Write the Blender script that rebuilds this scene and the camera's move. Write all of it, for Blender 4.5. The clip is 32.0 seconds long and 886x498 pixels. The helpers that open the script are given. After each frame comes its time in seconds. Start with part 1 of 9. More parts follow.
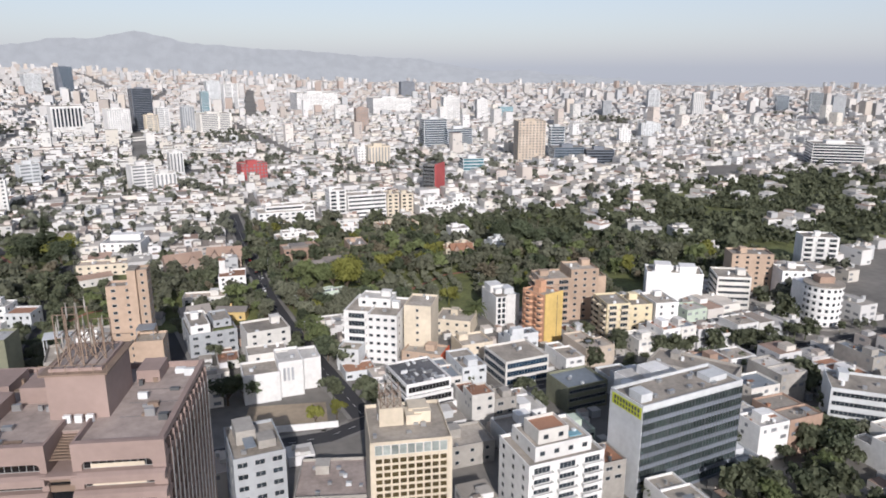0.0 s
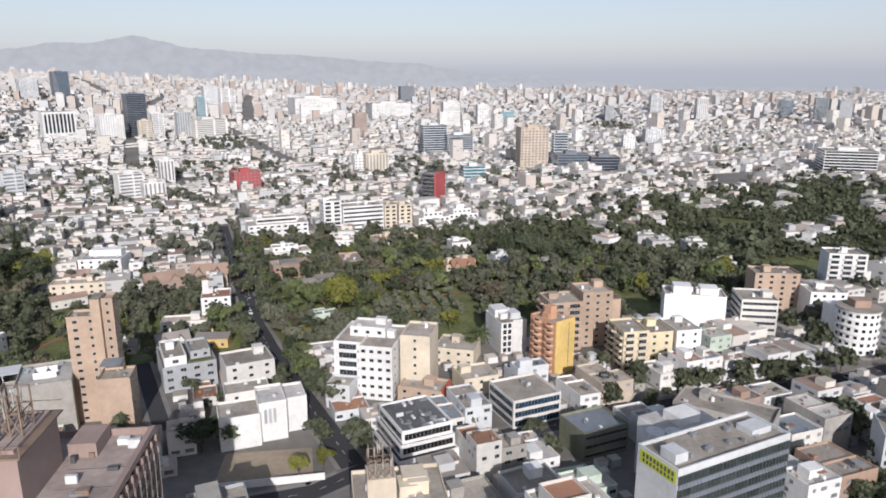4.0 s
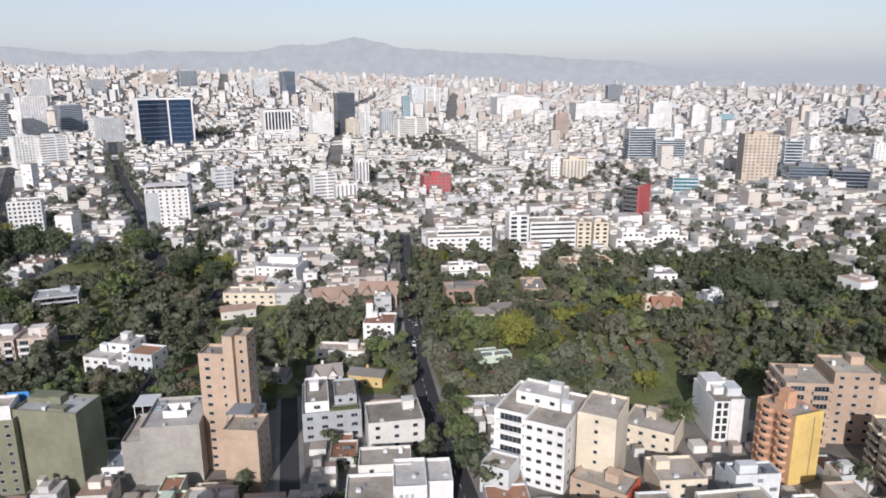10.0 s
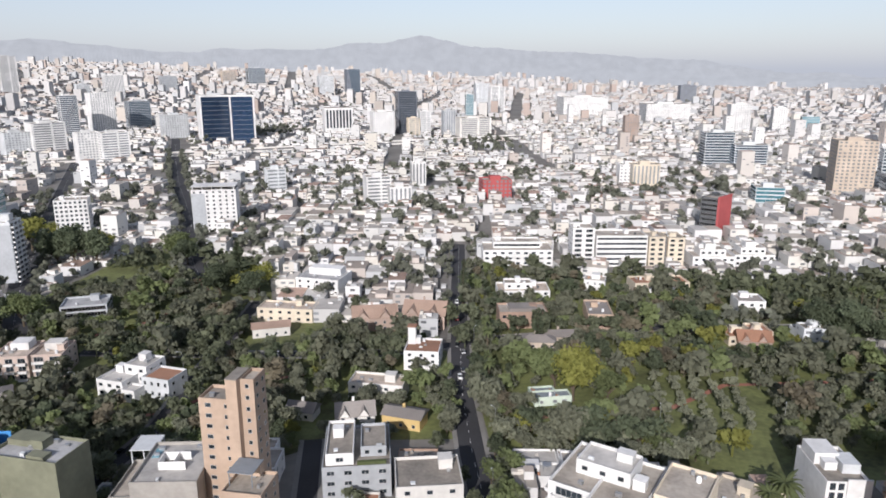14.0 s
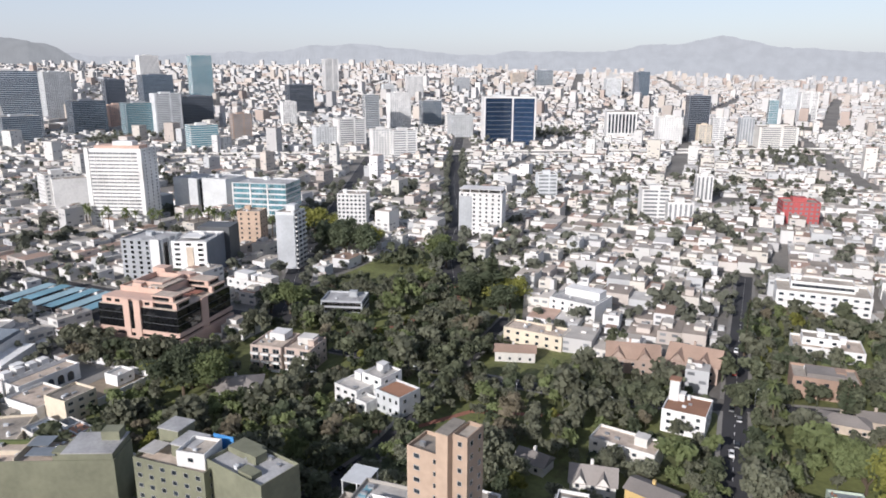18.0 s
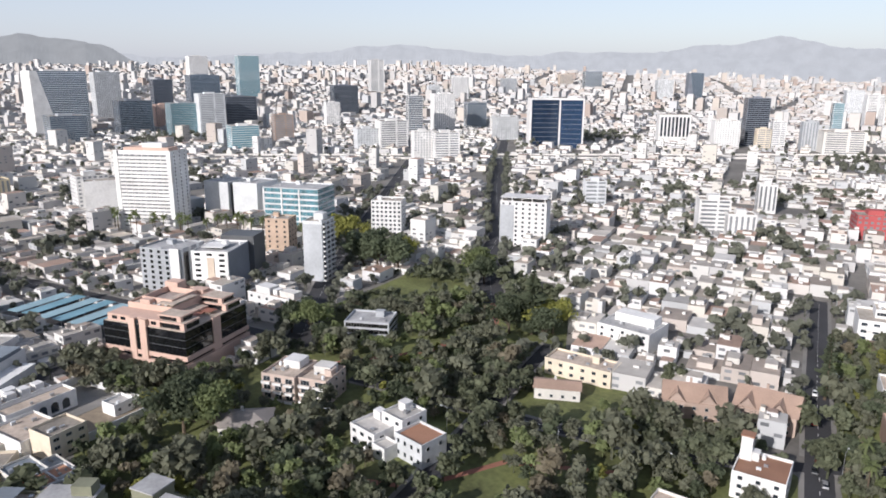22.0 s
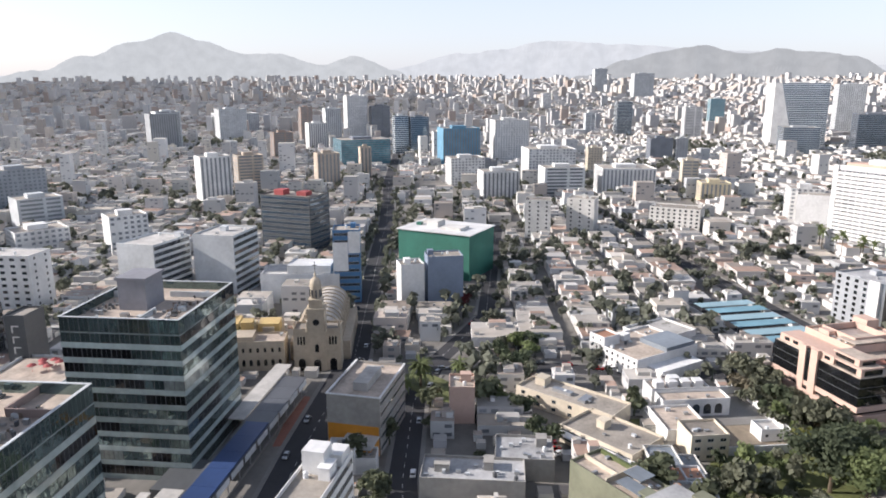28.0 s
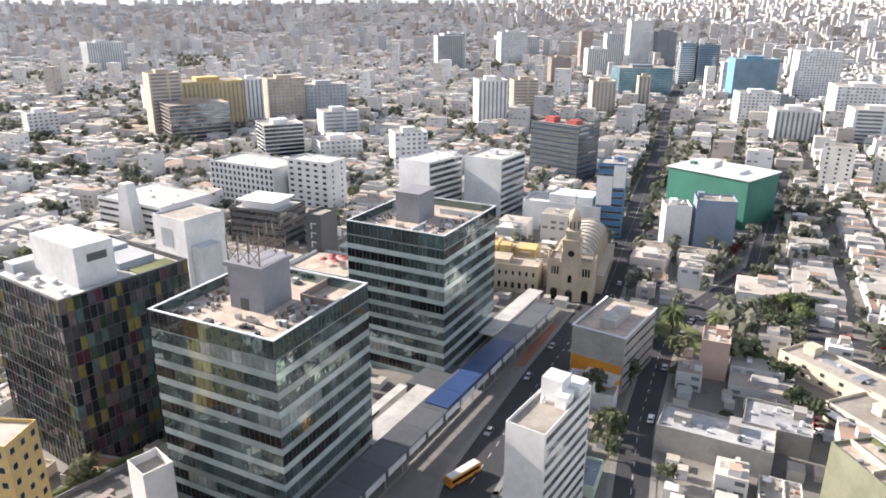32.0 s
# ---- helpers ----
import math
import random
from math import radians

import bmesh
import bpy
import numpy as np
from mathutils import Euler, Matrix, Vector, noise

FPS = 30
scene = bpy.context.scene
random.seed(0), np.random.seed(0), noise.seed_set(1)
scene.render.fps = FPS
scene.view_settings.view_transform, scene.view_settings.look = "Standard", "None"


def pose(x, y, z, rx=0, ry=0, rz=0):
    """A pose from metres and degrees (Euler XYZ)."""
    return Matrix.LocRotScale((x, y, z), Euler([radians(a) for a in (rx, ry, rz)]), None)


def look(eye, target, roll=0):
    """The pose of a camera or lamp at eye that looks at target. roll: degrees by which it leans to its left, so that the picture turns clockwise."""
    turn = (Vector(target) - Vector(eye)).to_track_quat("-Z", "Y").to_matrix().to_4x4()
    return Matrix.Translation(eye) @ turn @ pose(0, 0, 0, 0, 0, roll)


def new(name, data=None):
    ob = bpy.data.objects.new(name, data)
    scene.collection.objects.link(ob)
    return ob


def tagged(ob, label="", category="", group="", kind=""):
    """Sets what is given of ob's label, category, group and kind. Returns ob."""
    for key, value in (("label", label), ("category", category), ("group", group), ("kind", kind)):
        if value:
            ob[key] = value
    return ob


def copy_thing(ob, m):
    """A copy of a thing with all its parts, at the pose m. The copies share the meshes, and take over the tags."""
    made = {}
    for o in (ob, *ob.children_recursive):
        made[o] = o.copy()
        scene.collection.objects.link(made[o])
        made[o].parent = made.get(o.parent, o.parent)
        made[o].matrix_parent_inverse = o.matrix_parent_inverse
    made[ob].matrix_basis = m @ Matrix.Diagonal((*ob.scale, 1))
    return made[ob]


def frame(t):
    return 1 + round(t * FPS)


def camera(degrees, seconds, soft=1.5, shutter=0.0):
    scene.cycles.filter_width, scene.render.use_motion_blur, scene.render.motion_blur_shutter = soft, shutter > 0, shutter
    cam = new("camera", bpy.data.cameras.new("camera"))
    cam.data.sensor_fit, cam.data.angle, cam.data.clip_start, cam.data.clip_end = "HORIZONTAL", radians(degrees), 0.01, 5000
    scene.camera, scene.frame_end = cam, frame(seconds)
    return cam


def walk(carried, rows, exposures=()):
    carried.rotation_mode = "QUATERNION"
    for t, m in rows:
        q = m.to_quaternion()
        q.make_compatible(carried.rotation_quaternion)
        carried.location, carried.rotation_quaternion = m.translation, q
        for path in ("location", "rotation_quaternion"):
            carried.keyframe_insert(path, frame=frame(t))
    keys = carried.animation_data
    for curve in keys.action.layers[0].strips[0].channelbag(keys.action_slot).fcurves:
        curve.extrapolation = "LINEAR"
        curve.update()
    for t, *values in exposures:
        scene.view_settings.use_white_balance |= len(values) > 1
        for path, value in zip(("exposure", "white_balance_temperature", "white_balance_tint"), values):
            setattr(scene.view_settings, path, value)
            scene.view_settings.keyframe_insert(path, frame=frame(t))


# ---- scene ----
EXPOSURES = ((0.0, -0.02, 6450, 10), (9.0, 0.0, 6420, 10), (12.0, 0.03, 6400, 10), (16.0, 0.1, 6420, 10), (22.0, 0.2, 6450, 10), (25.0, 0.28, 6400, 10), (28.0, 0.59, 6650, 10), (30.5, 0.78, 6850, 10), (32.0, 1.18, 7000, 10))
# >>> camera
cam = camera(64.624, 32.0, 1.8)
PATH = [  # seconds, place, turn
    (0.0, 0.00, 0.00, 118.86, 75.488, -0.028, 0.007),
    (0.5, 0.02, 3.04, 118.74, 75.498, -0.078, 0.026),
    (1.0, 0.02, 6.16, 118.66, 75.535, -0.049, 0.030),
    (1.5, -0.00, 9.44, 118.61, 75.552, -0.000, 0.029),
    (2.0, -0.04, 12.91, 118.61, 75.599, -0.002, 0.033),
    (2.5, -0.07, 16.62, 118.65, 75.660, -0.019, 0.021),
    (3.0, -0.10, 20.52, 118.73, 75.713, -0.021, 0.009),
    (3.5, -0.12, 24.54, 118.85, 75.785, -0.007, 0.001),
    (5.5, -0.20, 41.85, 119.59, 75.912, -0.041, -0.019),
    (6.0, -0.18, 46.26, 119.78, 75.917, -0.003, -0.059),
    (6.5, -0.17, 50.75, 119.96, 75.909, -0.007, -0.071),
    (7.0, -0.17, 55.36, 120.14, 75.912, 0.019, -0.082),
    (7.5, -0.17, 60.09, 120.32, 75.893, 0.102, 1.647),
    (8.0, -0.17, 64.95, 120.48, 75.847, 0.138, 4.641),
    (8.5, -0.21, 69.86, 120.62, 75.799, 0.140, 7.684),
    (9.0, -0.35, 74.73, 120.73, 75.778, 0.261, 11.280),
    (9.5, -0.58, 79.57, 120.78, 75.779, 0.283, 14.862),
    (10.0, -0.96, 84.40, 120.75, 75.733, 0.319, 16.345),
    (10.5, -1.47, 89.18, 120.66, 75.697, 0.274, 16.819),
    (11.0, -2.15, 93.95, 120.55, 75.663, 0.205, 16.759),
    (11.5, -2.99, 98.77, 120.45, 75.629, 0.148, 16.728),
    (12.0, -3.94, 103.59, 120.35, 75.616, 0.052, 16.675),
    (12.5, -4.99, 108.43, 120.25, 75.604, 0.014, 16.803),
    (13.0, -6.14, 113.22, 120.13, 75.594, 0.063, 17.933),
    (13.5, -7.39, 117.94, 120.00, 75.629, 0.062, 19.751),
    (15.5, -13.69, 135.86, 119.29, 75.681, -0.052, 28.456),
    (16.0, -15.52, 140.14, 119.22, 75.691, -0.121, 31.601),
    (16.5, -17.44, 144.36, 119.20, 75.724, -0.122, 34.736),
    (17.0, -19.44, 148.50, 119.22, 75.744, -0.134, 37.907),
    (17.5, -21.52, 152.57, 119.28, 75.783, -0.177, 41.081),
    (18.0, -23.69, 156.54, 119.38, 75.814, -0.173, 44.256),
    (18.5, -25.93, 160.39, 119.48, 75.800, -0.212, 46.259),
    (19.0, -28.31, 164.05, 119.51, 75.814, -0.235, 46.241),
    (19.5, -30.86, 167.55, 119.45, 75.831, -0.242, 46.233),
    (20.0, -33.53, 170.95, 119.28, 75.826, -0.302, 46.236),
    (20.5, -36.29, 174.24, 119.09, 75.785, -0.297, 46.206),
    (21.0, -39.12, 177.40, 118.91, 75.800, -0.263, 46.141),
    (21.5, -41.96, 180.40, 118.76, 75.842, -0.293, 46.471),
    (22.0, -44.75, 183.24, 118.63, 75.883, -0.264, 48.009),
    (22.5, -47.42, 185.80, 118.54, 75.904, -0.270, 49.342),
    (23.0, -49.89, 188.01, 118.48, 75.967, -0.219, 50.513),
    (23.5, -52.04, 189.81, 118.40, 76.056, -0.181, 56.109),
    (24.0, -53.79, 191.20, 118.27, 76.102, 0.049, 61.582),
    (24.5, -55.15, 192.13, 118.05, 76.192, 0.120, 66.892),
    (25.0, -56.13, 192.68, 117.75, 76.264, 0.255, 72.608),
    (25.5, -56.79, 192.96, 117.44, 76.364, 0.242, 78.692),
    (27.5, -57.28, 192.71, 116.73, 76.704, 0.125, 96.651),
    (28.0, -57.31, 192.70, 116.83, 76.817, 0.131, 102.893),
    (28.5, -57.35, 192.76, 117.02, 76.914, 0.103, 109.138),
    (29.0, -57.40, 192.89, 117.28, 76.995, 0.082, 115.374),
    (29.5, -57.44, 193.06, 117.56, 77.033, 0.007, 120.187),
    (30.0, -57.44, 193.23, 117.82, 77.040, -0.115, 122.350),
    (30.5, -57.37, 193.38, 118.01, 76.753, -0.137, 122.341),
    (31.0, -57.27, 193.48, 118.12, 74.974, -0.170, 122.294),
    (31.5, -57.20, 193.52, 118.22, 71.871, -0.182, 122.328),
    (32.0, -57.17, 193.53, 118.31, 70.951, -0.195, 124.946),
]
walk(cam, [(r[0], pose(*r[1:])) for r in PATH], EXPOSURES)
# <<< camera
# ---- light ----
SUN_AZ, SUN_EL = 279.0, 26.5          # degrees: where the sun stands, counted from +x towards +y
world = bpy.data.worlds.new("sky")
scene.world = world
world.use_nodes = True
_n, _l = world.node_tree.nodes, world.node_tree.links
_sky = _n.new("ShaderNodeTexSky")
_sky.sky_type, _sky.sun_disc = "NISHITA", False
_sky.sun_elevation, _sky.sun_rotation = radians(SUN_EL), radians(90 - SUN_AZ)
_sky.altitude, _sky.air_density, _sky.dust_density, _sky.ozone_density = 100, 1.0, 1.5, 1.0
_l.new(_sky.outputs[0], _n["Background"].inputs[0])
_n["Background"].inputs[1].default_value = 0.06
_haze, _sum = _n.new("ShaderNodeBackground"), _n.new("ShaderNodeAddShader")   # veil of coastal haze over the whole sky
_haze.inputs[0].default_value = (0.82, 0.865, 1.10, 1)
_dir, _xyz, _low = _n.new("ShaderNodeTexCoord"), _n.new("ShaderNodeSeparateXYZ"), _n.new("ShaderNodeFloatCurve")   # thick at the horizon, thin overhead
_l.new(_dir.outputs["Generated"], _xyz.inputs[0])
_l.new(_xyz.outputs["Z"], _low.inputs["Value"])
_pts = _low.mapping.curves[0].points
_pts[0].location, _pts[1].location = (0.0, 0.43), (1.0, 0.14)
for _x, _y in ((0.2, 0.38), (0.5, 0.21)):
    _pts.new(_x, _y)
_low.mapping.update()
_l.new(_low.outputs[0], _haze.inputs[1])
_l.new(_n["Background"].outputs[0], _sum.inputs[0])
_l.new(_haze.outputs[0], _sum.inputs[1])
_l.new(_sum.outputs[0], _n["World Output"].inputs["Surface"])
_lamp = bpy.data.lights.new("sun", "SUN")
_lamp.energy, _lamp.angle, _lamp.color = 4.6, radians(0.6), (1.0, 0.945, 0.935)
sun = new("sun", _lamp)
sun.matrix_world = look((100 * math.cos(radians(SUN_AZ)), 100 * math.sin(radians(SUN_AZ)), 100 * math.tan(radians(SUN_EL))), (0, 0, 0))


# ---- materials ----
def material(name, colour, rough=0.8, metal=0.0, vary=0.25, grain=0.6, patch=0.07, bump=0.15, rand=0.0, island=0.0, tint=None, spec=0.5):
    """Painted or mineral surface: fine grain, broad weathering, and a shift from piece to piece."""
    m = bpy.data.materials.new(name)
    m.use_nodes = True
    n, l = m.node_tree.nodes, m.node_tree.links
    b = n["Principled BSDF"]
    b.inputs["Roughness"].default_value, b.inputs["Metallic"].default_value = rough, metal
    b.inputs["Specular IOR Level"].default_value = spec
    co = n.new("ShaderNodeTexCoord")
    fine, broad = n.new("ShaderNodeTexNoise"), n.new("ShaderNodeTexNoise")
    fine.inputs["Scale"].default_value, broad.inputs["Scale"].default_value = grain, patch
    fine.inputs["Detail"].default_value, broad.inputs["Detail"].default_value = 5, 4
    geo = n.new("ShaderNodeNewGeometry")
    for tex in (fine, broad):
        l.new(geo.outputs["Position"], tex.inputs["Vector"])
    add = n.new("ShaderNodeMath")
    add.operation = "MULTIPLY_ADD"
    add.inputs[1].default_value = 0.5
    l.new(fine.outputs[0], add.inputs[0])
    l.new(broad.outputs[0], add.inputs[2])
    val = n.new("ShaderNodeMapRange")
    val.inputs["From Min"].default_value, val.inputs["From Max"].default_value = 0.45, 1.05
    val.inputs["To Min"].default_value, val.inputs["To Max"].default_value = 1 - vary, 1 + vary * 0.6
    l.new(add.outputs[0], val.inputs["Value"])
    last = val.outputs[0]
    pick = None
    if rand or island:
        src = n.new("ShaderNodeObjectInfo").outputs["Random"] if rand else geo.outputs["Random Per Island"]
        amount = rand or island
        shift = n.new("ShaderNodeMapRange")
        shift.inputs["To Min"].default_value, shift.inputs["To Max"].default_value = 1 - amount, 1 + amount * 0.5
        l.new(src, shift.inputs["Value"])
        mul = n.new("ShaderNodeMath")
        mul.operation = "MULTIPLY"
        l.new(last, mul.inputs[0])
        l.new(shift.outputs[0], mul.inputs[1])
        last, pick = mul.outputs[0], src
    base = n.new("ShaderNodeVectorMath")
    base.operation = "SCALE"
    base.inputs[0].default_value = colour
    if tint and pick:
        ramp = n.new("ShaderNodeValToRGB")
        ramp.color_ramp.interpolation = "CONSTANT"
        stops = [colour, *tint]
        while len(ramp.color_ramp.elements) < len(stops):
            ramp.color_ramp.elements.new(0.5)
        for i, c in enumerate(stops):
            ramp.color_ramp.elements[i].position, ramp.color_ramp.elements[i].color = i / len(stops), (*c, 1)
        far = n.new("ShaderNodeMath")
        far.operation = "FRACT"
        scale = n.new("ShaderNodeMath")
        scale.operation = "MULTIPLY"
        scale.inputs[1].default_value = 37.7
        l.new(pick, scale.inputs[0])
        l.new(scale.outputs[0], far.inputs[0])
        l.new(far.outputs[0], ramp.inputs[0])
        l.new(ramp.outputs[0], base.inputs[0])
    l.new(last, base.inputs["Scale"])
    l.new(base.outputs[0], b.inputs["Base Color"])
    if bump:
        bp = n.new("ShaderNodeBump")
        bp.inputs["Strength"].default_value, bp.inputs["Distance"].default_value = bump, 0.05
        l.new(fine.outputs[0], bp.inputs["Height"])
        l.new(bp.outputs[0], b.inputs["Normal"])
    return m


def glassy(name, colour, rough=0.06, metal=0.0, ripple=0.02, vary=0.5, spec=0.8, size=0.25):
    """Facade glass: dark, glossy, with panes that lean a little and blinds behind some of them."""
    m = material(name, colour, rough, metal, vary, 0.8, size, 0, 0.35, 0, None, spec)
    n, l = m.node_tree.nodes, m.node_tree.links
    t, bp, g = n.new("ShaderNodeTexNoise"), n.new("ShaderNodeBump"), n.new("ShaderNodeNewGeometry")
    t.inputs["Scale"].default_value = 0.35
    l.new(g.outputs["Position"], t.inputs["Vector"])
    bp.inputs["Strength"].default_value, bp.inputs["Distance"].default_value = 1.0, ripple
    l.new(t.outputs[0], bp.inputs["Height"])
    l.new(bp.outputs[0], n["Principled BSDF"].inputs["Normal"])
    return m


WHITE = material("white_paint", (0.73, 0.725, 0.71), rand=0.12)
OFFWHITE = material("aged_white_paint", (0.66, 0.64, 0.60), rand=0.15)
CREAM = material("cream_paint", (0.62, 0.545, 0.43), rand=0.15)
YELLOW = material("ochre_yellow_paint", (0.63, 0.45, 0.16))
PALEYEL = material("pale_yellow_paint", (0.66, 0.57, 0.39))
ORANGE = material("salmon_orange_paint", (0.57, 0.33, 0.21))
BRICK = material("brown_brick", (0.36, 0.25, 0.19), rand=0.2)
TAN = material("tan_render", (0.46, 0.345, 0.26), rand=0.15)
PALEPINK = material("pale_pink_stucco", (0.52, 0.42, 0.36), vary=0.3)
PINK = material("pink_stone", (0.57, 0.40, 0.325), vary=0.15)
MAUVE = material("brown_pink_concrete", (0.30, 0.225, 0.20), vary=0.2)
REDW = material("red_paint", (0.40, 0.085, 0.085), rand=0.1)
CONC = material("bare_concrete", (0.36, 0.34, 0.31), vary=0.35, rand=0.15)
GREYP = material("grey_paint", (0.40, 0.42, 0.44), rand=0.2)
LGREY = material("light_grey_paint", (0.58, 0.60, 0.61), rand=0.1)
SLATE = material("lilac_grey_render", (0.25, 0.25, 0.275), vary=0.25)
DGREY = material("dark_grey_cladding", (0.09, 0.095, 0.10), rough=0.5, rand=0.2)
BLUEP = material("bright_blue_paint", (0.06, 0.26, 0.58), vary=0.2)
OLIVEW = material("olive_green_render", (0.19, 0.195, 0.135), vary=0.3, patch=0.12)
STONE = material("church_stone", (0.46, 0.39, 0.30), vary=0.3)
ROOF = material("roof_screed", (0.38, 0.34, 0.29), vary=0.45, grain=0.9, patch=0.12, rand=0.3, bump=0.3)
ROOFW = material("white_roof_membrane", (0.50, 0.48, 0.45), vary=0.35, patch=0.12, rand=0.15)
LGREYROOF = material("pale_grey_screed", (0.42, 0.42, 0.42), vary=0.4, grain=0.9, patch=0.15, rand=0.15, bump=0.3)
ROOFPINK = material("dusty_pink_roof", (0.36, 0.30, 0.27), vary=0.4, grain=0.9, patch=0.15, bump=0.3)
MINT = material("pale_green_paint", (0.52, 0.60, 0.50), rand=0.15)
CANOPY = material("dark_canopy_sheet", (0.10, 0.105, 0.115), rough=0.45, vary=0.3, rand=0.15)
ROOFGR = material("grey_brown_tiles", (0.26, 0.235, 0.215), vary=0.35, grain=2.5, rand=0.2)
ROOFBR = material("faded_clay_tiles", (0.37, 0.26, 0.20), vary=0.35, grain=2.5, rand=0.2)
BLUEGREY = material("blue_grey_paint", (0.20, 0.245, 0.32), vary=0.2)
# dark felt for roofs, and the dark put in slots and gaps as shade
ROOFD = material("roof_felt_and_gap_shade", (0.12, 0.12, 0.125), vary=0.4, rand=0.2)
ROOFT = material("clay_tile_roof", (0.36, 0.19, 0.12), vary=0.35, grain=2.5, rand=0.25)
ROOFG = material("grey_sheet_roof", (0.22, 0.25, 0.28), rough=0.5, vary=0.3, rand=0.2)
SKYBLUE = material("sky_blue_sheeting", (0.17, 0.33, 0.40), rough=0.5, vary=0.2)
NAVY = material("navy_blue_panel", (0.03, 0.06, 0.16), rough=0.45, vary=0.2)
MIDBLUE = material("blue_cladding", (0.06, 0.17, 0.33), rough=0.4)
NET = material("green_safety_net", (0.035, 0.17, 0.125), rough=0.7, vary=0.3, grain=1.5)
BNET = material("blue_safety_net", (0.13, 0.29, 0.41), rough=0.7, vary=0.3, grain=1.5)
METAL = material("galvanised_steel", (0.45, 0.46, 0.47), rough=0.4, metal=0.7)
RUST = material("rusty_steel", (0.22, 0.16, 0.12), rough=0.7, vary=0.4)
PLASTIC = material("white_tank_plastic", (0.75, 0.76, 0.76), rough=0.4, rand=0.1)
ASPHALT = material("asphalt", (0.042, 0.042, 0.046), rough=0.9, vary=0.35, grain=1.2, patch=0.05)
PAVE = material("concrete_pavement", (0.22, 0.21, 0.195), vary=0.3, grain=1.2)
REDPAVE = material("red_clay_paving", (0.30, 0.13, 0.09), vary=0.35, grain=1.0)
PAINTW = material("road_paint", (0.72, 0.72, 0.70), vary=0.35, grain=3)
GRASS = material("lawn", (0.135, 0.15, 0.052), vary=0.75, grain=0.5, patch=0.06, bump=0.5)
EARTH = material("dry_earth", (0.29, 0.235, 0.17), vary=0.4, grain=0.5, patch=0.05, bump=0.4)
GROUND = material("city_ground", (0.19, 0.178, 0.16), vary=0.45, grain=0.25, patch=0.02, bump=0.3)
BARK = material("bark", (0.10, 0.075, 0.05), vary=0.4, grain=4, bump=0.5)
LEAVES = {}
for _name, _c in (("olive_leaves", (0.225, 0.235, 0.165)), ("dark_leaves", (0.125, 0.15, 0.092)), ("bright_leaves", (0.30, 0.305, 0.085)),
                  ("green_leaves", (0.185, 0.22, 0.10)), ("dry_leaves", (0.21, 0.185, 0.13)), ("red_leaves", (0.16, 0.05, 0.05))):
    LEAVES[_name] = material(_name, _c, rough=0.75, vary=0.35, grain=1.0, patch=0.08, bump=0, rand=0.3, spec=0.2)
def leafy(m, share=0.35):
    """Lets part of the light through the leaves."""
    n, l = m.node_tree.nodes, m.node_tree.links
    b, t, x = n["Principled BSDF"], n.new("ShaderNodeBsdfTranslucent"), n.new("ShaderNodeMixShader")
    l.new(b.inputs["Base Color"].links[0].from_socket, t.inputs["Color"])
    x.inputs[0].default_value = share
    l.new(b.outputs[0], x.inputs[1])
    l.new(t.outputs[0], x.inputs[2])
    l.new(x.outputs[0], n["Material Output"].inputs["Surface"])
    return m


LEAFMIX = material("mixed_leaves", (0.155, 0.172, 0.108), rough=0.75, vary=0.4, grain=0.8, patch=0.03, bump=0, island=0.35, spec=0.2)
# far leaves get a paler grey-green that stands for haze
FARLEAF = material("hazed_far_leaves", (0.195, 0.205, 0.16), rough=0.8, vary=0.35, grain=0.3, patch=0.01, bump=0, island=0.3, spec=0.1)
for _m in (LEAFMIX, FARLEAF, *LEAVES.values()):
    leafy(_m, 0.42)
GLASS = glassy("window_glass", (0.035, 0.045, 0.055))
TEAL = glassy("teal_curtain_glass", (0.22, 0.30, 0.30), 0.02, 0.8, 0.05, 0.3)
SPAN = glassy("pale_green_spandrel_glass", (0.46, 0.54, 0.53), 0.08, 0.25, 0.03, 0.25)
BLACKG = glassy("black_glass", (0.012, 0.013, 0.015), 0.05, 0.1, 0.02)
BLUEG = glassy("blue_glass", (0.03, 0.07, 0.12), 0.04, 0.35, 0.04)
GOLDG = glassy("bronze_glass", (0.13, 0.10, 0.05), 0.08, 0.4, 0.03)
AQUAG = glassy("aqua_glass", (0.12, 0.30, 0.36), 0.08, 0.2, 0.03)
CITY = material("far_walls", (0.626, 0.620, 0.608), vary=0.12, grain=0.15, patch=0.01, bump=0, island=0.15,
                tint=[(0.644, 0.638, 0.626), (0.607, 0.587, 0.542), (0.616, 0.611, 0.589), (0.506, 0.453, 0.411), (0.607, 0.601, 0.580), (0.478, 0.472, 0.468),
                      (0.662, 0.657, 0.654), (0.589, 0.555, 0.519), (0.635, 0.629, 0.626), (0.442, 0.453, 0.458), (0.616, 0.583, 0.524), (0.570, 0.564, 0.542)])
# far glass, brick, cladding and windows: lighter colours standing in for haze
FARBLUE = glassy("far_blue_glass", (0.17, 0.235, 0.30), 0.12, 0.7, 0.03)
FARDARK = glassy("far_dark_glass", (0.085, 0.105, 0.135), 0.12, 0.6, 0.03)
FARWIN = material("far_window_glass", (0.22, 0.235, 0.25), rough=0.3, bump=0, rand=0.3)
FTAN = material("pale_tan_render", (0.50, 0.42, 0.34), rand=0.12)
FBRICK = material("pale_brick", (0.38, 0.29, 0.24), rand=0.15)
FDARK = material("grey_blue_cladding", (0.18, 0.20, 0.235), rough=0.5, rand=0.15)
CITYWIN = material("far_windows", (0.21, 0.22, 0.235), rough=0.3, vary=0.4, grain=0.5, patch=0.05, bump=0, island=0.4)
YELLOWG = material("yellow_green_panel", (0.55, 0.60, 0.03), rough=0.5, vary=0.1)
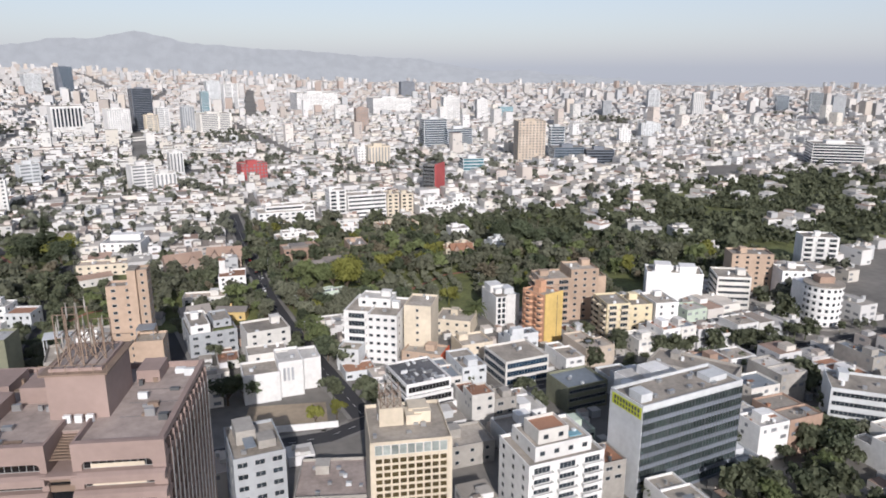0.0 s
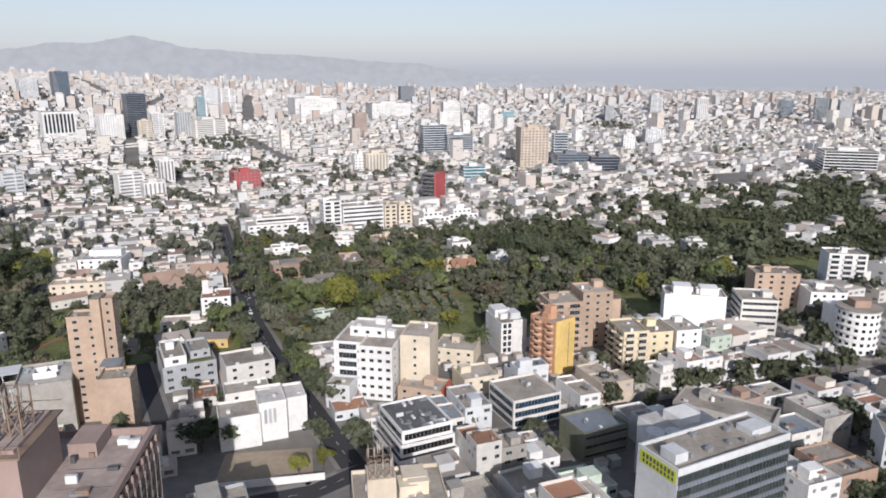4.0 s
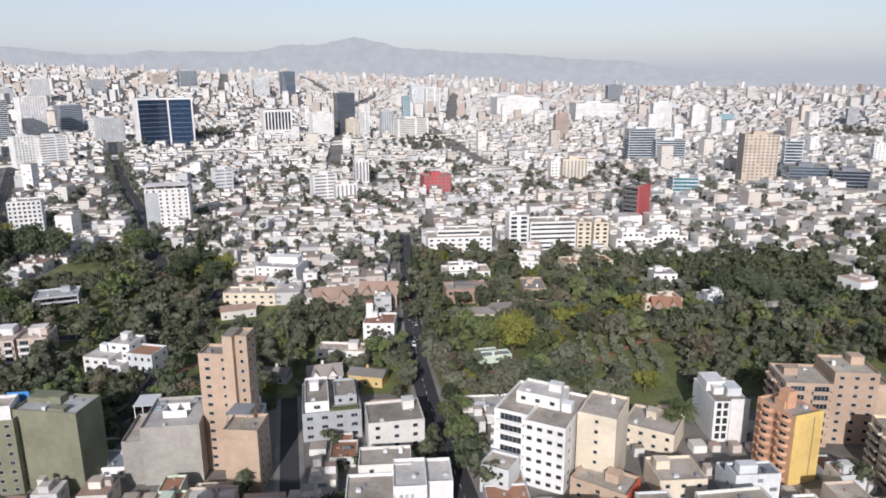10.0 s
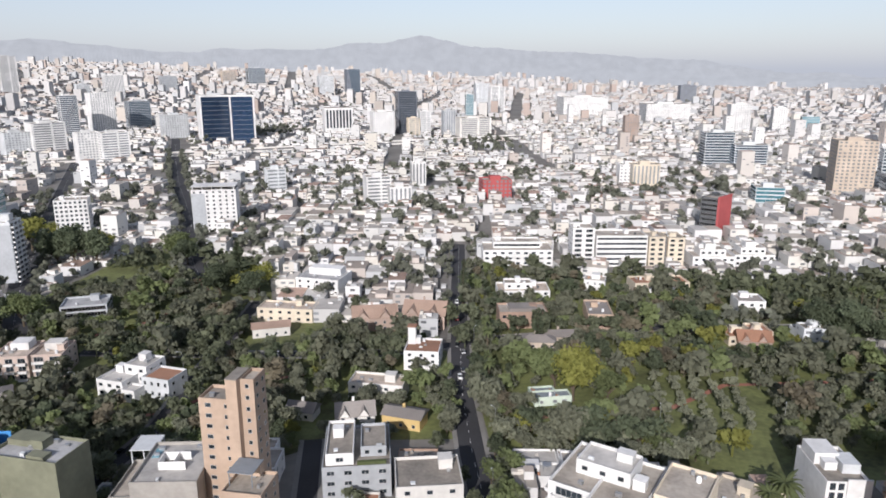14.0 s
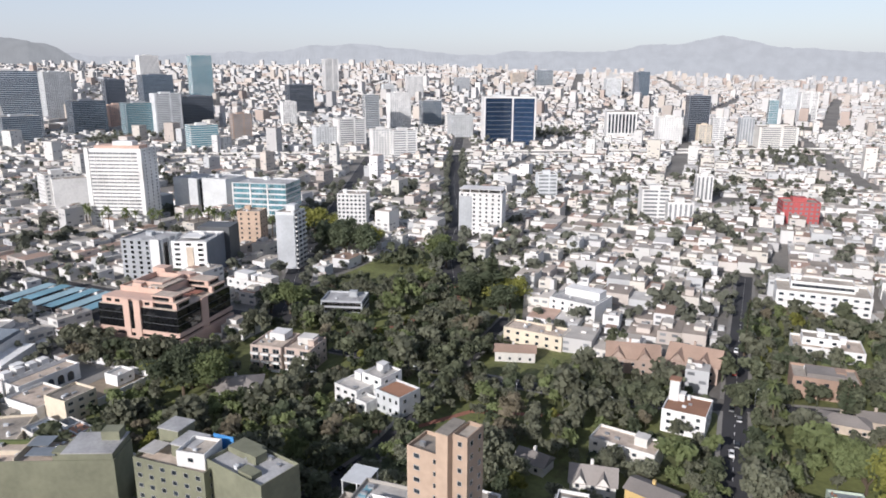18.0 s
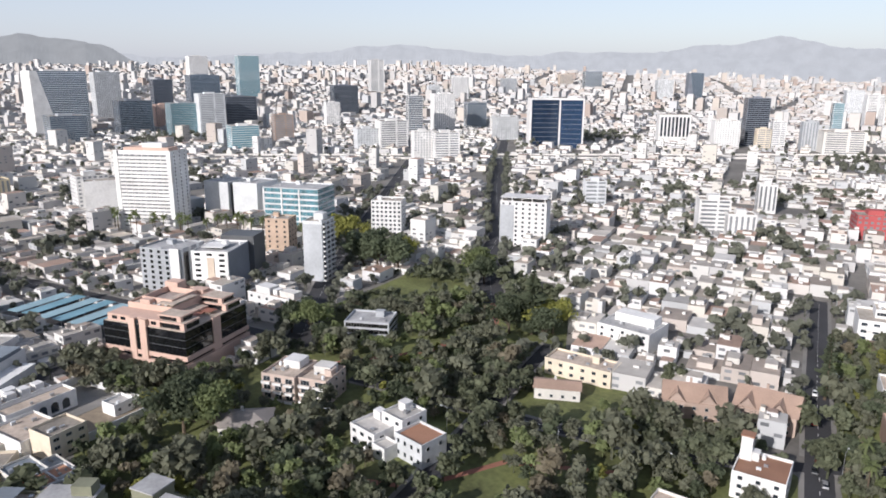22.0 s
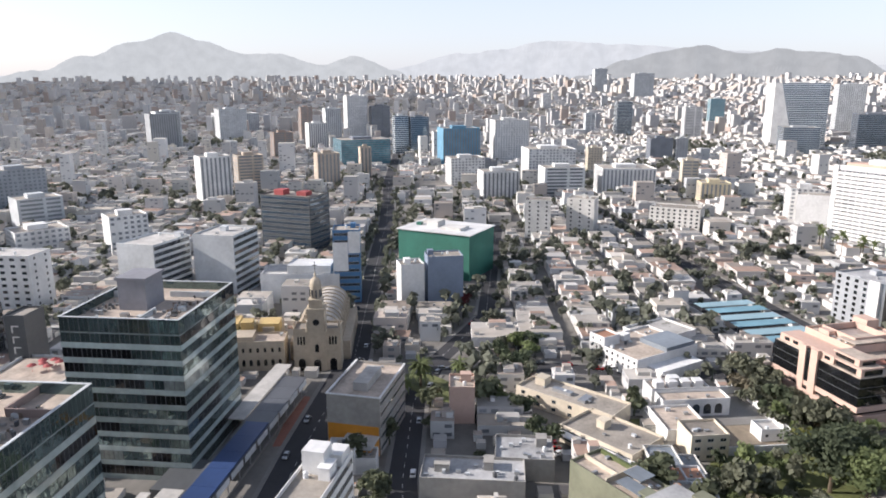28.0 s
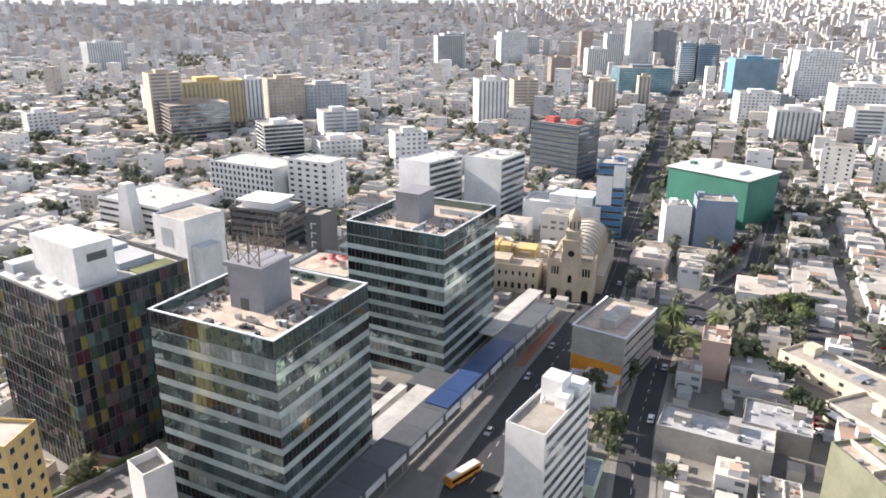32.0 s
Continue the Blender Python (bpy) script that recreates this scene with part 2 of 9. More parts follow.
YELLOWP = material("ochre_render", (0.58, 0.42, 0.18))
ORANGEW = material("orange_hoarding_paint", (0.62, 0.26, 0.03), vary=0.2)
ROOFSAND = material("sandy_roof_paving", (0.48, 0.40, 0.33), vary=0.35, grain=0.8, patch=0.2)
PALEG = glassy("blinds_behind_glass", (0.34, 0.38, 0.36), 0.12, 0.1, 0.03)
PANELS = [glassy("black_panel_glass", (0.02, 0.022, 0.026), 0.06), glassy("grey_panel_glass", (0.15, 0.145, 0.155), 0.06, 0.5), glassy("plum_panel_glass", (0.10, 0.03, 0.05), 0.08),
          glassy("pink_panel_glass", (0.26, 0.19, 0.20), 0.08, 0.4), glassy("yellow_panel_glass", (0.22, 0.18, 0.06), 0.12), glassy("cyan_panel_glass", (0.15, 0.25, 0.24), 0.08, 0.4),
          glassy("green_panel_glass", (0.05, 0.085, 0.05), 0.1), glassy("smoke_panel_glass", (0.035, 0.035, 0.04), 0.06)]
NAVYG = glassy("navy_curtain_glass", (0.03, 0.06, 0.12), 0.06, 0.3, 0.03)
LIGHTBLUE = material("pale_blue_sheeting", (0.28, 0.42, 0.47), rough=0.5, vary=0.2)
RUBBER = material("tyre_rubber", (0.02, 0.02, 0.02), rough=0.9)
CARW, CARS_GREY = material("white_car_paint", (0.75, 0.75, 0.75), rough=0.25, vary=0.05, bump=0), material("silver_car_paint", (0.38, 0.39, 0.40), rough=0.25, metal=0.4, vary=0.05, bump=0)
CARD, CARR = material("dark_car_paint", (0.04, 0.045, 0.05), rough=0.25, vary=0.05, bump=0), material("red_car_paint", (0.35, 0.03, 0.03), rough=0.25, vary=0.05, bump=0)
FRAMEM = material("window_frame_aluminium", (0.45, 0.45, 0.44), rough=0.5, metal=0.3)


# ---- building blocks ----
class Solid:
    """Vertices and faces gathered from boxes, prisms and quads."""

    def __init__(self):
        self.v, self.f, self.m = [], [], []

    def quad(self, a, b, c, d, m=0):
        k = len(self.v)
        self.v += [a, b, c, d]
        self.f.append((k, k + 1, k + 2, k + 3))
        self.m.append(m)

    def box(self, x0, y0, z0, x1, y1, z1, m=0, turn=0.0, about=(0, 0), top=None):
        k = len(self.v)
        c, s = math.cos(turn), math.sin(turn)
        for z in (z0, z1):
            for x, y in ((x0, y0), (x1, y0), (x1, y1), (x0, y1)):
                dx, dy = x - about[0], y - about[1]
                self.v.append((about[0] + c * dx - s * dy, about[1] + s * dx + c * dy, z) if turn else (x, y, z))
        self.f += [(k, k + 1, k + 5, k + 4), (k + 1, k + 2, k + 6, k + 5), (k + 2, k + 3, k + 7, k + 6), (k + 3, k, k + 4, k + 7),
                   (k + 4, k + 5, k + 6, k + 7), (k + 3, k + 2, k + 1, k)]
        self.m += [m, m, m, m, m if top is None else top, m]

    def tray(self, x0, y0, x1, y1, z0, z1, deep, thick=0.25, m=0):
        """Walls with a parapet: outside, coping and inside, open at the top."""
        k = len(self.v)
        t = thick
        for z, i in ((z0, 0), (z1, 0), (z1, t), (z1 - deep, t)):
            self.v += [(x0 + i, y0 + i, z), (x1 - i, y0 + i, z), (x1 - i, y1 - i, z), (x0 + i, y1 - i, z)]
        for r in range(3):
            for i in range(4):
                a, b = k + 4 * r + i, k + 4 * r + (i + 1) % 4
                self.f.append((a, b, b + 4, a + 4))
                self.m.append(m)

    def tube(self, x, y, z0, z1, r0, r1=None, n=10, m=0, cap=True):
        r1 = r0 if r1 is None else r1
        k = len(self.v)
        for z, r in ((z0, r0), (z1, r1)):
            self.v += [(x + r * math.cos(2 * math.pi * i / n), y + r * math.sin(2 * math.pi * i / n), z) for i in range(n)]
        for i in range(n):
            self.f.append((k + i, k + (i + 1) % n, k + n + (i + 1) % n, k + n + i))
            self.m.append(m)
        if cap:
            self.f.append(tuple(k + n + i for i in range(n)))
            self.m.append(m)

    def dome(self, x, y, z, r, h, n=14, rings=5, m=0):
        k = len(self.v)
        for j in range(rings):
            a = math.pi / 2 * j / rings
            self.v += [(x + r * math.cos(a) * math.cos(2 * math.pi * i / n), y + r * math.cos(a) * math.sin(2 * math.pi * i / n), z + h * math.sin(a)) for i in range(n)]
        self.v.append((x, y, z + h))
        for j in range(rings - 1):
            for i in range(n):
                a, b = k + j * n + i, k + j * n + (i + 1) % n
                self.f.append((a, b, b + n, a + n))
                self.m.append(m)
        for i in range(n):
            self.f.append((k + (rings - 1) * n + i, k + (rings - 1) * n + (i + 1) % n, len(self.v) - 1))
            self.m.append(m)

    def bar(self, a, b, r=0.06, m=0):
        """A thin square bar from a to b."""
        a, b = Vector(a), Vector(b)
        d = (b - a).normalized()
        u = d.cross(Vector((0, 0, 1)) if abs(d.z) < 0.9 else Vector((1, 0, 0))).normalized() * r
        w = d.cross(u).normalized() * r
        k = len(self.v)
        for p in (a, b):
            self.v += [tuple(p + u + w), tuple(p - u + w), tuple(p - u - w), tuple(p + u - w)]
        for i in range(4):
            self.f.append((k + i, k + (i + 1) % 4, k + 4 + (i + 1) % 4, k + 4 + i))
            self.m.append(m)

    def mesh(self, name, *mats):
        me = bpy.data.meshes.new(name)
        me.from_pydata(self.v, [], self.f)
        for mt in mats:
            me.materials.append(mt)
        if len(mats) > 1:
            me.polygons.foreach_set("material_index", self.m)
        me.update()
        return me


def part(name, shape, mats, parent, label="", m=None):
    """One mesh object under a thing or a part."""
    if isinstance(shape, Solid):
        shape = shape.mesh(name, *(mats if isinstance(mats, (tuple, list)) else (mats,)))
    ob = new(name, shape)
    ob.parent = parent
    if m is not None:
        ob.matrix_basis = m
    if label:
        tagged(ob, label)
    return ob


def thing(name, m, label, category, group=""):
    ob = new(name)
    ob.empty_display_size = 0.5
    ob.matrix_basis = m
    return tagged(ob, label, category, group)


def flat(name, shape, mat, label="", kind="structure", category=""):
    ob = new(name, shape.mesh(name, *(mat if isinstance(mat, (tuple, list)) else (mat,))))
    return tagged(ob, label, category, "", kind)


RESERVED = []          # oriented plots that the town's infill keeps clear: x, y, cos, sin, w, d


def reserve(x, y, ang, w, d, pad=2.0):
    a = radians(ang)
    RESERVED.append((x, y, math.cos(a), math.sin(a), w, d, pad))


def is_free(x, y, r=0.0):
    for X, Y, c, s, w, d, pad in RESERVED:
        u, v = (x - X) * c + (y - Y) * s, -(x - X) * s + (y - Y) * c
        if -pad - r < u < w + pad + r and -pad - r < v < d + pad + r:
            return False
    return True


def inside(x, y, poly):
    hit = False
    j = len(poly) - 1
    for i in range(len(poly)):
        (xi, yi), (xj, yj) = poly[i], poly[j]
        if (yi > y) != (yj > y) and x < (xj - xi) * (y - yi) / (yj - yi) + xi:
            hit = not hit
        j = i
    return hit


_WIN = {}


def window_mesh(w, h, glass=GLASS, frame_mat=FRAMEM, name="window"):
    key = (round(w, 1), round(h, 1), glass.name, frame_mat.name)
    if key not in _WIN:
        w, h = key[0], key[1]
        s = Solid()
        t = 0.09
        for x0, z0, x1, z1 in ((-w / 2, -h / 2, w / 2, -h / 2 + t), (-w / 2, h / 2 - t, w / 2, h / 2), (-w / 2, -h / 2 + t, -w / 2 + t, h / 2 - t),
                               (w / 2 - t, -h / 2 + t, w / 2, h / 2 - t)):
            s.box(x0, -0.07, z0, x1, 0.02, z1, 1)
        n = max(1, round(w / 1.3))
        for i in range(1, n):
            x = -w / 2 + w * i / n
            s.box(x - 0.04, -0.055, -h / 2 + t, x + 0.04, 0.02, h / 2 - t, 1)
        s.quad((-w / 2 + t, -0.025, -h / 2 + t), (w / 2 - t, -0.025, -h / 2 + t), (w / 2 - t, -0.025, h / 2 - t), (-w / 2 + t, -0.025, h / 2 - t), 0)
        _WIN[key] = s.mesh(name, glass, frame_mat)
    return _WIN[key]


def face_pose(face, w, d, u, z, out=0.0):
    """A place on a face of a block w by d: u metres along the face, z up; its -y looks outwards."""
    if face == "f":
        return pose(u, -out, z)
    if face == "r":
        return pose(w + out, u, z, 0, 0, 90)
    if face == "b":
        return pose(w - u, d + out, z, 0, 0, 180)
    return pose(-out, d - u, z, 0, 0, 270)


def span_of(face, w, d):
    return w if face in "fb" else d


def far_off(root):
    """Whether a block stands too far from the flight for its windows to be told apart."""
    m = root.matrix_basis if root.parent is None else root.parent.matrix_basis
    return min((m[0][3] - a) ** 2 + (m[1][3] - b) ** 2 for a, b in ((0, 0), (0, 60), (-6, 110), (-57, 193))) > 235 ** 2


def fit_face(root, face, w, d, z0, h, floors, style, glass=GLASS, trim=WHITE, first=0, span=None):
    """Openings of one face: ("p", columns, width, height), ("band", height), ("curtain", glass, spandrel share), ("balc", columns)."""
    L = span_of(face, w, d)
    fh = h / floors
    kind = style[0]
    for k in range(first, floors):
        zc = z0 + (k + 0.55) * fh
        if kind == "p":
            n, ww, wh = style[1], style[2], style[3]
            if k == first and far_off(root):
                s = Solid()
                for q in range(first, floors):
                    for i in range(n):
                        m, zz = face_pose(face, w, d, L * (i + 0.5) / n, z0 + (q + 0.55) * fh, 0.05), wh / 2
                        s.quad(*[tuple(m @ Vector(c)) for c in ((-ww / 2, 0, -zz), (ww / 2, 0, -zz), (ww / 2, 0, zz), (-ww / 2, 0, zz))])
                tagged(part("window_grid", s, glass, root), kind="stuff")
                break
            for i in range(n):
                part("window", window_mesh(ww, wh, glass), None, root, m=face_pose(face, w, d, L * (i + 0.5) / n, zc))
        elif kind == "band":
            part("window_band", window_mesh(L - 1.2, style[1], glass), None, root, m=face_pose(face, w, d, L / 2, zc))
        elif kind == "balc":
            n = style[1]
            for i in range(n):
                u, bw = L * (i + 0.5) / n, L / n * 0.78
                part("window", window_mesh(bw * 0.8, fh * 0.62, glass), None, root, m=face_pose(face, w, d, u, zc))
                key = ("balcony", round(bw, 1), trim.name)
                if key not in _WIN:
                    s = Solid()
                    b2 = key[1] / 2
                    s.box(-b2, -1.3, 0, b2, 0, 0.18)
                    s.box(-b2, -1.3, 0.18, b2, -1.18, 1.0)
                    s.box(-b2, -1.18, 0.18, -b2 + 0.12, 0, 1.0)
                    s.box(b2 - 0.12, -1.18, 0.18, b2, 0, 1.0)
                    _WIN[key] = s.mesh("balcony", trim)
                part("balcony", _WIN[key], None, root, m=face_pose(face, w, d, u, z0 + k * fh + 0.05))
        elif kind == "curtain":
            g2 = style[1]
            sh = fh * style[2]
            n = max(2, round(L / 3.2))
            key = ("pane", round(L / n, 2), round(fh - sh, 2), g2.name)
            if key not in _WIN:
                _WIN[key] = window_mesh(L / n, fh - sh, g2, FRAMEM, "pane")
            for i in range(n):
                part("pane", _WIN[key], None, root, m=face_pose(face, w, d, L * (i + 0.5) / n, z0 + k * fh + sh + (fh - sh) / 2, 0.03))


def roof_gear(root, w, d, z, seed, wall, tanks=1, boxes=1, units=3, x0=1.0, y0=1.0):
    """Stair heads, water tanks, air conditioners and pipes on a flat roof."""
    rnd = random.Random(seed)
    for i in range(boxes):
        bw, bd, bh = rnd.uniform(2.6, 4.4), rnd.uniform(2.6, 4.4), rnd.uniform(2.2, 3.0)
        bw, bd = min(bw, w * 0.45), min(bd, d * 0.45)
        x, y = rnd.uniform(x0, max(x0, w - x0 - bw)), rnd.uniform(d * 0.35, max(d * 0.35, d - y0 - bd))
        s = Solid()
        s.box(x, y, z, x + bw, y + bd, z + bh)
        s.box(x - 0.15, y - 0.15, z + bh, x + bw + 0.15, y + bd + 0.15, z + bh + 0.16)
        part("stair_head", s, wall, root)
    for i in range(tanks):
        x, y = rnd.uniform(x0 + 0.8, max(x0 + 0.8, w - x0 - 0.8)), rnd.uniform(y0 + 0.8, max(y0 + 0.8, d - y0 - 0.8))
        s = Solid()
        s.tube(x, y, z, z + 1.3, 0.62, n=12)
        s.tube(x, y, z + 1.3, z + 1.6, 0.62, 0.25, n=12)
        part("water_tank", s, PLASTIC if rnd.random() < 0.7 else DGREY, root)
    for i in range(units):
        x, y = rnd.uniform(x0, max(x0, w - x0 - 1.2)), rnd.uniform(y0, max(y0, d - y0 - 1))
        s = Solid()
        a, b, c = rnd.uniform(0.7, 1.6), rnd.uniform(0.6, 1.2), rnd.uniform(0.5, 1.1)
        s.box(x, y, z + 0.12, x + a, y + b, z + 0.12 + c)
        s.box(x + 0.1, y + 0.1, z, x + 0.25, y + b - 0.1, z + 0.12)
        s.box(x + a - 0.25, y + 0.1, z, x + a - 0.1, y + b - 0.1, z + 0.12)
        part("roof_unit", s, METAL if rnd.random() < 0.6 else LGREY, root)


def building(name, label, A, ang, w, d, h, floors, wall, faces, roof=ROOF, category="building", parapet=0.9, glass=GLASS, trim=WHITE, gear=(1, 1, 2), z0=0.0,
             root=None, at=(0, 0), first=0, slabs=None):
    """A block with its walls, parapet, roof, openings and roof gear. at, z0: where a further block of the same building begins."""
    if root is None:
        root = thing(name, pose(A[0], A[1], 0, 0, 0, ang), label, category)
        reserve(A[0], A[1], ang, w, d)
        holder = root
    else:
        holder = part("wing", Solid(), wall, root, m=pose(at[0], at[1], 0))
        holder.name = "wing"
    deep = parapet
    s = Solid()
    s.tray(0, 0, w, d, z0 - (0.0 if z0 else 0.5), h, deep)
    if holder is root:
        part("wall", s, wall, root)
    else:
        holder.data = s.mesh("wing", wall)
    s = Solid()
    s.box(0.24, 0.24, h - deep - 0.25, w - 0.24, d - 0.24, h - deep + 0.0)
    part("roof", s, roof, holder)
    for face, style in faces.items():
        fit_face(holder, face, w, d, z0, h - deep * 0.6 - z0, floors, style, glass, trim, first)
    if slabs:
        for k in range(1, floors + 1):
            s = Solid()
            zz = z0 + (h - z0) * k / floors
            s.box(-0.12, -0.12, zz - 0.42, w + 0.12, 0.0, zz)
            s.box(w, 0, zz - 0.42, w + 0.12, d, zz)
            s.box(-0.12, 0, zz - 0.42, 0, d, zz)
            part("floor_band", s, slabs, holder)
    if gear:
        roof_gear(holder, w, d, h - deep, int(abs(A[0] * 7 + A[1] * 13 + at[0] * 3)) + int(h), wall if wall not in (GLASS, TEAL, BLACKG) else LGREY, *gear)
    return root


# ---- ground, roads, hills ----
HEIGHTS = ((0, 0), (60, 0), (93, 14), (111, 74), (121, 108), (139, 152), (152, 140), (193, 138), (212, 130), (240, 112), (262, 70), (290, 0), (360, 0))   # azimuth, rise of the land at the rim


def land(x, y):
    """Height of the ground: level where the flight goes, climbing inland towards the hills."""
    dx, dy = x + 30, y - 100
    r = math.hypot(dx, dy)
    if r < 1700:
        return 0.0
    az = math.degrees(math.atan2(dy, dx)) % 360
    for (a0, z0), (a1, z1) in zip(HEIGHTS, HEIGHTS[1:]):
        if a0 <= az <= a1:
            f = (az - a0) / (a1 - a0)
            top = z0 + (z1 - z0) * f * f * (3 - 2 * f)
            break
    f = min(1.0, (r - 1700) / 2900)
    return top * f * f * (3 - 2 * f) + 2 * noise.noise(Vector((x * 0.002, y * 0.002, 0))) * min(1, (r - 1700) / 400)


_s = Solid()
_rings, _n = [0.5, 1700, 1900, 2150, 2450, 2800, 3200, 3600, 3900, 4200, 4500, 4800], 120
for _r in _rings:
    for _i in range(_n):
        _x, _y = -30 + _r * math.cos(2 * math.pi * _i / _n), 100 + _r * math.sin(2 * math.pi * _i / _n)
        _s.v.append((_x, _y, land(_x, _y)))
for _j in range(len(_rings) - 1):
    for _i in range(_n):
        _a, _b = _j * _n + _i, _j * _n + (_i + 1) % _n
        _s.f.append((_a, _a + _n, _b + _n, _b))
        _s.m.append(0)
flat("ground", _s, GROUND, "dusty grey brown city ground")


def ribbon(points, width, z=0.04):
    s = Solid()
    pts = [Vector((*p, 0)) for p in points]
    side = []
    for i, p in enumerate(pts):
        d = (pts[min(i + 1, len(pts) - 1)] - pts[max(i - 1, 0)]).normalized()
        side.append((p + Vector((-d.y, d.x, 0)) * width / 2, p - Vector((-d.y, d.x, 0)) * width / 2))
    for (a, b), (c, e) in zip(side, side[1:]):
        s.quad((b.x, b.y, z), (e.x, e.y, z), (c.x, c.y, z), (a.x, a.y, z))
    return s


ROADS = []


def off_other_roads(x, y, own):
    """Whether a point lies clear of every other road."""
    for pts, w in PLANNED:
        if pts is own:
            continue
        for (x0, y0), (x1, y1) in zip(pts, pts[1:]):
            dx, dy = x1 - x0, y1 - y0
            t = max(0, min(1, ((x - x0) * dx + (y - y0) * dy) / (dx * dx + dy * dy)))
            if (x - x0 - t * dx) ** 2 + (y - y0 - t * dy) ** 2 < (w / 2 + 2.6) ** 2:
                return False
    return True


def road(name, points, width, label, lanes=True, walk_w=1.6, surface=ASPHALT):
    ROADS.append((points, width))
    level = 0.04 + 0.006 * len(ROADS)
    side = Solid()
    for sgn in (1, -1):
        for (x0, y0), (x1, y1) in zip(points, points[1:]):
            L = math.hypot(x1 - x0, y1 - y0)
            d = Vector((x1 - x0, y1 - y0)).normalized()
            n = Vector((-d.y, d.x)) * sgn
            a, b = n * width / 2, n * (width / 2 + walk_w)
            steps = max(1, int(L / 5))
            for k in range(steps):
                s0, s1 = Vector((x0, y0)) + d * L * k / steps, Vector((x0, y0)) + d * L * (k + 1) / steps
                mid = (s0 + s1) / 2 + a
                if not off_other_roads(mid.x, mid.y, points):
                    continue
                p = [(s0.x + a.x, s0.y + a.y), (s1.x + a.x, s1.y + a.y), (s1.x + b.x, s1.y + b.y), (s0.x + b.x, s0.y + b.y)]
                side.quad(*[(*q, 0.16) for q in (p if sgn > 0 else p[::-1])])
                q = (p[0], p[1]) if sgn > 0 else (p[1], p[0])
                side.quad((*q[0], 0.0), (*q[1], 0.0), (*q[1], 0.16), (*q[0], 0.16))
    flat("pavement", side, PAVE, "concrete pavement with a kerb")
    flat(name, ribbon(points, width, level), surface, label)
    if lanes:
        marks = Solid()
        for (x0, y0), (x1, y1) in zip(points, points[1:]):
            d = Vector((x1 - x0, y1 - y0))
            L = d.length
            d.normalize()
            n = Vector((-d.y, d.x)) * 0.07
            k = 2.0
            while k < L - 3:
                a, b = Vector((x0, y0)) + d * k, Vector((x0, y0)) + d * (k + 2.5)
                if off_other_roads((a.x + b.x) / 2, (a.y + b.y) / 2, points):
                    marks.quad(*[(q.x, q.y, level + 0.006) for q in (a - n, b - n, b + n, a + n)])
                k += 6.0
        flat("road_marking", marks, PAINTW, "worn white lane dashes")


STREETS = [
    ("road_park", [(-28, 224), (-51, 268), (-74, 313), (-91, 350), (-107, 391), (-133, 458), (-158, 526), (-176, 575)], 8.2, "two lane asphalt street beside the park"),
    ("road_cross", [(-262, 330), (-189, 356), (-146, 373), (-113, 398), (-94, 414), (-36, 451), (40, 482)], 6.0, "narrow asphalt street across the park"),
    ("road_front", [(-92, 190), (-75, 197), (-38, 210), (-18, 227), (7, 238), (49, 254), (90, 268), (148, 284), (240, 318)], 7.5, "shaded asphalt street"),
    ("road_side", [(-96, 246), (-108, 268), (-127, 303)], 6.0, "asphalt side street in shade", False),
    ("road_west", [(-172, 240), (-180, 285), (-232, 418)], 6.0, "asphalt lane under trees", False),
    ("avenue", [(-120, 138), (-186, 112), (-250, 101), (-330, 90), (-448, 59), (-640, 8), (-900, -70), (-1500, -230)], 13.0, "dark asphalt avenue"),
    ("road_oval", [(-200, 150), (-240, 138), (-293, 127), (-333, 126), (-399, 137), (-520, 121), (-640, 107)], 9.0, "asphalt street past the small oval"),
    ("boulevard", [(-316, 330), (-372, 309), (-476, 271), (-581, 230), (-700, 200), (-1000, 110)], 12.0, "asphalt boulevard lined with palms"),
    ("road_embassy", [(-330, 130), (-338, 175), (-341, 220), (-355, 290)], 10.0, "asphalt street with parked cars"),
    ("avenue_diagonal", [(-305, 330), (-382, 396), (-500, 510), (-619, 626), (-900, 900)], 13.0, "asphalt avenue running to the financial district"),
    ("avenue_north", [(-290, 440), (-358, 506), (-404, 566), (-560, 725), (-768, 952), (-1150, 1380)], 14.0, "tree shaded asphalt avenue"),
    ("expressway", [(-1180, 400), (-900, 745), (-720, 964), (-464, 1270), (-300, 1450)], 36.0, "wide pale concrete expressway", False, 4.0, PAVE),
]
PLANNED = [(r[1], r[2]) for r in STREETS]
for _r in STREETS:
    road(*_r)
for _sgn in (1, -1):
    _s = Solid()
    for (_x0, _y0), (_x1, _y1) in zip(STREETS[-1][1], STREETS[-1][1][1:]):
        _d = Vector((_x1 - _x0, _y1 - _y0)).normalized()
        _o = Vector((-_d.y, _d.x)) * _sgn * 22
        _s.bar((_x0 + _o.x, _y0 + _o.y, 1.2), (_x1 + _o.x, _y1 + _o.y, 1.2), 1.4)
    flat("wall_expressway", _s, OFFWHITE, "long pale concrete wall beside the expressway")


def near_road(x, y, pad):
    for pts, w in ROADS:
        for (x0, y0), (x1, y1) in zip(pts, pts[1:]):
            dx, dy = x1 - x0, y1 - y0
            t = max(0, min(1, ((x - x0) * dx + (y - y0) * dy) / (dx * dx + dy * dy)))
            if (x - x0 - t * dx) ** 2 + (y - y0 - t * dy) ** 2 < (w / 2 + pad) ** 2:
                return True
    return False


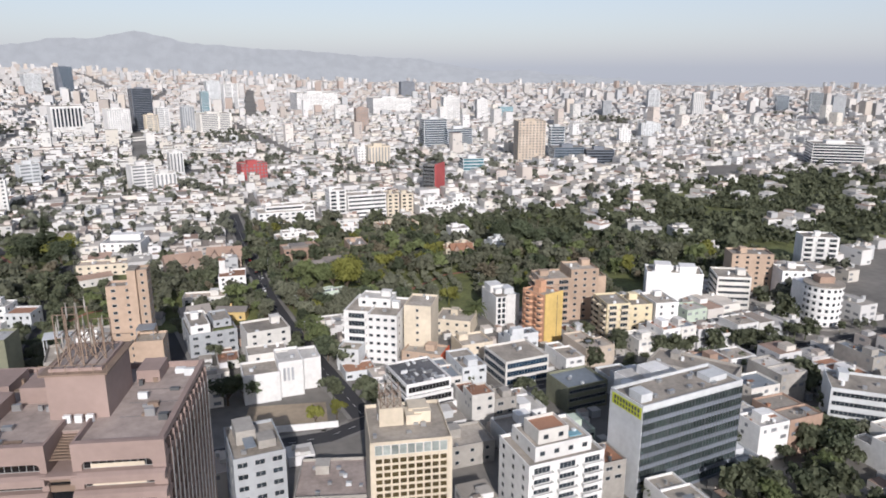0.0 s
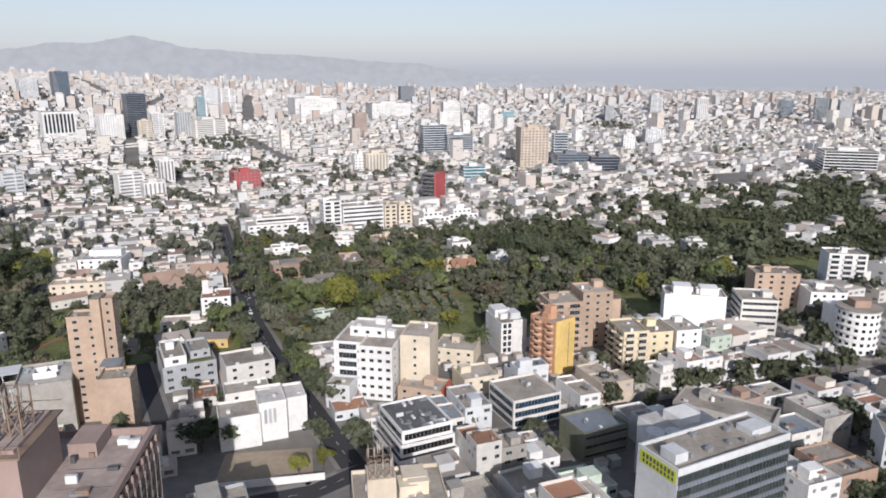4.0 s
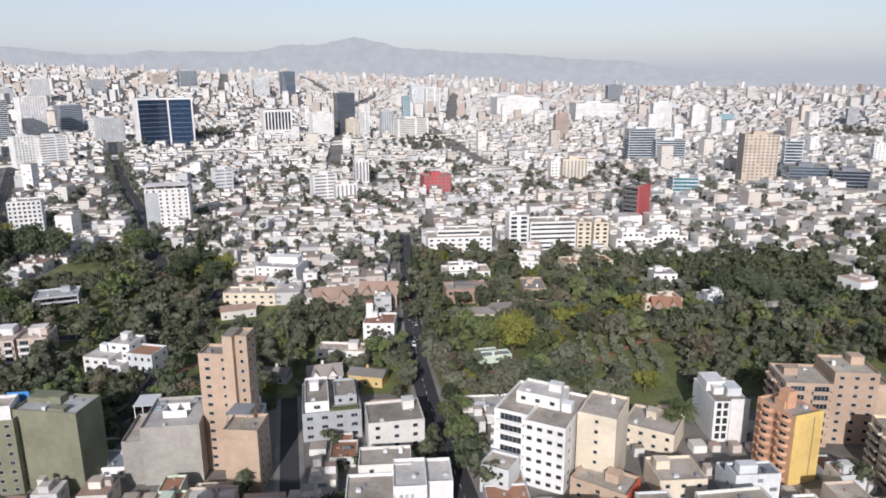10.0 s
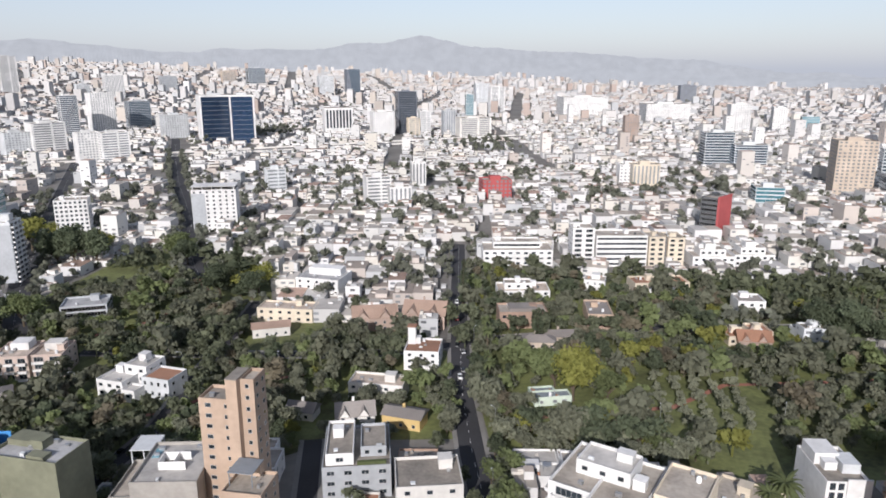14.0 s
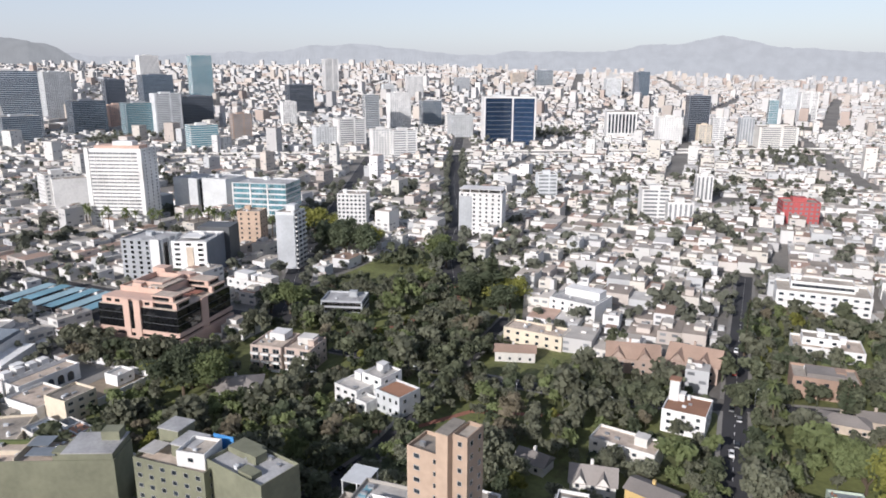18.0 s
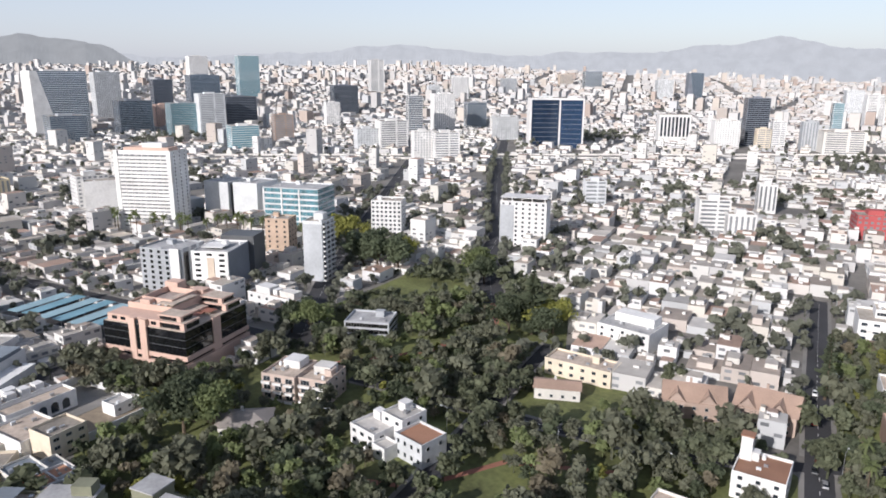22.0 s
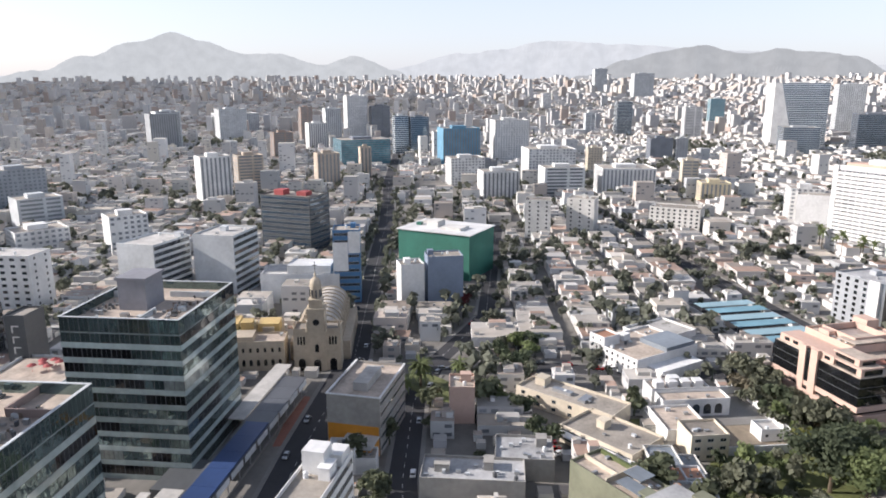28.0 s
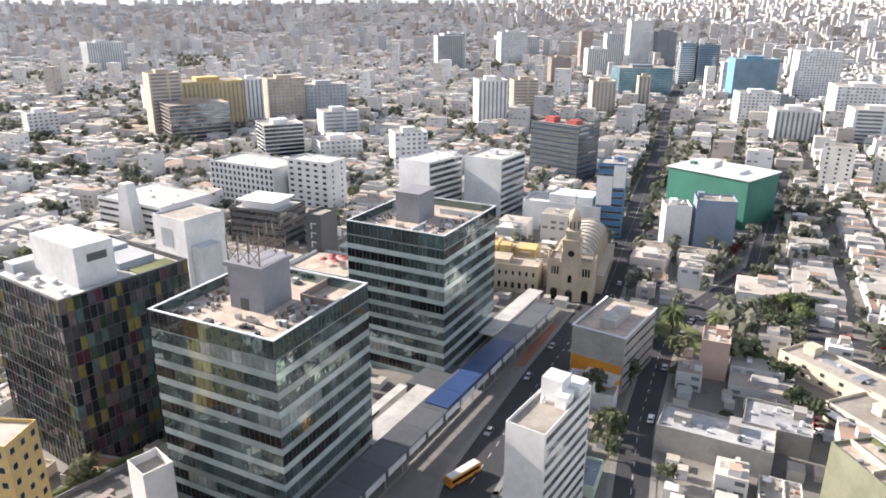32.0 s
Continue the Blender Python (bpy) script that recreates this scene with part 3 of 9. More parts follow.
WEST_PARK = [(-305, 235), (-215, 222), (-172, 232), (-150, 262), (-120, 305), (-80, 322), (-100, 362), (-112, 390), (-150, 408), (-200, 400), (-225, 420), (-262, 470), (-335, 500), (-372, 470), (-350, 400), (-318, 345), (-300, 318)]
EAST_PARK = [(-69, 318), (-30, 322), (10, 330), (75, 352), (150, 372), (230, 420), (330, 500), (470, 640), (450, 830), (330, 760), (200, 690), (110, 590), (20, 560), (-30, 552), (-85, 535), (-125, 520), (-147, 516), (-127, 458), (-101, 391), (-85, 351)]
PARKS = (WEST_PARK, EAST_PARK)
for _poly, _nm in ((WEST_PARK, "west"), (EAST_PARK, "east")):
    me = bpy.data.meshes.new("lawn")
    me.from_pydata([(x, y, 0.02) for x, y in _poly], [], [tuple(range(len(_poly)))])
    me.materials.append(GRASS)
    tagged(new("lawn", me), "uneven green park lawn with bare patches", "", "", "structure")


def in_park(x, y):
    return any(inside(x, y, p) for p in PARKS)


# hills and haze line far behind the town; the haze is painted as glow
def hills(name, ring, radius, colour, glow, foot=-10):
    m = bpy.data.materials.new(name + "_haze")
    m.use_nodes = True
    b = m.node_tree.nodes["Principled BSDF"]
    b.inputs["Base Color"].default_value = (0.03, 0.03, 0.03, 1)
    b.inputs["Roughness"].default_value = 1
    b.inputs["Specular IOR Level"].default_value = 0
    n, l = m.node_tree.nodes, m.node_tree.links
    geo, tex, ramp = n.new("ShaderNodeNewGeometry"), n.new("ShaderNodeTexNoise"), n.new("ShaderNodeValToRGB")   # faint ravine tones in the haze glow
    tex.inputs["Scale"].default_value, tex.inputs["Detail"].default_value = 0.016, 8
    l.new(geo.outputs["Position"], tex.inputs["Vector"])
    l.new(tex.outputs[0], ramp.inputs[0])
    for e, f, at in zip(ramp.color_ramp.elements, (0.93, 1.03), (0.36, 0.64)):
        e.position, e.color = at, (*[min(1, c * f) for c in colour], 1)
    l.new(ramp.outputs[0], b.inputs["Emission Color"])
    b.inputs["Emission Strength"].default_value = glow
    s = Solid()
    cx, cy = -30, 100
    pts = []
    for (a0, e0), (a1, e1) in zip(ring, ring[1:]):
        n = max(2, int(abs(a1 - a0) / 0.25))
        for i in range(n):
            f = i / n
            f2 = f * f * (3 - 2 * f)
            a = radians(a0 + (a1 - a0) * f)
            e = e0 + (e1 - e0) * f2 + 0.16 * noise.noise(Vector((a * 40, radius * 0.01, 0))) + 0.07 * noise.noise(Vector((a * 130, 5, 0)))
            pts.append((a, 118 + radius * math.tan(radians(e))))
    rows = 7
    for (a, z), (b2, z2) in zip(pts, pts[1:]):
        for r in range(rows):
            q = []
            for aa, zz, rr in ((a, z, r), (b2, z2, r), (b2, z2, r + 1), (a, z, r + 1)):
                f = rr / rows
                w = radius - 260 * (1 - f) + 60 * noise.noise(Vector((aa * 30, f * 3, 1)))
                q.append((cx + w * math.cos(aa), cy + w * math.sin(aa), foot + (zz - foot) * f))
            s.quad(q[1], q[0], q[3], q[2])
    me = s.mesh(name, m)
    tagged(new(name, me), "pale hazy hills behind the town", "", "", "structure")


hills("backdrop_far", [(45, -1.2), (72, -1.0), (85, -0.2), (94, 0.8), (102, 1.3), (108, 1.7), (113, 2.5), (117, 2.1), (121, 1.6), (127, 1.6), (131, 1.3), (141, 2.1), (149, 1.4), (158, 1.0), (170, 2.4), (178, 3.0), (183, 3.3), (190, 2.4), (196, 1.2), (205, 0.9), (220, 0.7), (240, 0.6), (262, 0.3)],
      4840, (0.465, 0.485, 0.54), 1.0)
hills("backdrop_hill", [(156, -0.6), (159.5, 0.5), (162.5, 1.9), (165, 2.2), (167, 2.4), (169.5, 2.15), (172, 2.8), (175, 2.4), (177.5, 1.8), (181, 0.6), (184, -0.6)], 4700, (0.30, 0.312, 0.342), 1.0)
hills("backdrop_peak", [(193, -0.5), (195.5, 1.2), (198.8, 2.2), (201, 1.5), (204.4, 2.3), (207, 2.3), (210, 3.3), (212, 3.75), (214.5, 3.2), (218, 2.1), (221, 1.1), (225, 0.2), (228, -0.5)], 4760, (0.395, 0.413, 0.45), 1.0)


# ---- the nearer buildings ----
def high_rise(A, ang, w, d, h, wall, glass, words):
    """A distant tower: walls, roof, plant room and a window band for each storey on the two sides that face the flight."""
    ang = ang + 14
    base = max(0.0, land(*A) - 1)
    h = max(18, h - base)
    floors = max(3, round(h / 3.4))
    root = thing("high_rise", pose(A[0], A[1], base, 0, 0, ang), words, "building", "high-rises of the town")
    reserve(A[0], A[1], ang, w, d, 4)
    s = Solid()
    s.tray(0, 0, w, d, -0.5, h, 1.0, 0.4)
    part("wall", s, wall, root)
    s = Solid()
    s.box(0.35, 0.35, h - 1.3, w - 0.35, d - 0.35, h - 1.0)
    part("roof", s, ROOF, root)
    s = Solid()
    s.box(w * 0.3, d * 0.35, h - 1.0, w * 0.68, d * 0.75, h + 2.6)
    part("plant_room", s, wall, root)
    dark = glass is not FARWIN
    fh = h / floors
    pick = random.Random(int(A[0] * 3 + A[1] * 7))
    style = "glass" if dark else pick.choice(("holes", "holes", "bands", "strips"))
    if "slanted" in words:
        style = "half"
    blank = pick.choice("lr") if not dark else ""
    s = Solid()

    def pane(face, u0, u1, z0, z1):
        if face == "f":
            s.quad((u0, -0.08, z0), (u1, -0.08, z0), (u1, -0.08, z1), (u0, -0.08, z1))
        elif face == "r":
            s.quad((w + 0.08, u0, z0), (w + 0.08, u1, z0), (w + 0.08, u1, z1), (w + 0.08, u0, z1))
        else:
            s.quad((-0.08, u1, z0), (-0.08, u0, z0), (-0.08, u0, z1), (-0.08, u1, z1))

    for face, L in (("f", w), ("r", d), ("l", d)):
        if face == blank or style == "half" and face == "l":
            continue
        n = max(2, round(L / 4.2))
        if style == "strips":
            for i in range(n):
                pane(face, L * (i + 0.28) / n, L * (i + 0.72) / n, fh, h - 1.6)
            continue
        for k in range(floors):
            z0, z1 = (k + 0.25) * fh, min((k + (0.95 if dark else 0.75)) * fh, h - 0.5)
            if z1 - z0 < 0.5:
                continue
            if style == "glass":
                pane(face, 0.6, L - 0.6, z0, z1)
            elif style == "half":
                pane(face, L * (0.12 + 0.3 * (1 - k / floors)) if face == "f" else 0.6, L - 0.6, z0, z1)
            elif style == "bands":
                pane(face, L * 0.06, L * 0.55, z0, z1)
                pane(face, L * 0.62, L * 0.94, z0, z1)
            else:
                for i in range(n):
                    if pick.random() < 0.92:
                        pane(face, L * (i + 0.24) / n, L * (i + 0.76) / n, z0, z1)
    tagged(part("window_grid", s, glass, root), kind="stuff")



def boxes(name, mat, root, *dims, label="", bevel=0):
    """One part made of boxes given by their two corners."""
    s = Solid()
    for d in dims:
        s.box(*d)
    return part(name, s, mat, root, label)


def lattice(name, root, x, y, z, w, d, h, mat=RUST, legs=4):
    """An open frame of posts, rails and braces that carries aerials."""
    s = Solid()
    for i in range(legs):
        for j in (0, 1):
            px, py = x + w * i / (legs - 1), y + d * j
            s.bar((px, py, z), (px, py, z + h), 0.11)
            if i:
                qx = x + w * (i - 1) / (legs - 1)
                s.bar((qx, py, z), (px, py, z + h * 0.55), 0.07)
                s.bar((px, py, z), (qx, py, z + h * 0.55), 0.07)
                s.bar((qx, py, z + h * 0.55), (px, py, z + h * 0.55), 0.07)
                s.bar((qx, py, z + h), (px, py, z + h), 0.07)
        s.bar((x + w * i / (legs - 1), y, z + h * 0.55), (x + w * i / (legs - 1), y + d, z + h * 0.55), 0.07)
    part(name, s, mat, root, "rusty steel aerial frame")
    rnd = random.Random(int(w * 10 + h))
    for i in range(9):
        s = Solid()
        px, py, pz = x + rnd.uniform(0, w), y + rnd.choice((0, d)), z + h * rnd.uniform(0.5, 1.1)
        s.box(px - 0.13, py - 0.1, pz - 0.8, px + 0.13, py + 0.1, pz + 0.8)
        s.bar((px, py, pz - 1.6), (px, py, pz + 1.8), 0.06)
        part("aerial", s, CONC, root)


# brown pink office block with a plant room and aerial frame on its roof
OB = thing("office_block", pose(-98, 108, 0, 0, 0, 6.7), "brown pink concrete office block with deep bands and roof plant", "building")
reserve(-98, 108, 6.7, 48, 37)
boxes("wall", MAUVE, OB, (0.9, 0.9, -0.5, 47.1, 36.0, 48.2))
for d in ((0.9, 0.9, 27.4, 8), (31.8, 0.9, 47.1, 8)):
    boxes("upper_storey", MAUVE, OB, (d[0], d[1], 48.2, d[2], d[3], 52.4))
boxes("upper_storey", MAUVE, OB, (0.9, 8, 48.2, 47.1, 36, 52.4))
boxes("roof", ROOFPINK, OB, (1.3, 8, 52.4, 46.7, 35.6, 52.7), (1.3, 1.3, 52.4, 27.0, 8, 52.7), (32.2, 1.3, 52.4, 46.7, 8, 52.7))
for d in ((0.9, 0.9, 1.3, 36), (46.7, 0.9, 47.1, 36), (1.3, 35.6, 46.7, 36), (1.3, 0.9, 27.4, 1.3), (31.8, 0.9, 46.7, 1.3), (27.0, 1.3, 27.4, 10), (31.8, 1.3, 32.2, 10)):
    boxes("parapet", MAUVE, OB, (d[0], d[1], 52.4, d[2], d[3], 54.0))
for i in range(9):
    boxes("louvre_blade", RUST, OB, (27.45, 1.4 + 0.75 * i, 50.2 + 0.2 * i, 31.75, 1.9 + 0.75 * i, 50.4 + 0.2 * i))
# black sheet on the wall stands for the shaded well
boxes("light_well", BLACKG, OB, (27.45, 0.7, 40, 31.75, 0.88, 48.1))
boxes("well_louvre", RUST, OB, (27.5, 0.2, 46.6, 31.7, 0.6, 48.0), (27.5, 0.2, 44.6, 31.7, 0.6, 45.8))
boxes("well_balcony", MAUVE, OB, (26.4, -1.2, 47.9, 32.8, 0.68, 48.5))
OPENINGS = ((1.6, 12.8), (14.9, 26.2), (33.4, 45.6))
for x0, x1 in ((0, 27.4), (31.8, 48)):
    boxes("parapet_band", MAUVE, OB, (x0, 0, 50.4, x1, 0.9, 54))
for k in range(13):
    z = 48.6 - 3.6 * k
    for x0, x1 in ((0, 27.4), (31.8, 48)):
        _s = Solid()
        prof = ((0.9, z), (-0.6, z), (-1.5, z - 0.45), (-1.5, z - 1.8), (0.9, z - 1.8))
        for (ya, za), (yb, zb) in zip(prof, prof[1:] + prof[:1]):
            _s.quad((x0, yb, zb), (x1, yb, zb), (x1, ya, za), (x0, ya, za))
        for x in (x0, x1):
            _s.v += [(x, ya, za) for ya, za in prof]
            _s.f.append(tuple(range(len(_s.v) - 5, len(_s.v))))
            _s.m.append(0)
        part("planter_band", _s, MAUVE, OB)
    for x0, x1 in OPENINGS:
        part("window_band", window_mesh(x1 - x0, 1.8, BLACKG), None, OB, m=face_pose("f", 48, 37, (x0 + x1) / 2, z + 0.9, -0.84))
        if k < 3:
            _s = Solid()
            for x, d in ((x0, 1), (x1, -1)):
                for i in range(6):
                    a0, a1 = math.pi / 2 * i / 6, math.pi / 2 * (i + 1) / 6
                    p, q = (x + d * 0.9 * (1 - math.sin(a0)), z + 1.8 - 0.9 * (1 - math.cos(a0))), (x + d * 0.9 * (1 - math.sin(a1)), z + 1.8 - 0.9 * (1 - math.cos(a1)))
                    _s.quad((p[0], 0.0, p[1]), (q[0], 0.0, q[1]), (x, 0.0, z + 1.82), (x, 0.0, z + 1.82001))
                    _s.quad((p[0], 0.0, p[1]), (p[0], 0.8, p[1]), (q[0], 0.8, q[1]), (q[0], 0.0, q[1]))
            part("rounded_corner", _s, MAUVE, OB)
    if k in (0, 1, 3, 4):
        boxes("window_blind", CREAM, OB, (34.6, 0.74, z + 0.1, 44.0, 0.8, z + 0.9), label="cream blind behind the window")
    boxes("side_band", MAUVE, OB, (47.1, 0.9, z + 4.2, 47.7, 36.4, z + 5.4))
for x0, x1 in ((0, 1.6), (12.8, 14.9), (26.2, 27.4), (31.8, 33.4), (45.6, 48)):
    boxes("pier", MAUVE, OB, (x0, 0.0, 0, x1, 0.9, 50.4))
for i in range(13):
    boxes("fin", MAUVE, OB, (47.1, 1.2 + 2.85 * i, 0, 48.0, 1.7 + 2.85 * i, 52.4))
for i in range(12):
    _s = Solid()
    _s.bar((48.1, 1.4 + 2.85 * i, 8), (48.1, 4.2 + 2.85 * i, 50), 0.09)
    part("scaffold_pole", _s, METAL, OB)
for k in range(14):
    part("window_band", window_mesh(34.5, 2.2, BLACKG), None, OB, m=face_pose("r", 47.1, 37, 18.6, 54 - 3.6 * k - 2.4, 0.03))
boxes("plant_room", MAUVE, OB, (23.6, 12.4, 52.6, 34.6, 27, 62.0), label="brown plant room on the roof")
boxes("plant_rim", RUST, OB, (22.8, 11.6, 62.0, 35.4, 27.8, 62.35), label="rusty steel rim")
for d in ((24.2, 13, 34, 13.3), (24.2, 26.2, 34, 26.5), (24.2, 13.3, 24.5, 26.2), (33.7, 13.3, 34, 26.2)):
    boxes("rim_wall", MAUVE, OB, (d[0], d[1], 62.35, d[2], d[3], 63.0))
for i in range(5):
    boxes("roof_slab", ROOFPINK, OB, (24.7 + 1.9 * i, 13.5, 62.36, 26.3 + 1.9 * i, 26, 62.7))
_s = Solid()
for i in range(6):
    _s.bar((22.9 + 2.5 * i, 11.7, 62.3), (22.9 + 2.5 * i, 11.7, 64.2), 0.06)
_s.bar((22.9, 11.7, 64.2), (35.4, 11.7, 64.2), 0.06)
_s.bar((22.9, 27.7, 64.2), (35.4, 27.7, 64.2), 0.06)
part("guard_rail", _s, RUST, OB)
lattice("aerial_frame", OB, 25.5, 15, 62.7, 4.6, 4.6, 10.5, legs=3)
lattice("aerial_frame", OB, 29.6, 18, 62.7, 3.6, 4.2, 7.0, legs=3)
for d in ((6, 10, 52.7, 14, 20, 55.6), (15, 20, 52.7, 22, 30, 56.2), (3, 24, 52.7, 11, 33, 55.0), (35.2, 28, 52.7, 40, 35, 55.4)):
    boxes("roof_lobby", MAUVE, OB, d)
_r = random.Random(3)
for i in range(46):
    x, y = (_r.uniform(2, 22), _r.uniform(2, 34)) if i < 34 else (_r.uniform(36, 45), _r.uniform(3, 34))
    boxes("roof_unit", (METAL, LGREY, DGREY, RUST)[i % 4], OB, (x, y, 52.72, x + _r.uniform(0.5, 2.2), y + _r.uniform(0.5, 1.4), 52.7 + _r.uniform(0.5, 1.7)))
for i in range(3):
    boxes("air_conditioner", PLASTIC, OB, (26.6 + 2.1 * i, 10.6, 52.72, 28.0 + 2.1 * i, 11.4, 54.2))
_s = Solid()
for y in (3.2, 3.7, 4.2, 26.0, 26.6):
    _s.bar((4, y, 53.0), (22, y, 53.0), 0.09)
part("roof_pipes", _s, RUST, OB)
for y in (12, 18, 24):
    boxes("expansion_joint", ROOFD, OB, (36.5, y, 52.71, 46.5, y + 0.12, 52.76))

SO = building("small_office", "grey white small office with sheds on its roof", (-52.4, 156), 24.2, 13.1, 18, 24, 7, GREYP, {"f": ("p", 3, 2.6, 1.5), "r": ("p", 2, 1.4, 1.4), "l": ("p", 2, 1.4, 1.4)})
boxes("roof_shed", CONC, SO, (2, 8, 23.2, 7, 16, 27), (7, 4, 23.2, 11.5, 9, 25.4))
boxes("sheet_cover", ROOFG, SO, (3.4, 2, 25.2, 6.2, 7.6, 25.35))
GO = building("bronze_glass_office", "cream office with a bronze glass grid front", (-17.1, 147.5), 10, 19.5, 19.7, 33.6, 10, CREAM, {}, gear=(2, 2, 6))
for k in range(10):
    for i in range(9):
        part("pane", window_mesh(1.7, 1.45, GOLDG, CREAM), None, GO, m=face_pose("f", 19.5, 19.7, 2.0 + 1.94 * i, 28.6 - 1.85 * k, 0.03))
for i in range(9):
    part("crown_pane", window_mesh(1.75, 2.6, PALEG, LGREY), None, GO, m=face_pose("f", 19.5, 19.7, 2.0 + 1.94 * i, 31.5, 0.05))
boxes("corner_pier", CREAM, GO, (-0.1, -0.3, -0.5, 0.9, 0.0, 33.4), (18.6, -0.3, -0.5, 19.6, 0.0, 33.4))
boxes("plant_room", CREAM, GO, (3, 9, 32.7, 9, 15, 37.5), (10.5, 11, 32.7, 15.5, 16, 36.0))
lattice("aerial_frame", GO, 3.4, 9.4, 37.5, 5, 5, 4.2)

SA = thing("stepped_apartments", pose(21.9, 158, 0, 0, 0, 21.9), "white stepped apartment block with balcony rows", "building")
reserve(21.9, 158, 21.9, 22.6, 17)
building("", "", (21, 158), 0, 22.6, 17, 21, 7, WHITE, {"f": ("balc", 3), "l": ("p", 3, 1.3, 1.4)}, root=SA, gear=(0, 0, 3))
building("", "", (21, 158), 0, 17, 13, 24.4, 1, WHITE, {"f": ("p", 4, 1.6, 1.4), "l": ("p", 2, 1.3, 1.4)}, root=SA, at=(3, 2.4), z0=20.2, gear=(1, 0, 2))
building("", "", (21, 158), 0, 9, 8, 27.6, 1, OFFWHITE, {"f": ("p", 2, 1.6, 1.4)}, ROOFT, root=SA, at=(5, 4.5), z0=23.6, gear=None)
boxes("pool_cover", SKYBLUE, SA, (15, 5, 23.55, 18.5, 7.4, 23.9))

# slab with a ribbed glass front
GS = thing("glass_slab_office", pose(54.4, 173.4, 0, 0, 0, 26.6), "long office slab with ribbed dark glass and a white gable", "building")
reserve(54.4, 173.4, 26.6, 38.3, 14)
_s = Solid()
_s.tray(0, 0, 38.3, 13.5, -0.5, 29.8, 0.9, 0.4)
part("wall", _s, LGREY, GS)
boxes("roof", ROOF, GS, (0.4, 0.4, 28.6, 37.9, 13.1, 28.9))
for k in range(8):
    z = 27.9 - 3.55 * k
    boxes("spandrel", FDARK, GS, (0.2, -0.35, z - 3.55, 38.1, -0.02, z - 2.35))
    for i in range(8):
        part("pane", window_mesh(4.7, 2.3, TEAL, DGREY), None, GS, m=face_pose("f", 38.3, 14, 2.45 + 4.78 * i, z - 1.2, 0.03))
for i in range(33):
    x = 0.3 + 1.178 * i
    boxes("rib", DGREY, GS, (x - 0.04, -0.46, 2, x + 0.04, -0.36, 28.4))
boxes("sign_panel", YELLOWG, GS, (-0.08, 0.5, 25.6, -0.01, 12.5, 28.9), label="yellow green roof level sign")
for i in range(9):
    boxes("sign_bar", DGREY, GS, (-0.14, 1.2 + 1.2 * i, 27.3, -0.08, 1.95 + 1.2 * i, 28.5), (-0.14, 1.2 + 1.2 * i, 26.0, -0.08, 1.9 + 1.2 * i, 26.9))
boxes("lift_room", LGREY, GS, (2, 3, 28.9, 6, 8, 31.4))
boxes("plant_room", LGREY, GS, (29, 4, 28.9, 36, 9, 30.6))
_r = random.Random(5)
for i in range(9):
    x, y = _r.uniform(7, 36), _r.uniform(1.5, 11)
    boxes("roof_unit", METAL, GS, (x, y, 28.92, x + _r.uniform(0.8, 2), y + 1, 28.9 + _r.uniform(0.5, 1.2)))

CT = thing("tank_block", pose(60, 205, 0, 0, 0, 26.6), "white service block with round water towers", "building")
reserve(60, 205, 26.6, 26, 16)
boxes("wall", WHITE, CT, (6, 2, -0.5, 26, 15, 18.5))
boxes("upper_room", WHITE, CT, (12, 4, 18.5, 20, 11, 21.4))
boxes("roof", ROOFW, CT, (6.3, 2.3, 18.5, 25.7, 14.7, 18.56))
for x, y in ((2.6, 4.0), (7.2, 1.6)):
    _s = Solid()
    _s.tube(x, y, -0.5, 19.8, 2.6, n=20)
    part("water_tower", _s, WHITE, CT, "round white water tower")
building("grey_block", "bare grey concrete block", (73.7, 234.8), -34.8, 29.5, 14, 17, 5, CONC, {"f": ("p", 5, 1.4, 1.2)})

MO = thing("modern_offices", pose(-13.2, 221, 0, 0, 0, 25.5), "white tiered modern office with a dark roof full of ducts", "building")
reserve(-13.2, 221, 25.5, 17.8, 20.5)
for (x0, y0, x1, y1, z0, z1) in ((-1.2, -2.2, 19, 21, 0, 4.6), (0, -0.6, 18.4, 20.6, 4.6, 8.8), (0.8, 0, 17.8, 20.2, 8.8, 13.2)):
    _s = Solid()
    _s.tray(x0, y0, x1, y1, z0 - (0.5 if z0 == 0 else 0), z1, 0.8, 0.3)
    part("wall", _s, WHITE, MO)
    boxes("roof", ROOFD, MO, (x0 + 0.3, y0 + 0.3, z1 - 1.0, x1 - 0.3, y1 - 0.3, z1 - 0.8))
    part("window_band", window_mesh(x1 - x0 - 1.4, 2.1, BLACKG), None, MO, m=pose((x0 + x1) / 2, y0, z0 + 2.1))
    part("window_band", window_mesh(y1 - y0 - 1.4, 2.1, BLACKG), None, MO, m=pose(x0, (y0 + y1) / 2, z0 + 2.1, 0, 0, 270))
_r = random.Random(9)
for i in range(26):
    x, y = _r.uniform(1.6, 14.5), _r.uniform(1, 17.5)
    a = i % 2
    boxes("roof_duct", METAL if i % 3 else PLASTIC, MO, (x, y, 12.42, x + (2.4 if a else 0.7), y + (0.6 if a else 2.2), 12.4 + _r.uniform(0.4, 1.3)))

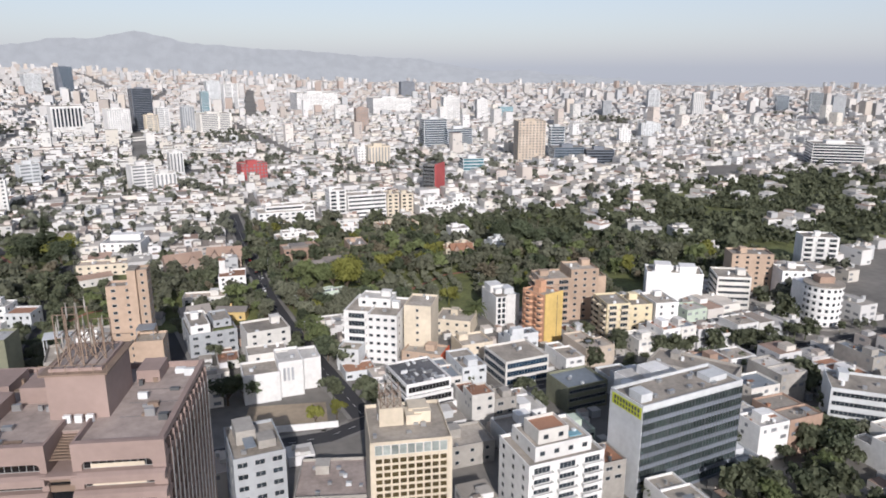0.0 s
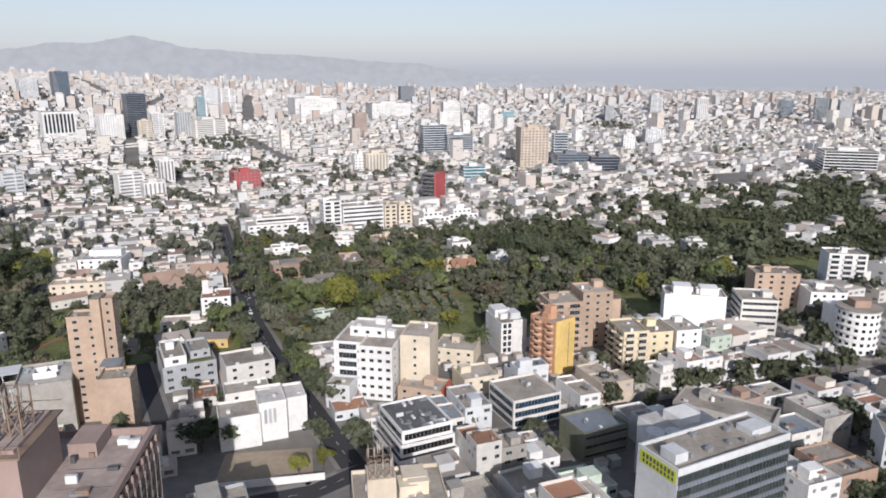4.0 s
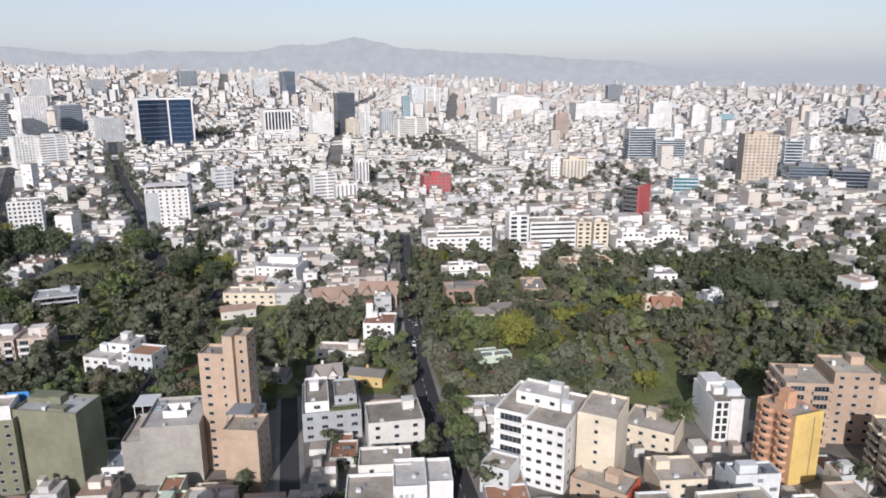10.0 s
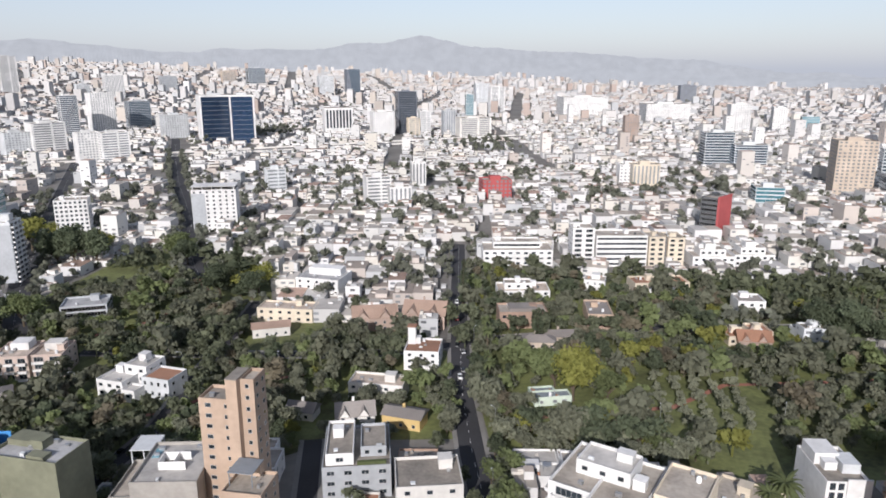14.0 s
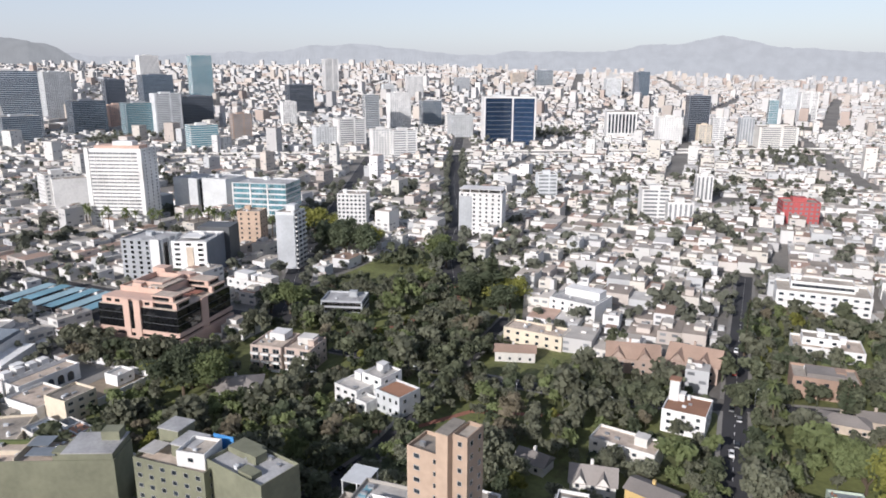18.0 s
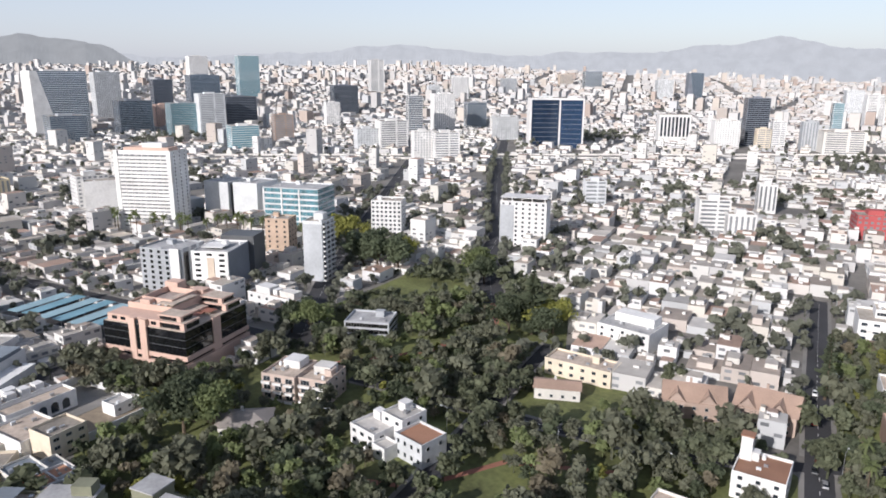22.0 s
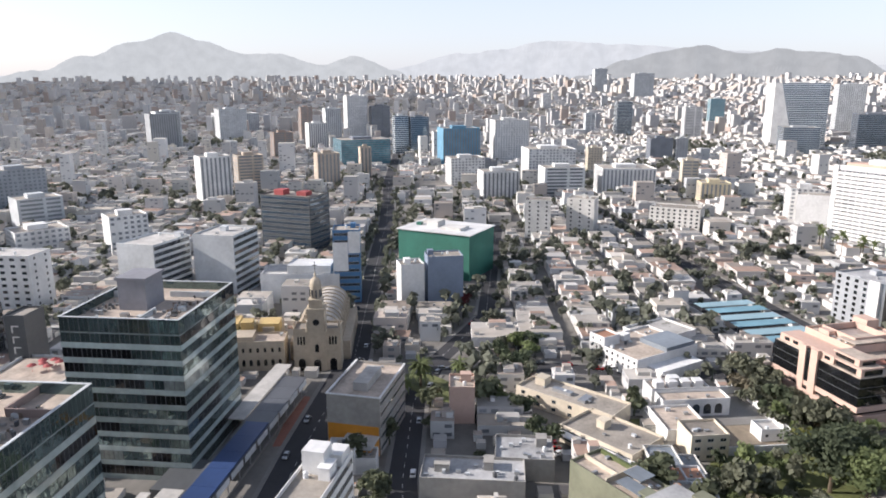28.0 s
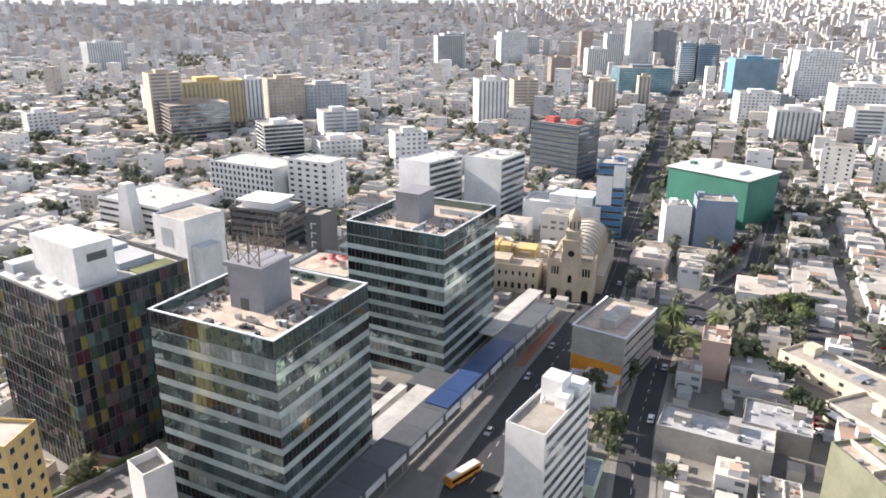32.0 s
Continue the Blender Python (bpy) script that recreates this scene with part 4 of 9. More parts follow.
WA = thing("white_apartments", pose(-41.9, 272.5, 0, 0, 0, -10.9), "white six storey apartment block with roof terraces", "building")
reserve(-41.9, 272.5, -10.9, 36, 27)
building("", "", (-42, 272), 0, 11, 22, 21.4, 6, WHITE, {"f": ("balc", 1), "l": ("balc", 3)}, root=WA, at=(0, 3), gear=(0, 1, 2))
building("", "", (-41, 272), 0, 12.5, 24, 21.4, 6, WHITE, {"f": ("p", 4, 1.7, 1.3), "r": ("p", 3, 1.5, 1.3)}, root=WA, at=(11, 0), gear=(0, 1, 2), first=0)
building("", "", (-40, 272), 0, 14, 10, 24.6, 1, WHITE, {"f": ("p", 3, 1.6, 1.3)}, ROOFW, root=WA, at=(4, 11), z0=20.6, gear=(0, 1, 1))
building("", "", (-39, 272), 0, 11.5, 16, 23.5, 7, CREAM, {"l": ("p", 2, 1.3, 1.2), "f": ("p", 1, 1.2, 1.2)}, root=WA, at=(24.5, 8), gear=(1, 0, 2))
building("", "", (-38, 272), 0, 9, 9, 9.5, 3, LGREY, {"f": ("p", 2, 1.4, 1.2)}, root=WA, at=(1, -9.5), gear=(0, 0, 1))
WT = building("white_tower_block", "white apartment block with tall windows and roof rooms", (25, 312), 18, 11.5, 18.5, 14.7, 5, WHITE, {}, gear=(0, 1, 3))
for k in range(5):
    for x in (0.9, 3.1):
        boxes("window", GLASS, WT, (x, -0.04, 1.2 + 2.75 * k, x + 1.5, 0.02, 3.2 + 2.75 * k))
boxes("roof_room", WHITE, WT, (1.0, 10, 13.8, 7.5, 18, 17.2))
boxes("roof_room", LGREY, WT, (6.5, 5.5, 13.8, 11.2, 12, 16.6))
boxes("stair_wall", WHITE, WT, (5.2, -0.5, -0.5, 11.6, -0.02, 15.6))

OA = thing("orange_apartments", pose(44.7, 291.1, 0, 0, 0, 36), "salmon orange apartment block with an ochre gable and rounded balconies", "building")
reserve(44.7, 291.1, 36, 10.5, 14.5)
building("", "", (36, 277), 0, 10.5, 14.5, 22.4, 8, ORANGE, {"l": ("p", 2, 2.6, 1.5)}, root=OA, gear=(0, 1, 2))
boxes("ochre_gable", YELLOW, OA, (-0.1, -0.45, -0.5, 10.6, -0.02, 23.0), label="blank ochre yellow gable wall")
# dark strip on the gable face gives the slot's shade
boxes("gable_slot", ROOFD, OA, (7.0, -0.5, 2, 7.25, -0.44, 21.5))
boxes("lift_tower", ORANGE, OA, (3, 6, 21.4, 6.4, 9.6, 27))
for k in range(8):
    for y in (3.6, 10.4):
        _s = Solid()
        n = 9
        for i in range(n):
            a0, a1 = math.pi / 2 + math.pi * i / n, math.pi / 2 + math.pi * (i + 1) / n
            p, q = (1.7 * math.cos(a0), 2.3 * math.sin(a0)), (1.7 * math.cos(a1), 2.3 * math.sin(a1))
            _s.quad((p[0], p[1] + y, 2.75 * k + 0.9), (q[0], q[1] + y, 2.75 * k + 0.9), (q[0], q[1] + y, 2.75 * k + 2.0), (p[0], p[1] + y, 2.75 * k + 2.0))
            _s.quad((0, y, 2.75 * k + 0.9), (p[0], p[1] + y, 2.75 * k + 0.9), (q[0], q[1] + y, 2.75 * k + 0.9), (0, y, 2.75 * k + 0.92))
        part("balcony", _s, ORANGE, OA)

BA = thing("brown_apartments", pose(46.5, 317, 0, 0, 0, 11), "brown twin apartment block with stepped balconies", "building")
reserve(46.5, 317, 11, 33, 17)
building("", "", (41, 318), 0, 15, 16, 22, 7, TAN, {"f": ("balc", 2), "l": ("balc", 2)}, root=BA, trim=TAN, gear=(1, 1, 2))
building("", "", (42, 318), 0, 14, 15, 25.5, 8, TAN, {"f": ("p", 3, 1.6, 1.3), "r": ("p", 2, 1.4, 1.3)}, root=BA, at=(15.5, 1.5), gear=(1, 1, 2))
building("", "", (43, 318), 0, 4.5, 11, 21.0, 7, TAN, {}, root=BA, at=(29.6, 3), gear=None)
CA = thing("cream_apartments", pose(73, 294.3, 0, 0, 0, 10.8), "cream and white apartment block with dark balcony edges", "building")
reserve(73, 294.3, 10.8, 34, 17)
building("", "", (64, 288), 0, 11, 16, 17.4, 6, PALEYEL, {"f": ("balc", 2), "l": ("balc", 2)}, root=CA, trim=CREAM, gear=(1, 0, 2))
building("", "", (65, 288), 0, 11, 15, 15.8, 5, PALEYEL, {"f": ("p", 2, 1.4, 1.3)}, root=CA, at=(11.5, 1.5), gear=(1, 1, 2))
building("", "", (66, 288), 0, 11, 16, 16.6, 5, WHITE, {"f": ("p", 2, 1.2, 1.3)}, root=CA, at=(23, -0.5), gear=(0, 1, 2))
WB = building("white_box_block", "white blank sided apartment block", (102, 336), -11.4, 27, 14, 20.4, 6, WHITE, {"l": ("p", 2, 1.4, 1.3)})
boxes("upper_block", WHITE, WB, (4, 3, 19.5, 12, 11, 23.4), (16, 4, 19.5, 24, 12, 22.6))

BT = thing("brown_tower", pose(-127.2, 251.6, 0, 0, 0, 12), "brown rendered apartment tower with a stair shaft and lower wing", "building")
reserve(-127.2, 240, 12, 20, 26)
building("", "", (-127, 251), 0, 10.4, 8, 39, 13, TAN, {"f": ("p", 2, 1.7, 1.2)}, root=BT, gear=(0, 0, 3))
boxes("stair_shaft", TAN, BT, (8.2, -0.9, -0.5, 11.2, 6.5, 44.9))
boxes("shaft_roof", ROOF, BT, (8.1, -1.0, 44.9, 11.3, 6.6, 45.1))
building("", "", (-126, 251), 0, 3.7, 7, 44.6, 14, TAN, {"f": ("p", 1, 1.1, 1.2), "r": ("p", 2, 1.2, 1.2)}, root=BT, at=(11.25, 1), gear=None)
building("", "", (-125, 251), 0, 10.4, 10.5, 20.2, 7, TAN, {"r": ("p", 2, 1.2, 1.2)}, root=BT, at=(10.2, -11), gear=(0, 0, 2))
boxes("pent_roof", TAN, BT, (11.3, -3.4, 20.2, 17.2, -0.95, 23.4))
boxes("terrace_shade", ROOFG, BT, (10.6, -8, 23.4, 17.2, -0.95, 23.6), (10.8, -7.8, 19.6, 11.0, -7.6, 23.4), (16.8, -7.8, 19.6, 17.0, -7.6, 23.4))

CB = thing("concrete_block", pose(-145.6, 236.2, 0, 0, 0, 23.7), "bare concrete gabled apartment block with a roof pool terrace", "building")
reserve(-145.6, 236.2, 23.7, 23.5, 24)
building("", "", (-145, 236), 0, 17, 20, 19.2, 6, CONC, {"l": ("p", 3, 1.4, 1.2)}, ROOFW, root=CB, at=(6, 0), gear=(0, 0, 6))
building("", "", (-146, 236), 0, 6.2, 18, 14.5, 5, CONC, {"l": ("p", 3, 1.4, 1.2)}, root=CB, at=(0, 1), gear=(0, 0, 2))
boxes("roof_pool", SKYBLUE, CB, (7, 13, 18.35, 9, 18, 18.5))
boxes("terrace_wall", WHITE, CB, (11, 7, 18.3, 18, 7.2, 20.6), (11, 12, 18.3, 18, 12.2, 20.6), (11, 7.2, 18.3, 11.2, 12, 20.6), (15, 7.2, 18.3, 15.15, 12, 20.6))
boxes("canopy", LGREY, CB, (-2, 20.5, 16.2, 5, 29, 16.4), (-1.8, 20.7, 0, -1.5, 21, 16.2), (4.5, 20.7, 0, 4.8, 21, 16.2), (-1.8, 28.5, 0, -1.5, 28.8, 16.2), (4.5, 28.5, 0, 4.8, 28.8, 16.2))

GW = thing("grey_white_block", pose(-106.2, 274.6, 0, 0, 0, 27.2), "grey white apartment block with planted roof terraces", "building")
reserve(-106.2, 274.6, 27.2, 20, 26)
building("", "", (-106, 274), 0, 19.7, 24, 10.4, 3, GREYP, {"f": ("p", 4, 2.2, 1.4), "l": ("p", 4, 1.6, 1.3), "r": ("p", 3, 1.5, 1.3)}, root=GW, gear=(0, 0, 3))
building("", "", (-107, 274), 0, 8, 20, 13.4, 1, WHITE, {"l": ("p", 3, 1.8, 1.3), "f": ("p", 1, 2.2, 1.4)}, root=GW, at=(1, 2), z0=9.7, gear=(0, 1, 2))
building("", "", (-108, 274), 0, 7.5, 14, 13.0, 1, GREYP, {"f": ("p", 2, 1.4, 1.3)}, root=GW, at=(11, 6), z0=9.7, gear=(0, 0, 2))
boxes("planter", LEAVES["green_leaves"], GW, (10, 1, 9.6, 18.4, 2.2, 10.9), label="planted terrace edge")
building("white_house_row", "white low block with blank walls", (-80.5, 269.7), 27, 18, 15, 13.2, 4, OFFWHITE, {"f": ("p", 3, 1.6, 1.3)})

BB = thing("white_blank_block", pose(-71, 230, 0, 0, 0, 20.6), "white blank walled stepped block above a vacant lot", "building")
reserve(-71, 230, 20.6, 29, 26)
building("", "", (-62, 239), 0, 13, 13, 11.5, 4, WHITE, {"l": ("p", 3, 0.9, 3.2)}, ROOF, root=BB, at=(0, 2), gear=(0, 0, 2))
building("", "", (-61, 239), 0, 9, 14, 14, 4, WHITE, {"l": ("p", 1, 1.4, 1.3)}, ROOFW, root=BB, at=(12.8, 4), gear=(0, 0, 2))
building("", "", (-60, 239), 0, 7.5, 12, 12.5, 4, WHITE, {"r": ("p", 2, 1.3, 1.3)}, ROOFW, root=BB, at=(21.6, 8), gear=(0, 0, 1))
building("", "", (-59, 239), 0, 15, 10, 13.5, 4, OFFWHITE, {"f": ("p", 2, 1.3, 1.3)}, ROOF, root=BB, at=(3, 16), gear=(1, 0, 2))
for i in range(3):
    boxes("slot_screen", GREYP, BB, (14.4 + 1.5 * i, 3.9, 6.5, 15.3 + 1.5 * i, 4.02, 11.5))

VL = thing("white_villa", pose(-220.4, 301, 0, 0, 0, 4), "white modern villa of stepped flat roofed volumes", "house")
reserve(-220.4, 301, 4, 32, 22)
building("", "", (-220, 301), 0, 12, 13, 7.2, 2, WHITE, {"f": ("p", 3, 1.8, 1.3), "r": ("p", 2, 1.8, 1.3)}, ROOFW, root=VL, gear=(0, 1, 2))
building("", "", (-221, 301), 0, 10, 11, 10.4, 3, WHITE, {"f": ("p", 2, 1.8, 1.3), "r": ("p", 2, 1.4, 1.3)}, ROOFW, root=VL, at=(6, 8.5), gear=(0, 1, 2))
building("", "", (-222, 301), 0, 12, 11, 8.4, 2, LGREY, {"f": ("p", 4, 1.2, 1.6), "r": ("p", 2, 1.4, 1.4)}, ROOFT, root=VL, at=(17, 4.5), gear=(0, 0, 0))
building("", "", (-223, 301), 0, 6, 6, 5.0, 1, WHITE, {"f": ("p", 1, 1.8, 1.3)}, ROOFW, root=VL, at=(12, -1), gear=None)

# pink office whose upper storeys step back
TO = thing("terraced_office", pose(-339.6, 262, 0, 0, 0, 27.2), "pink stone office with stepped storeys of black glass", "building")
TO.scale = (0.98, 0.80, 1.0)
reserve(-339.6, 262, 27.2, 41, 39)
boxes("base", PINK, TO, (-1.2, -1.2, -0.5, 43, 49, 5.4))
boxes("recessed_glazing", BLACKG, TO, (0.2, 0.2, 5.4, 41.3, 48.2, 6.6))
boxes("stone_band", PINK, TO, (-0.8, -0.8, 6.6, 42.6, 48.8, 8.2))
boxes("black_glazing", BLACKG, TO, (-0.3, -0.3, 8.2, 42.0, 48.4, 17.2))
for x0, x1 in ((14.0, 17.2), (19.6, 23.0)):
    boxes("stone_pier", PINK, TO, (x0, -1.3, 0, x1, 0.4, 21.6))
boxes("pier_glazing", BLACKG, TO, (17.2, -0.7, 2, 19.6, 0.4, 20.5))
boxes("stone_pier", PINK, TO, (41.6, 20, 0, 42.5, 26, 18.2))
boxes("terrace", ROOFSAND, TO, (0.2, 0.2, 17.2, 41.5, 47.9, 17.6))
for k in range(1, 3):
    boxes("glazing_bar", DGREY, TO, (-0.36, -0.36, 8.2 + 3.0 * k, 42.06, -0.28, 8.4 + 3.0 * k), (41.98, -0.28, 8.2 + 3.0 * k, 42.06, 48.4, 8.4 + 3.0 * k))
for x0, y0, x1, y1, z0, z1 in ((29, 1.0, 41, 13, 17.6, 21.4), (27, 2.5, 38.5, 12, 21.4, 25.0), (28.5, 33, 41, 46, 17.6, 21.4), (27, 34, 38.5, 45, 21.4, 25.0), (20, 15, 33, 31, 17.6, 20.6)):
    boxes("upper_glazing", BLACKG, TO, (x0 + 0.5, y0 + 0.5, z0, x1 - 0.3, y1 - 0.5, z1 - 0.9))
    boxes("upper_band", PINK, TO, (x0, y0, z1 - 0.9, x1, y1, z1))
    boxes("corner_pier", PINK, TO, (x1 - 2.0, y0 - 0.1, z0, x1 + 0.1, y0 + 1.6, z1 - 0.9))
    boxes("terrace", ROOFSAND, TO, (x0 + 0.5, y0 + 0.5, z1, x1 - 0.5, y1 - 0.5, z1 + 0.06))
boxes("front_wing", PINK, TO, (1.5, 0.8, 17.6, 28.9, 11.5, 21.6))
for x in (4, 8.5, 24.5):
    boxes("wing_window", BLACKG, TO, (x, 0.72, 18.6, x + 2.6, 0.82, 20.4))
_s = Solid()
_s.tray(4, 12, 27, 46, 17.6, 25.4, 1.3, 0.4)
part("rear_wing", _s, PINK, TO)
boxes("rear_roof", ROOFSAND, TO, (4.3, 12.3, 23.8, 26.7, 45.7, 24.1))
_s = Solid()
_s.tray(8, 17, 24, 36, 24.1, 27.8, 3.4, 0.5)
part("court_wall", _s, PINK, TO)
boxes("roof_court", ROOFPINK, TO, (8.6, 17.6, 24.12, 23.4, 35.4, 24.3))
for d in ((5, 38, 24.1, 12, 45, 28.2), (19, 38, 24.1, 26, 44, 27.0), (10, 13, 24.1, 15, 16.6, 27.4)):
    boxes("roof_block", PINK, TO, d)
boxes("flat_canopy", ROOFSAND, TO, (19, 13, 26.3, 27.5, 31, 26.7))
boxes("awning", REDPAVE, TO, (33.2, 15, 19.8, 37, 22, 20.0), label="faded red terrace awning")
boxes("awning", REDPAVE, TO, (33.2, 24, 19.4, 38.5, 30, 19.6), label="faded red terrace awning")
_r = random.Random(12)
for i in range(14):
    x, y = _r.uniform(5, 25), _r.choice((_r.uniform(13, 16), _r.uniform(37, 45)))
    boxes("roof_unit", LGREY, TO, (x, y, 24.1, x + _r.uniform(0.8, 1.8), y + _r.uniform(0.7, 1.4), 24.1 + _r.uniform(0.6, 1.5)))

_LEVELS = ((-1.0, -1.0), (0.0, 0.0), (8.2, 9.6), (17.2, 19.6), (17.6, 20.0), (21.6, 22.9), (25.4, 25.2), (28.2, 27.2))   # storey heights: drawn, built
for _o in TO.children:
    for _v in _o.data.vertices:
        for (_a, _b), (_c, _d) in zip(_LEVELS, _LEVELS[1:]):
            if _a <= _v.co.z <= _c:
                _v.co.z = _b + (_v.co.z - _a) * (_d - _b) / (_c - _a)
                break

HT = building("hotel", "tall white hotel with long balcony bands", (-600.1, 351.6), 40, 46.3, 23.2, 61.7, 22, WHITE, {"r": ("p", 3, 1.4, 1.4)})
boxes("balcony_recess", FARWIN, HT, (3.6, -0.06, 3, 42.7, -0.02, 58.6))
for k in range(20):
    boxes("balcony_rail", WHITE, HT, (3.6, -1.1, 2.8 * k + 2.3, 42.7, -0.06, 2.8 * k + 4.0))
for x in (0.4, 42.7):
    boxes("end_pier", WHITE, HT, (x, -1.3, 0, x + 3.2, -0.02, 61.7))
for i in range(1, 8):
    boxes("balcony_divider", WHITE, HT, (3.6 + 4.9 * i, -0.95, 3, 3.8 + 4.9 * i, -0.06, 58.6))
boxes("roof_plant", PINK, HT, (6, 4, 60.8, 42, 18, 63.4))
boxes("lift_house", WHITE, HT, (20, 6, 63.4, 36, 15, 66.5))
GT2 = building("grey_tower", "grey apartment tower with a white balcony side", (-392.5, 387.8), 31, 12.3, 15.8, 35.8, 12, LGREY, {"r": ("balc", 3)})
boxes("blank_front", GREYP, GT2, (0.0, -0.25, 0, 12.0, -0.02, 34))
boxes("lift_house", LGREY, GT2, (3, 8, 34.9, 9, 14, 39))
building("white_tower", "white apartment tower with square windows", (-451.4, 479.6), 40, 22.2, 17.5, 29.0, 9, WHITE, {"f": ("p", 7, 1.7, 1.6), "r": ("p", 3, 1.5, 1.5)})
WN = building("white_tower_north", "white office tower with a grey blank strip", (-376.9, 536.6), 30, 32.7, 17.4, 32.5, 10, WHITE, {"f": ("p", 7, 1.5, 1.5)})
boxes("grey_strip", GREYP, WN, (0.2, -0.35, 0, 10, -0.02, 29.5))
boxes("roof_canopy", WHITE, WN, (0, 0, 34.6, 32.7, 17.4, 35.0))
for x in (1, 8, 15, 22, 31):
    boxes("canopy_post", WHITE, WN, (x, 0.6, 31.6, x + 0.6, 1.2, 34.6))
DO = building("dark_office", "grey office block with dark windows and white edge", (-437.1, 310.5), 30, 25.4, 23.1, 24.5, 8, GREYP, {"f": ("p", 5, 1.9, 1.7)}, LGREYROOF, glass=BLACKG)
boxes("white_edge", WHITE, DO, (20, -0.3, 0, 25.8, -0.02, 25))
for y in (2, 9, 16):
    boxes("side_rib", LGREY, DO, (25.4, y, 0, 26.0, y + 1.6, 24.4))
    boxes("side_glazing", BLACKG, DO, (25.42, y + 1.8, 1, 25.5, y + 6.4, 22))
WD = building("white_dark_office", "white office block with a dark glass side", (-409.5, 328.2), 40, 20.8, 27.7, 24.5, 8, WHITE, {"f": ("p", 3, 3.2, 1.4)}, LGREYROOF, glass=BLACKG)
boxes("centre_panel", FTAN, WD, (9, -0.4, 1, 13, -0.02, 21))
boxes("side_glazing", FDARK, WD, (20.82, 1, 0.5, 21.2, 26.8, 24))
boxes("sail_roof", WHITE, WD, (3, 6, 25, 15, 18, 25.4))
boxes("rear_block", DGREY, WD, (4, 27.8, -0.4, 24, 44, 27))
building("brown_slab", "narrow brown grey office slab", (-452, 395), 38, 16, 14, 27, 8, TAN, {"f": ("p", 3, 1.4, 1.4), "r": ("p", 3, 1.3, 1.3)}, gear=(1, 1, 2))
BG = building("blue_glass_office", "pale blue glass office with white columns", (-526.6, 433.7), 33, 45.3, 29.5, 34.4, 8, LGREY, {"f": ("curtain", AQUAG, 0.3), "r": ("curtain", AQUAG, 0.3)}, LGREYROOF)
for x in (0.2, 15, 29.5):
    boxes("white_column", WHITE, BG, (x, -0.6, 0, x + 1.0, -0.1, 33.5))
GBk = building("grey_blank_office", "grey blank walled office pair", (-584.3, 412.8), 24, 24, 27.1, 34.6, 9, LGREY, {"l": ("curtain", AQUAG, 0.3)}, LGREYROOF)
building("", "", (-560, 423), 0, 23, 27, 35.5, 9, LGREY, {}, LGREYROOF, root=GBk, at=(29, 0), gear=(0, 1, 4))
# black box between the blocks puts the gap's shade into colour
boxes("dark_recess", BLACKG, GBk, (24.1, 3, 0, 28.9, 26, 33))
building("white_grey_block", "white block with a dark side", (-667.6, 346.4), 75, 26.4, 28.6, 30.4, 9, WHITE, {"r": ("band", 2)})


# two glass office towers by the avenue
def glass_tower(label, A, ang, w, d, h, floors, dark):
    root = thing("glass_tower", pose(A[0], A[1], 0, 0, 0, ang), label, "building", "glass office towers")
    reserve(A[0], A[1], ang, w, d, 5)
    s = Solid()
    s.tray(0, 0, w, d, -0.5, h, 2.6, 0.5)
    part("wall", s, TEAL, root)
    boxes("roof", ROOFSAND, root, (0.45, 0.45, h - 2.9, w - 0.45, d - 0.45, h - 2.6))
    boxes("coping", LGREY, root, (-0.15, -0.15, h, w + 0.15, 0.55, h + 0.18), (-0.15, d - 0.55, h, w + 0.15, d + 0.15, h + 0.18),
          (-0.15, 0.55, h, 0.55, d - 0.55, h + 0.18), (w - 0.55, 0.55, h, w + 0.15, d - 0.55, h + 0.18))
    fh = h / floors
    rnd = random.Random(floors + int(w))
    share = 0.3 if dark else 0.18
    for k in range(floors):
        z = k * fh
        low = fh * (0.36 if k < floors - 1 else 0.05)
        boxes("spandrel", SPAN, root, (-0.12, -0.14, z, w + 0.12, -0.02, z + low), (w + 0.02, -0.02, z, w + 0.14, d, z + low))
        for face, L in (("f", w), ("r", d)):
            n, i = 12, 0
            while i < n:
                run = min(n - i, rnd.choice((2, 3, 5)))
                g = BLACKG if rnd.random() < share else PALEG if rnd.random() < 0.06 else TEAL
                for q in range(i, i + run):
                    part("pane", window_mesh(L / n, fh - low, g, DGREY), None, root, m=face_pose(face, w, d, L * (q + 0.5) / n, z + (fh + low) / 2, 0.05) @ pose(0, 0, 0, rnd.gauss(0, 0.35), 0, rnd.gauss(0, 0.35)))
                i += run
    return root


GA = glass_tower("square office tower of pale teal glass and light spandrels", (-140.2, 52.4), 98.4, 36.6, 36.6, 51.9, 11, False)
GB = glass_tower("square office tower of dark teal glass and light spandrels", (-221.2, 40.2), 97.2, 36.5, 39.7, 51.5, 11, True)
boxes("plant_room", SLATE, GA, (11.7, 14.3, 49.3, 22, 24.7, 60.2), label="grey rendered lift and plant room")
boxes("plant_cornice", SLATE, GA, (11, 13.5, 60.2, 22.8, 25.5, 61.2))
boxes("door", DGREY, GA, (15, 14.15, 49.3, 17.4, 14.28, 52.4))
lattice("aerial_frame", GA, 12, 14.6, 61.2, 9.6, 9.6, 6.4, RUST)
for d in ((0.6, 24, 49.3, 11.5, 24.5, 51.6), (24.7, 24.7, 49.3, 36, 25.2, 51.2), (24.2, 25.2, 49.3, 24.7, 36, 51.2)):
    boxes("roof_wall", MAUVE, GA, d)
boxes("plant_room", SLATE, GB, (10, 15, 48.9, 19, 26, 58.6), label="grey rendered lift and plant room")
boxes("plant_cornice", SLATE, GB, (9.4, 14.4, 58.6, 19.6, 26.6, 59.4))
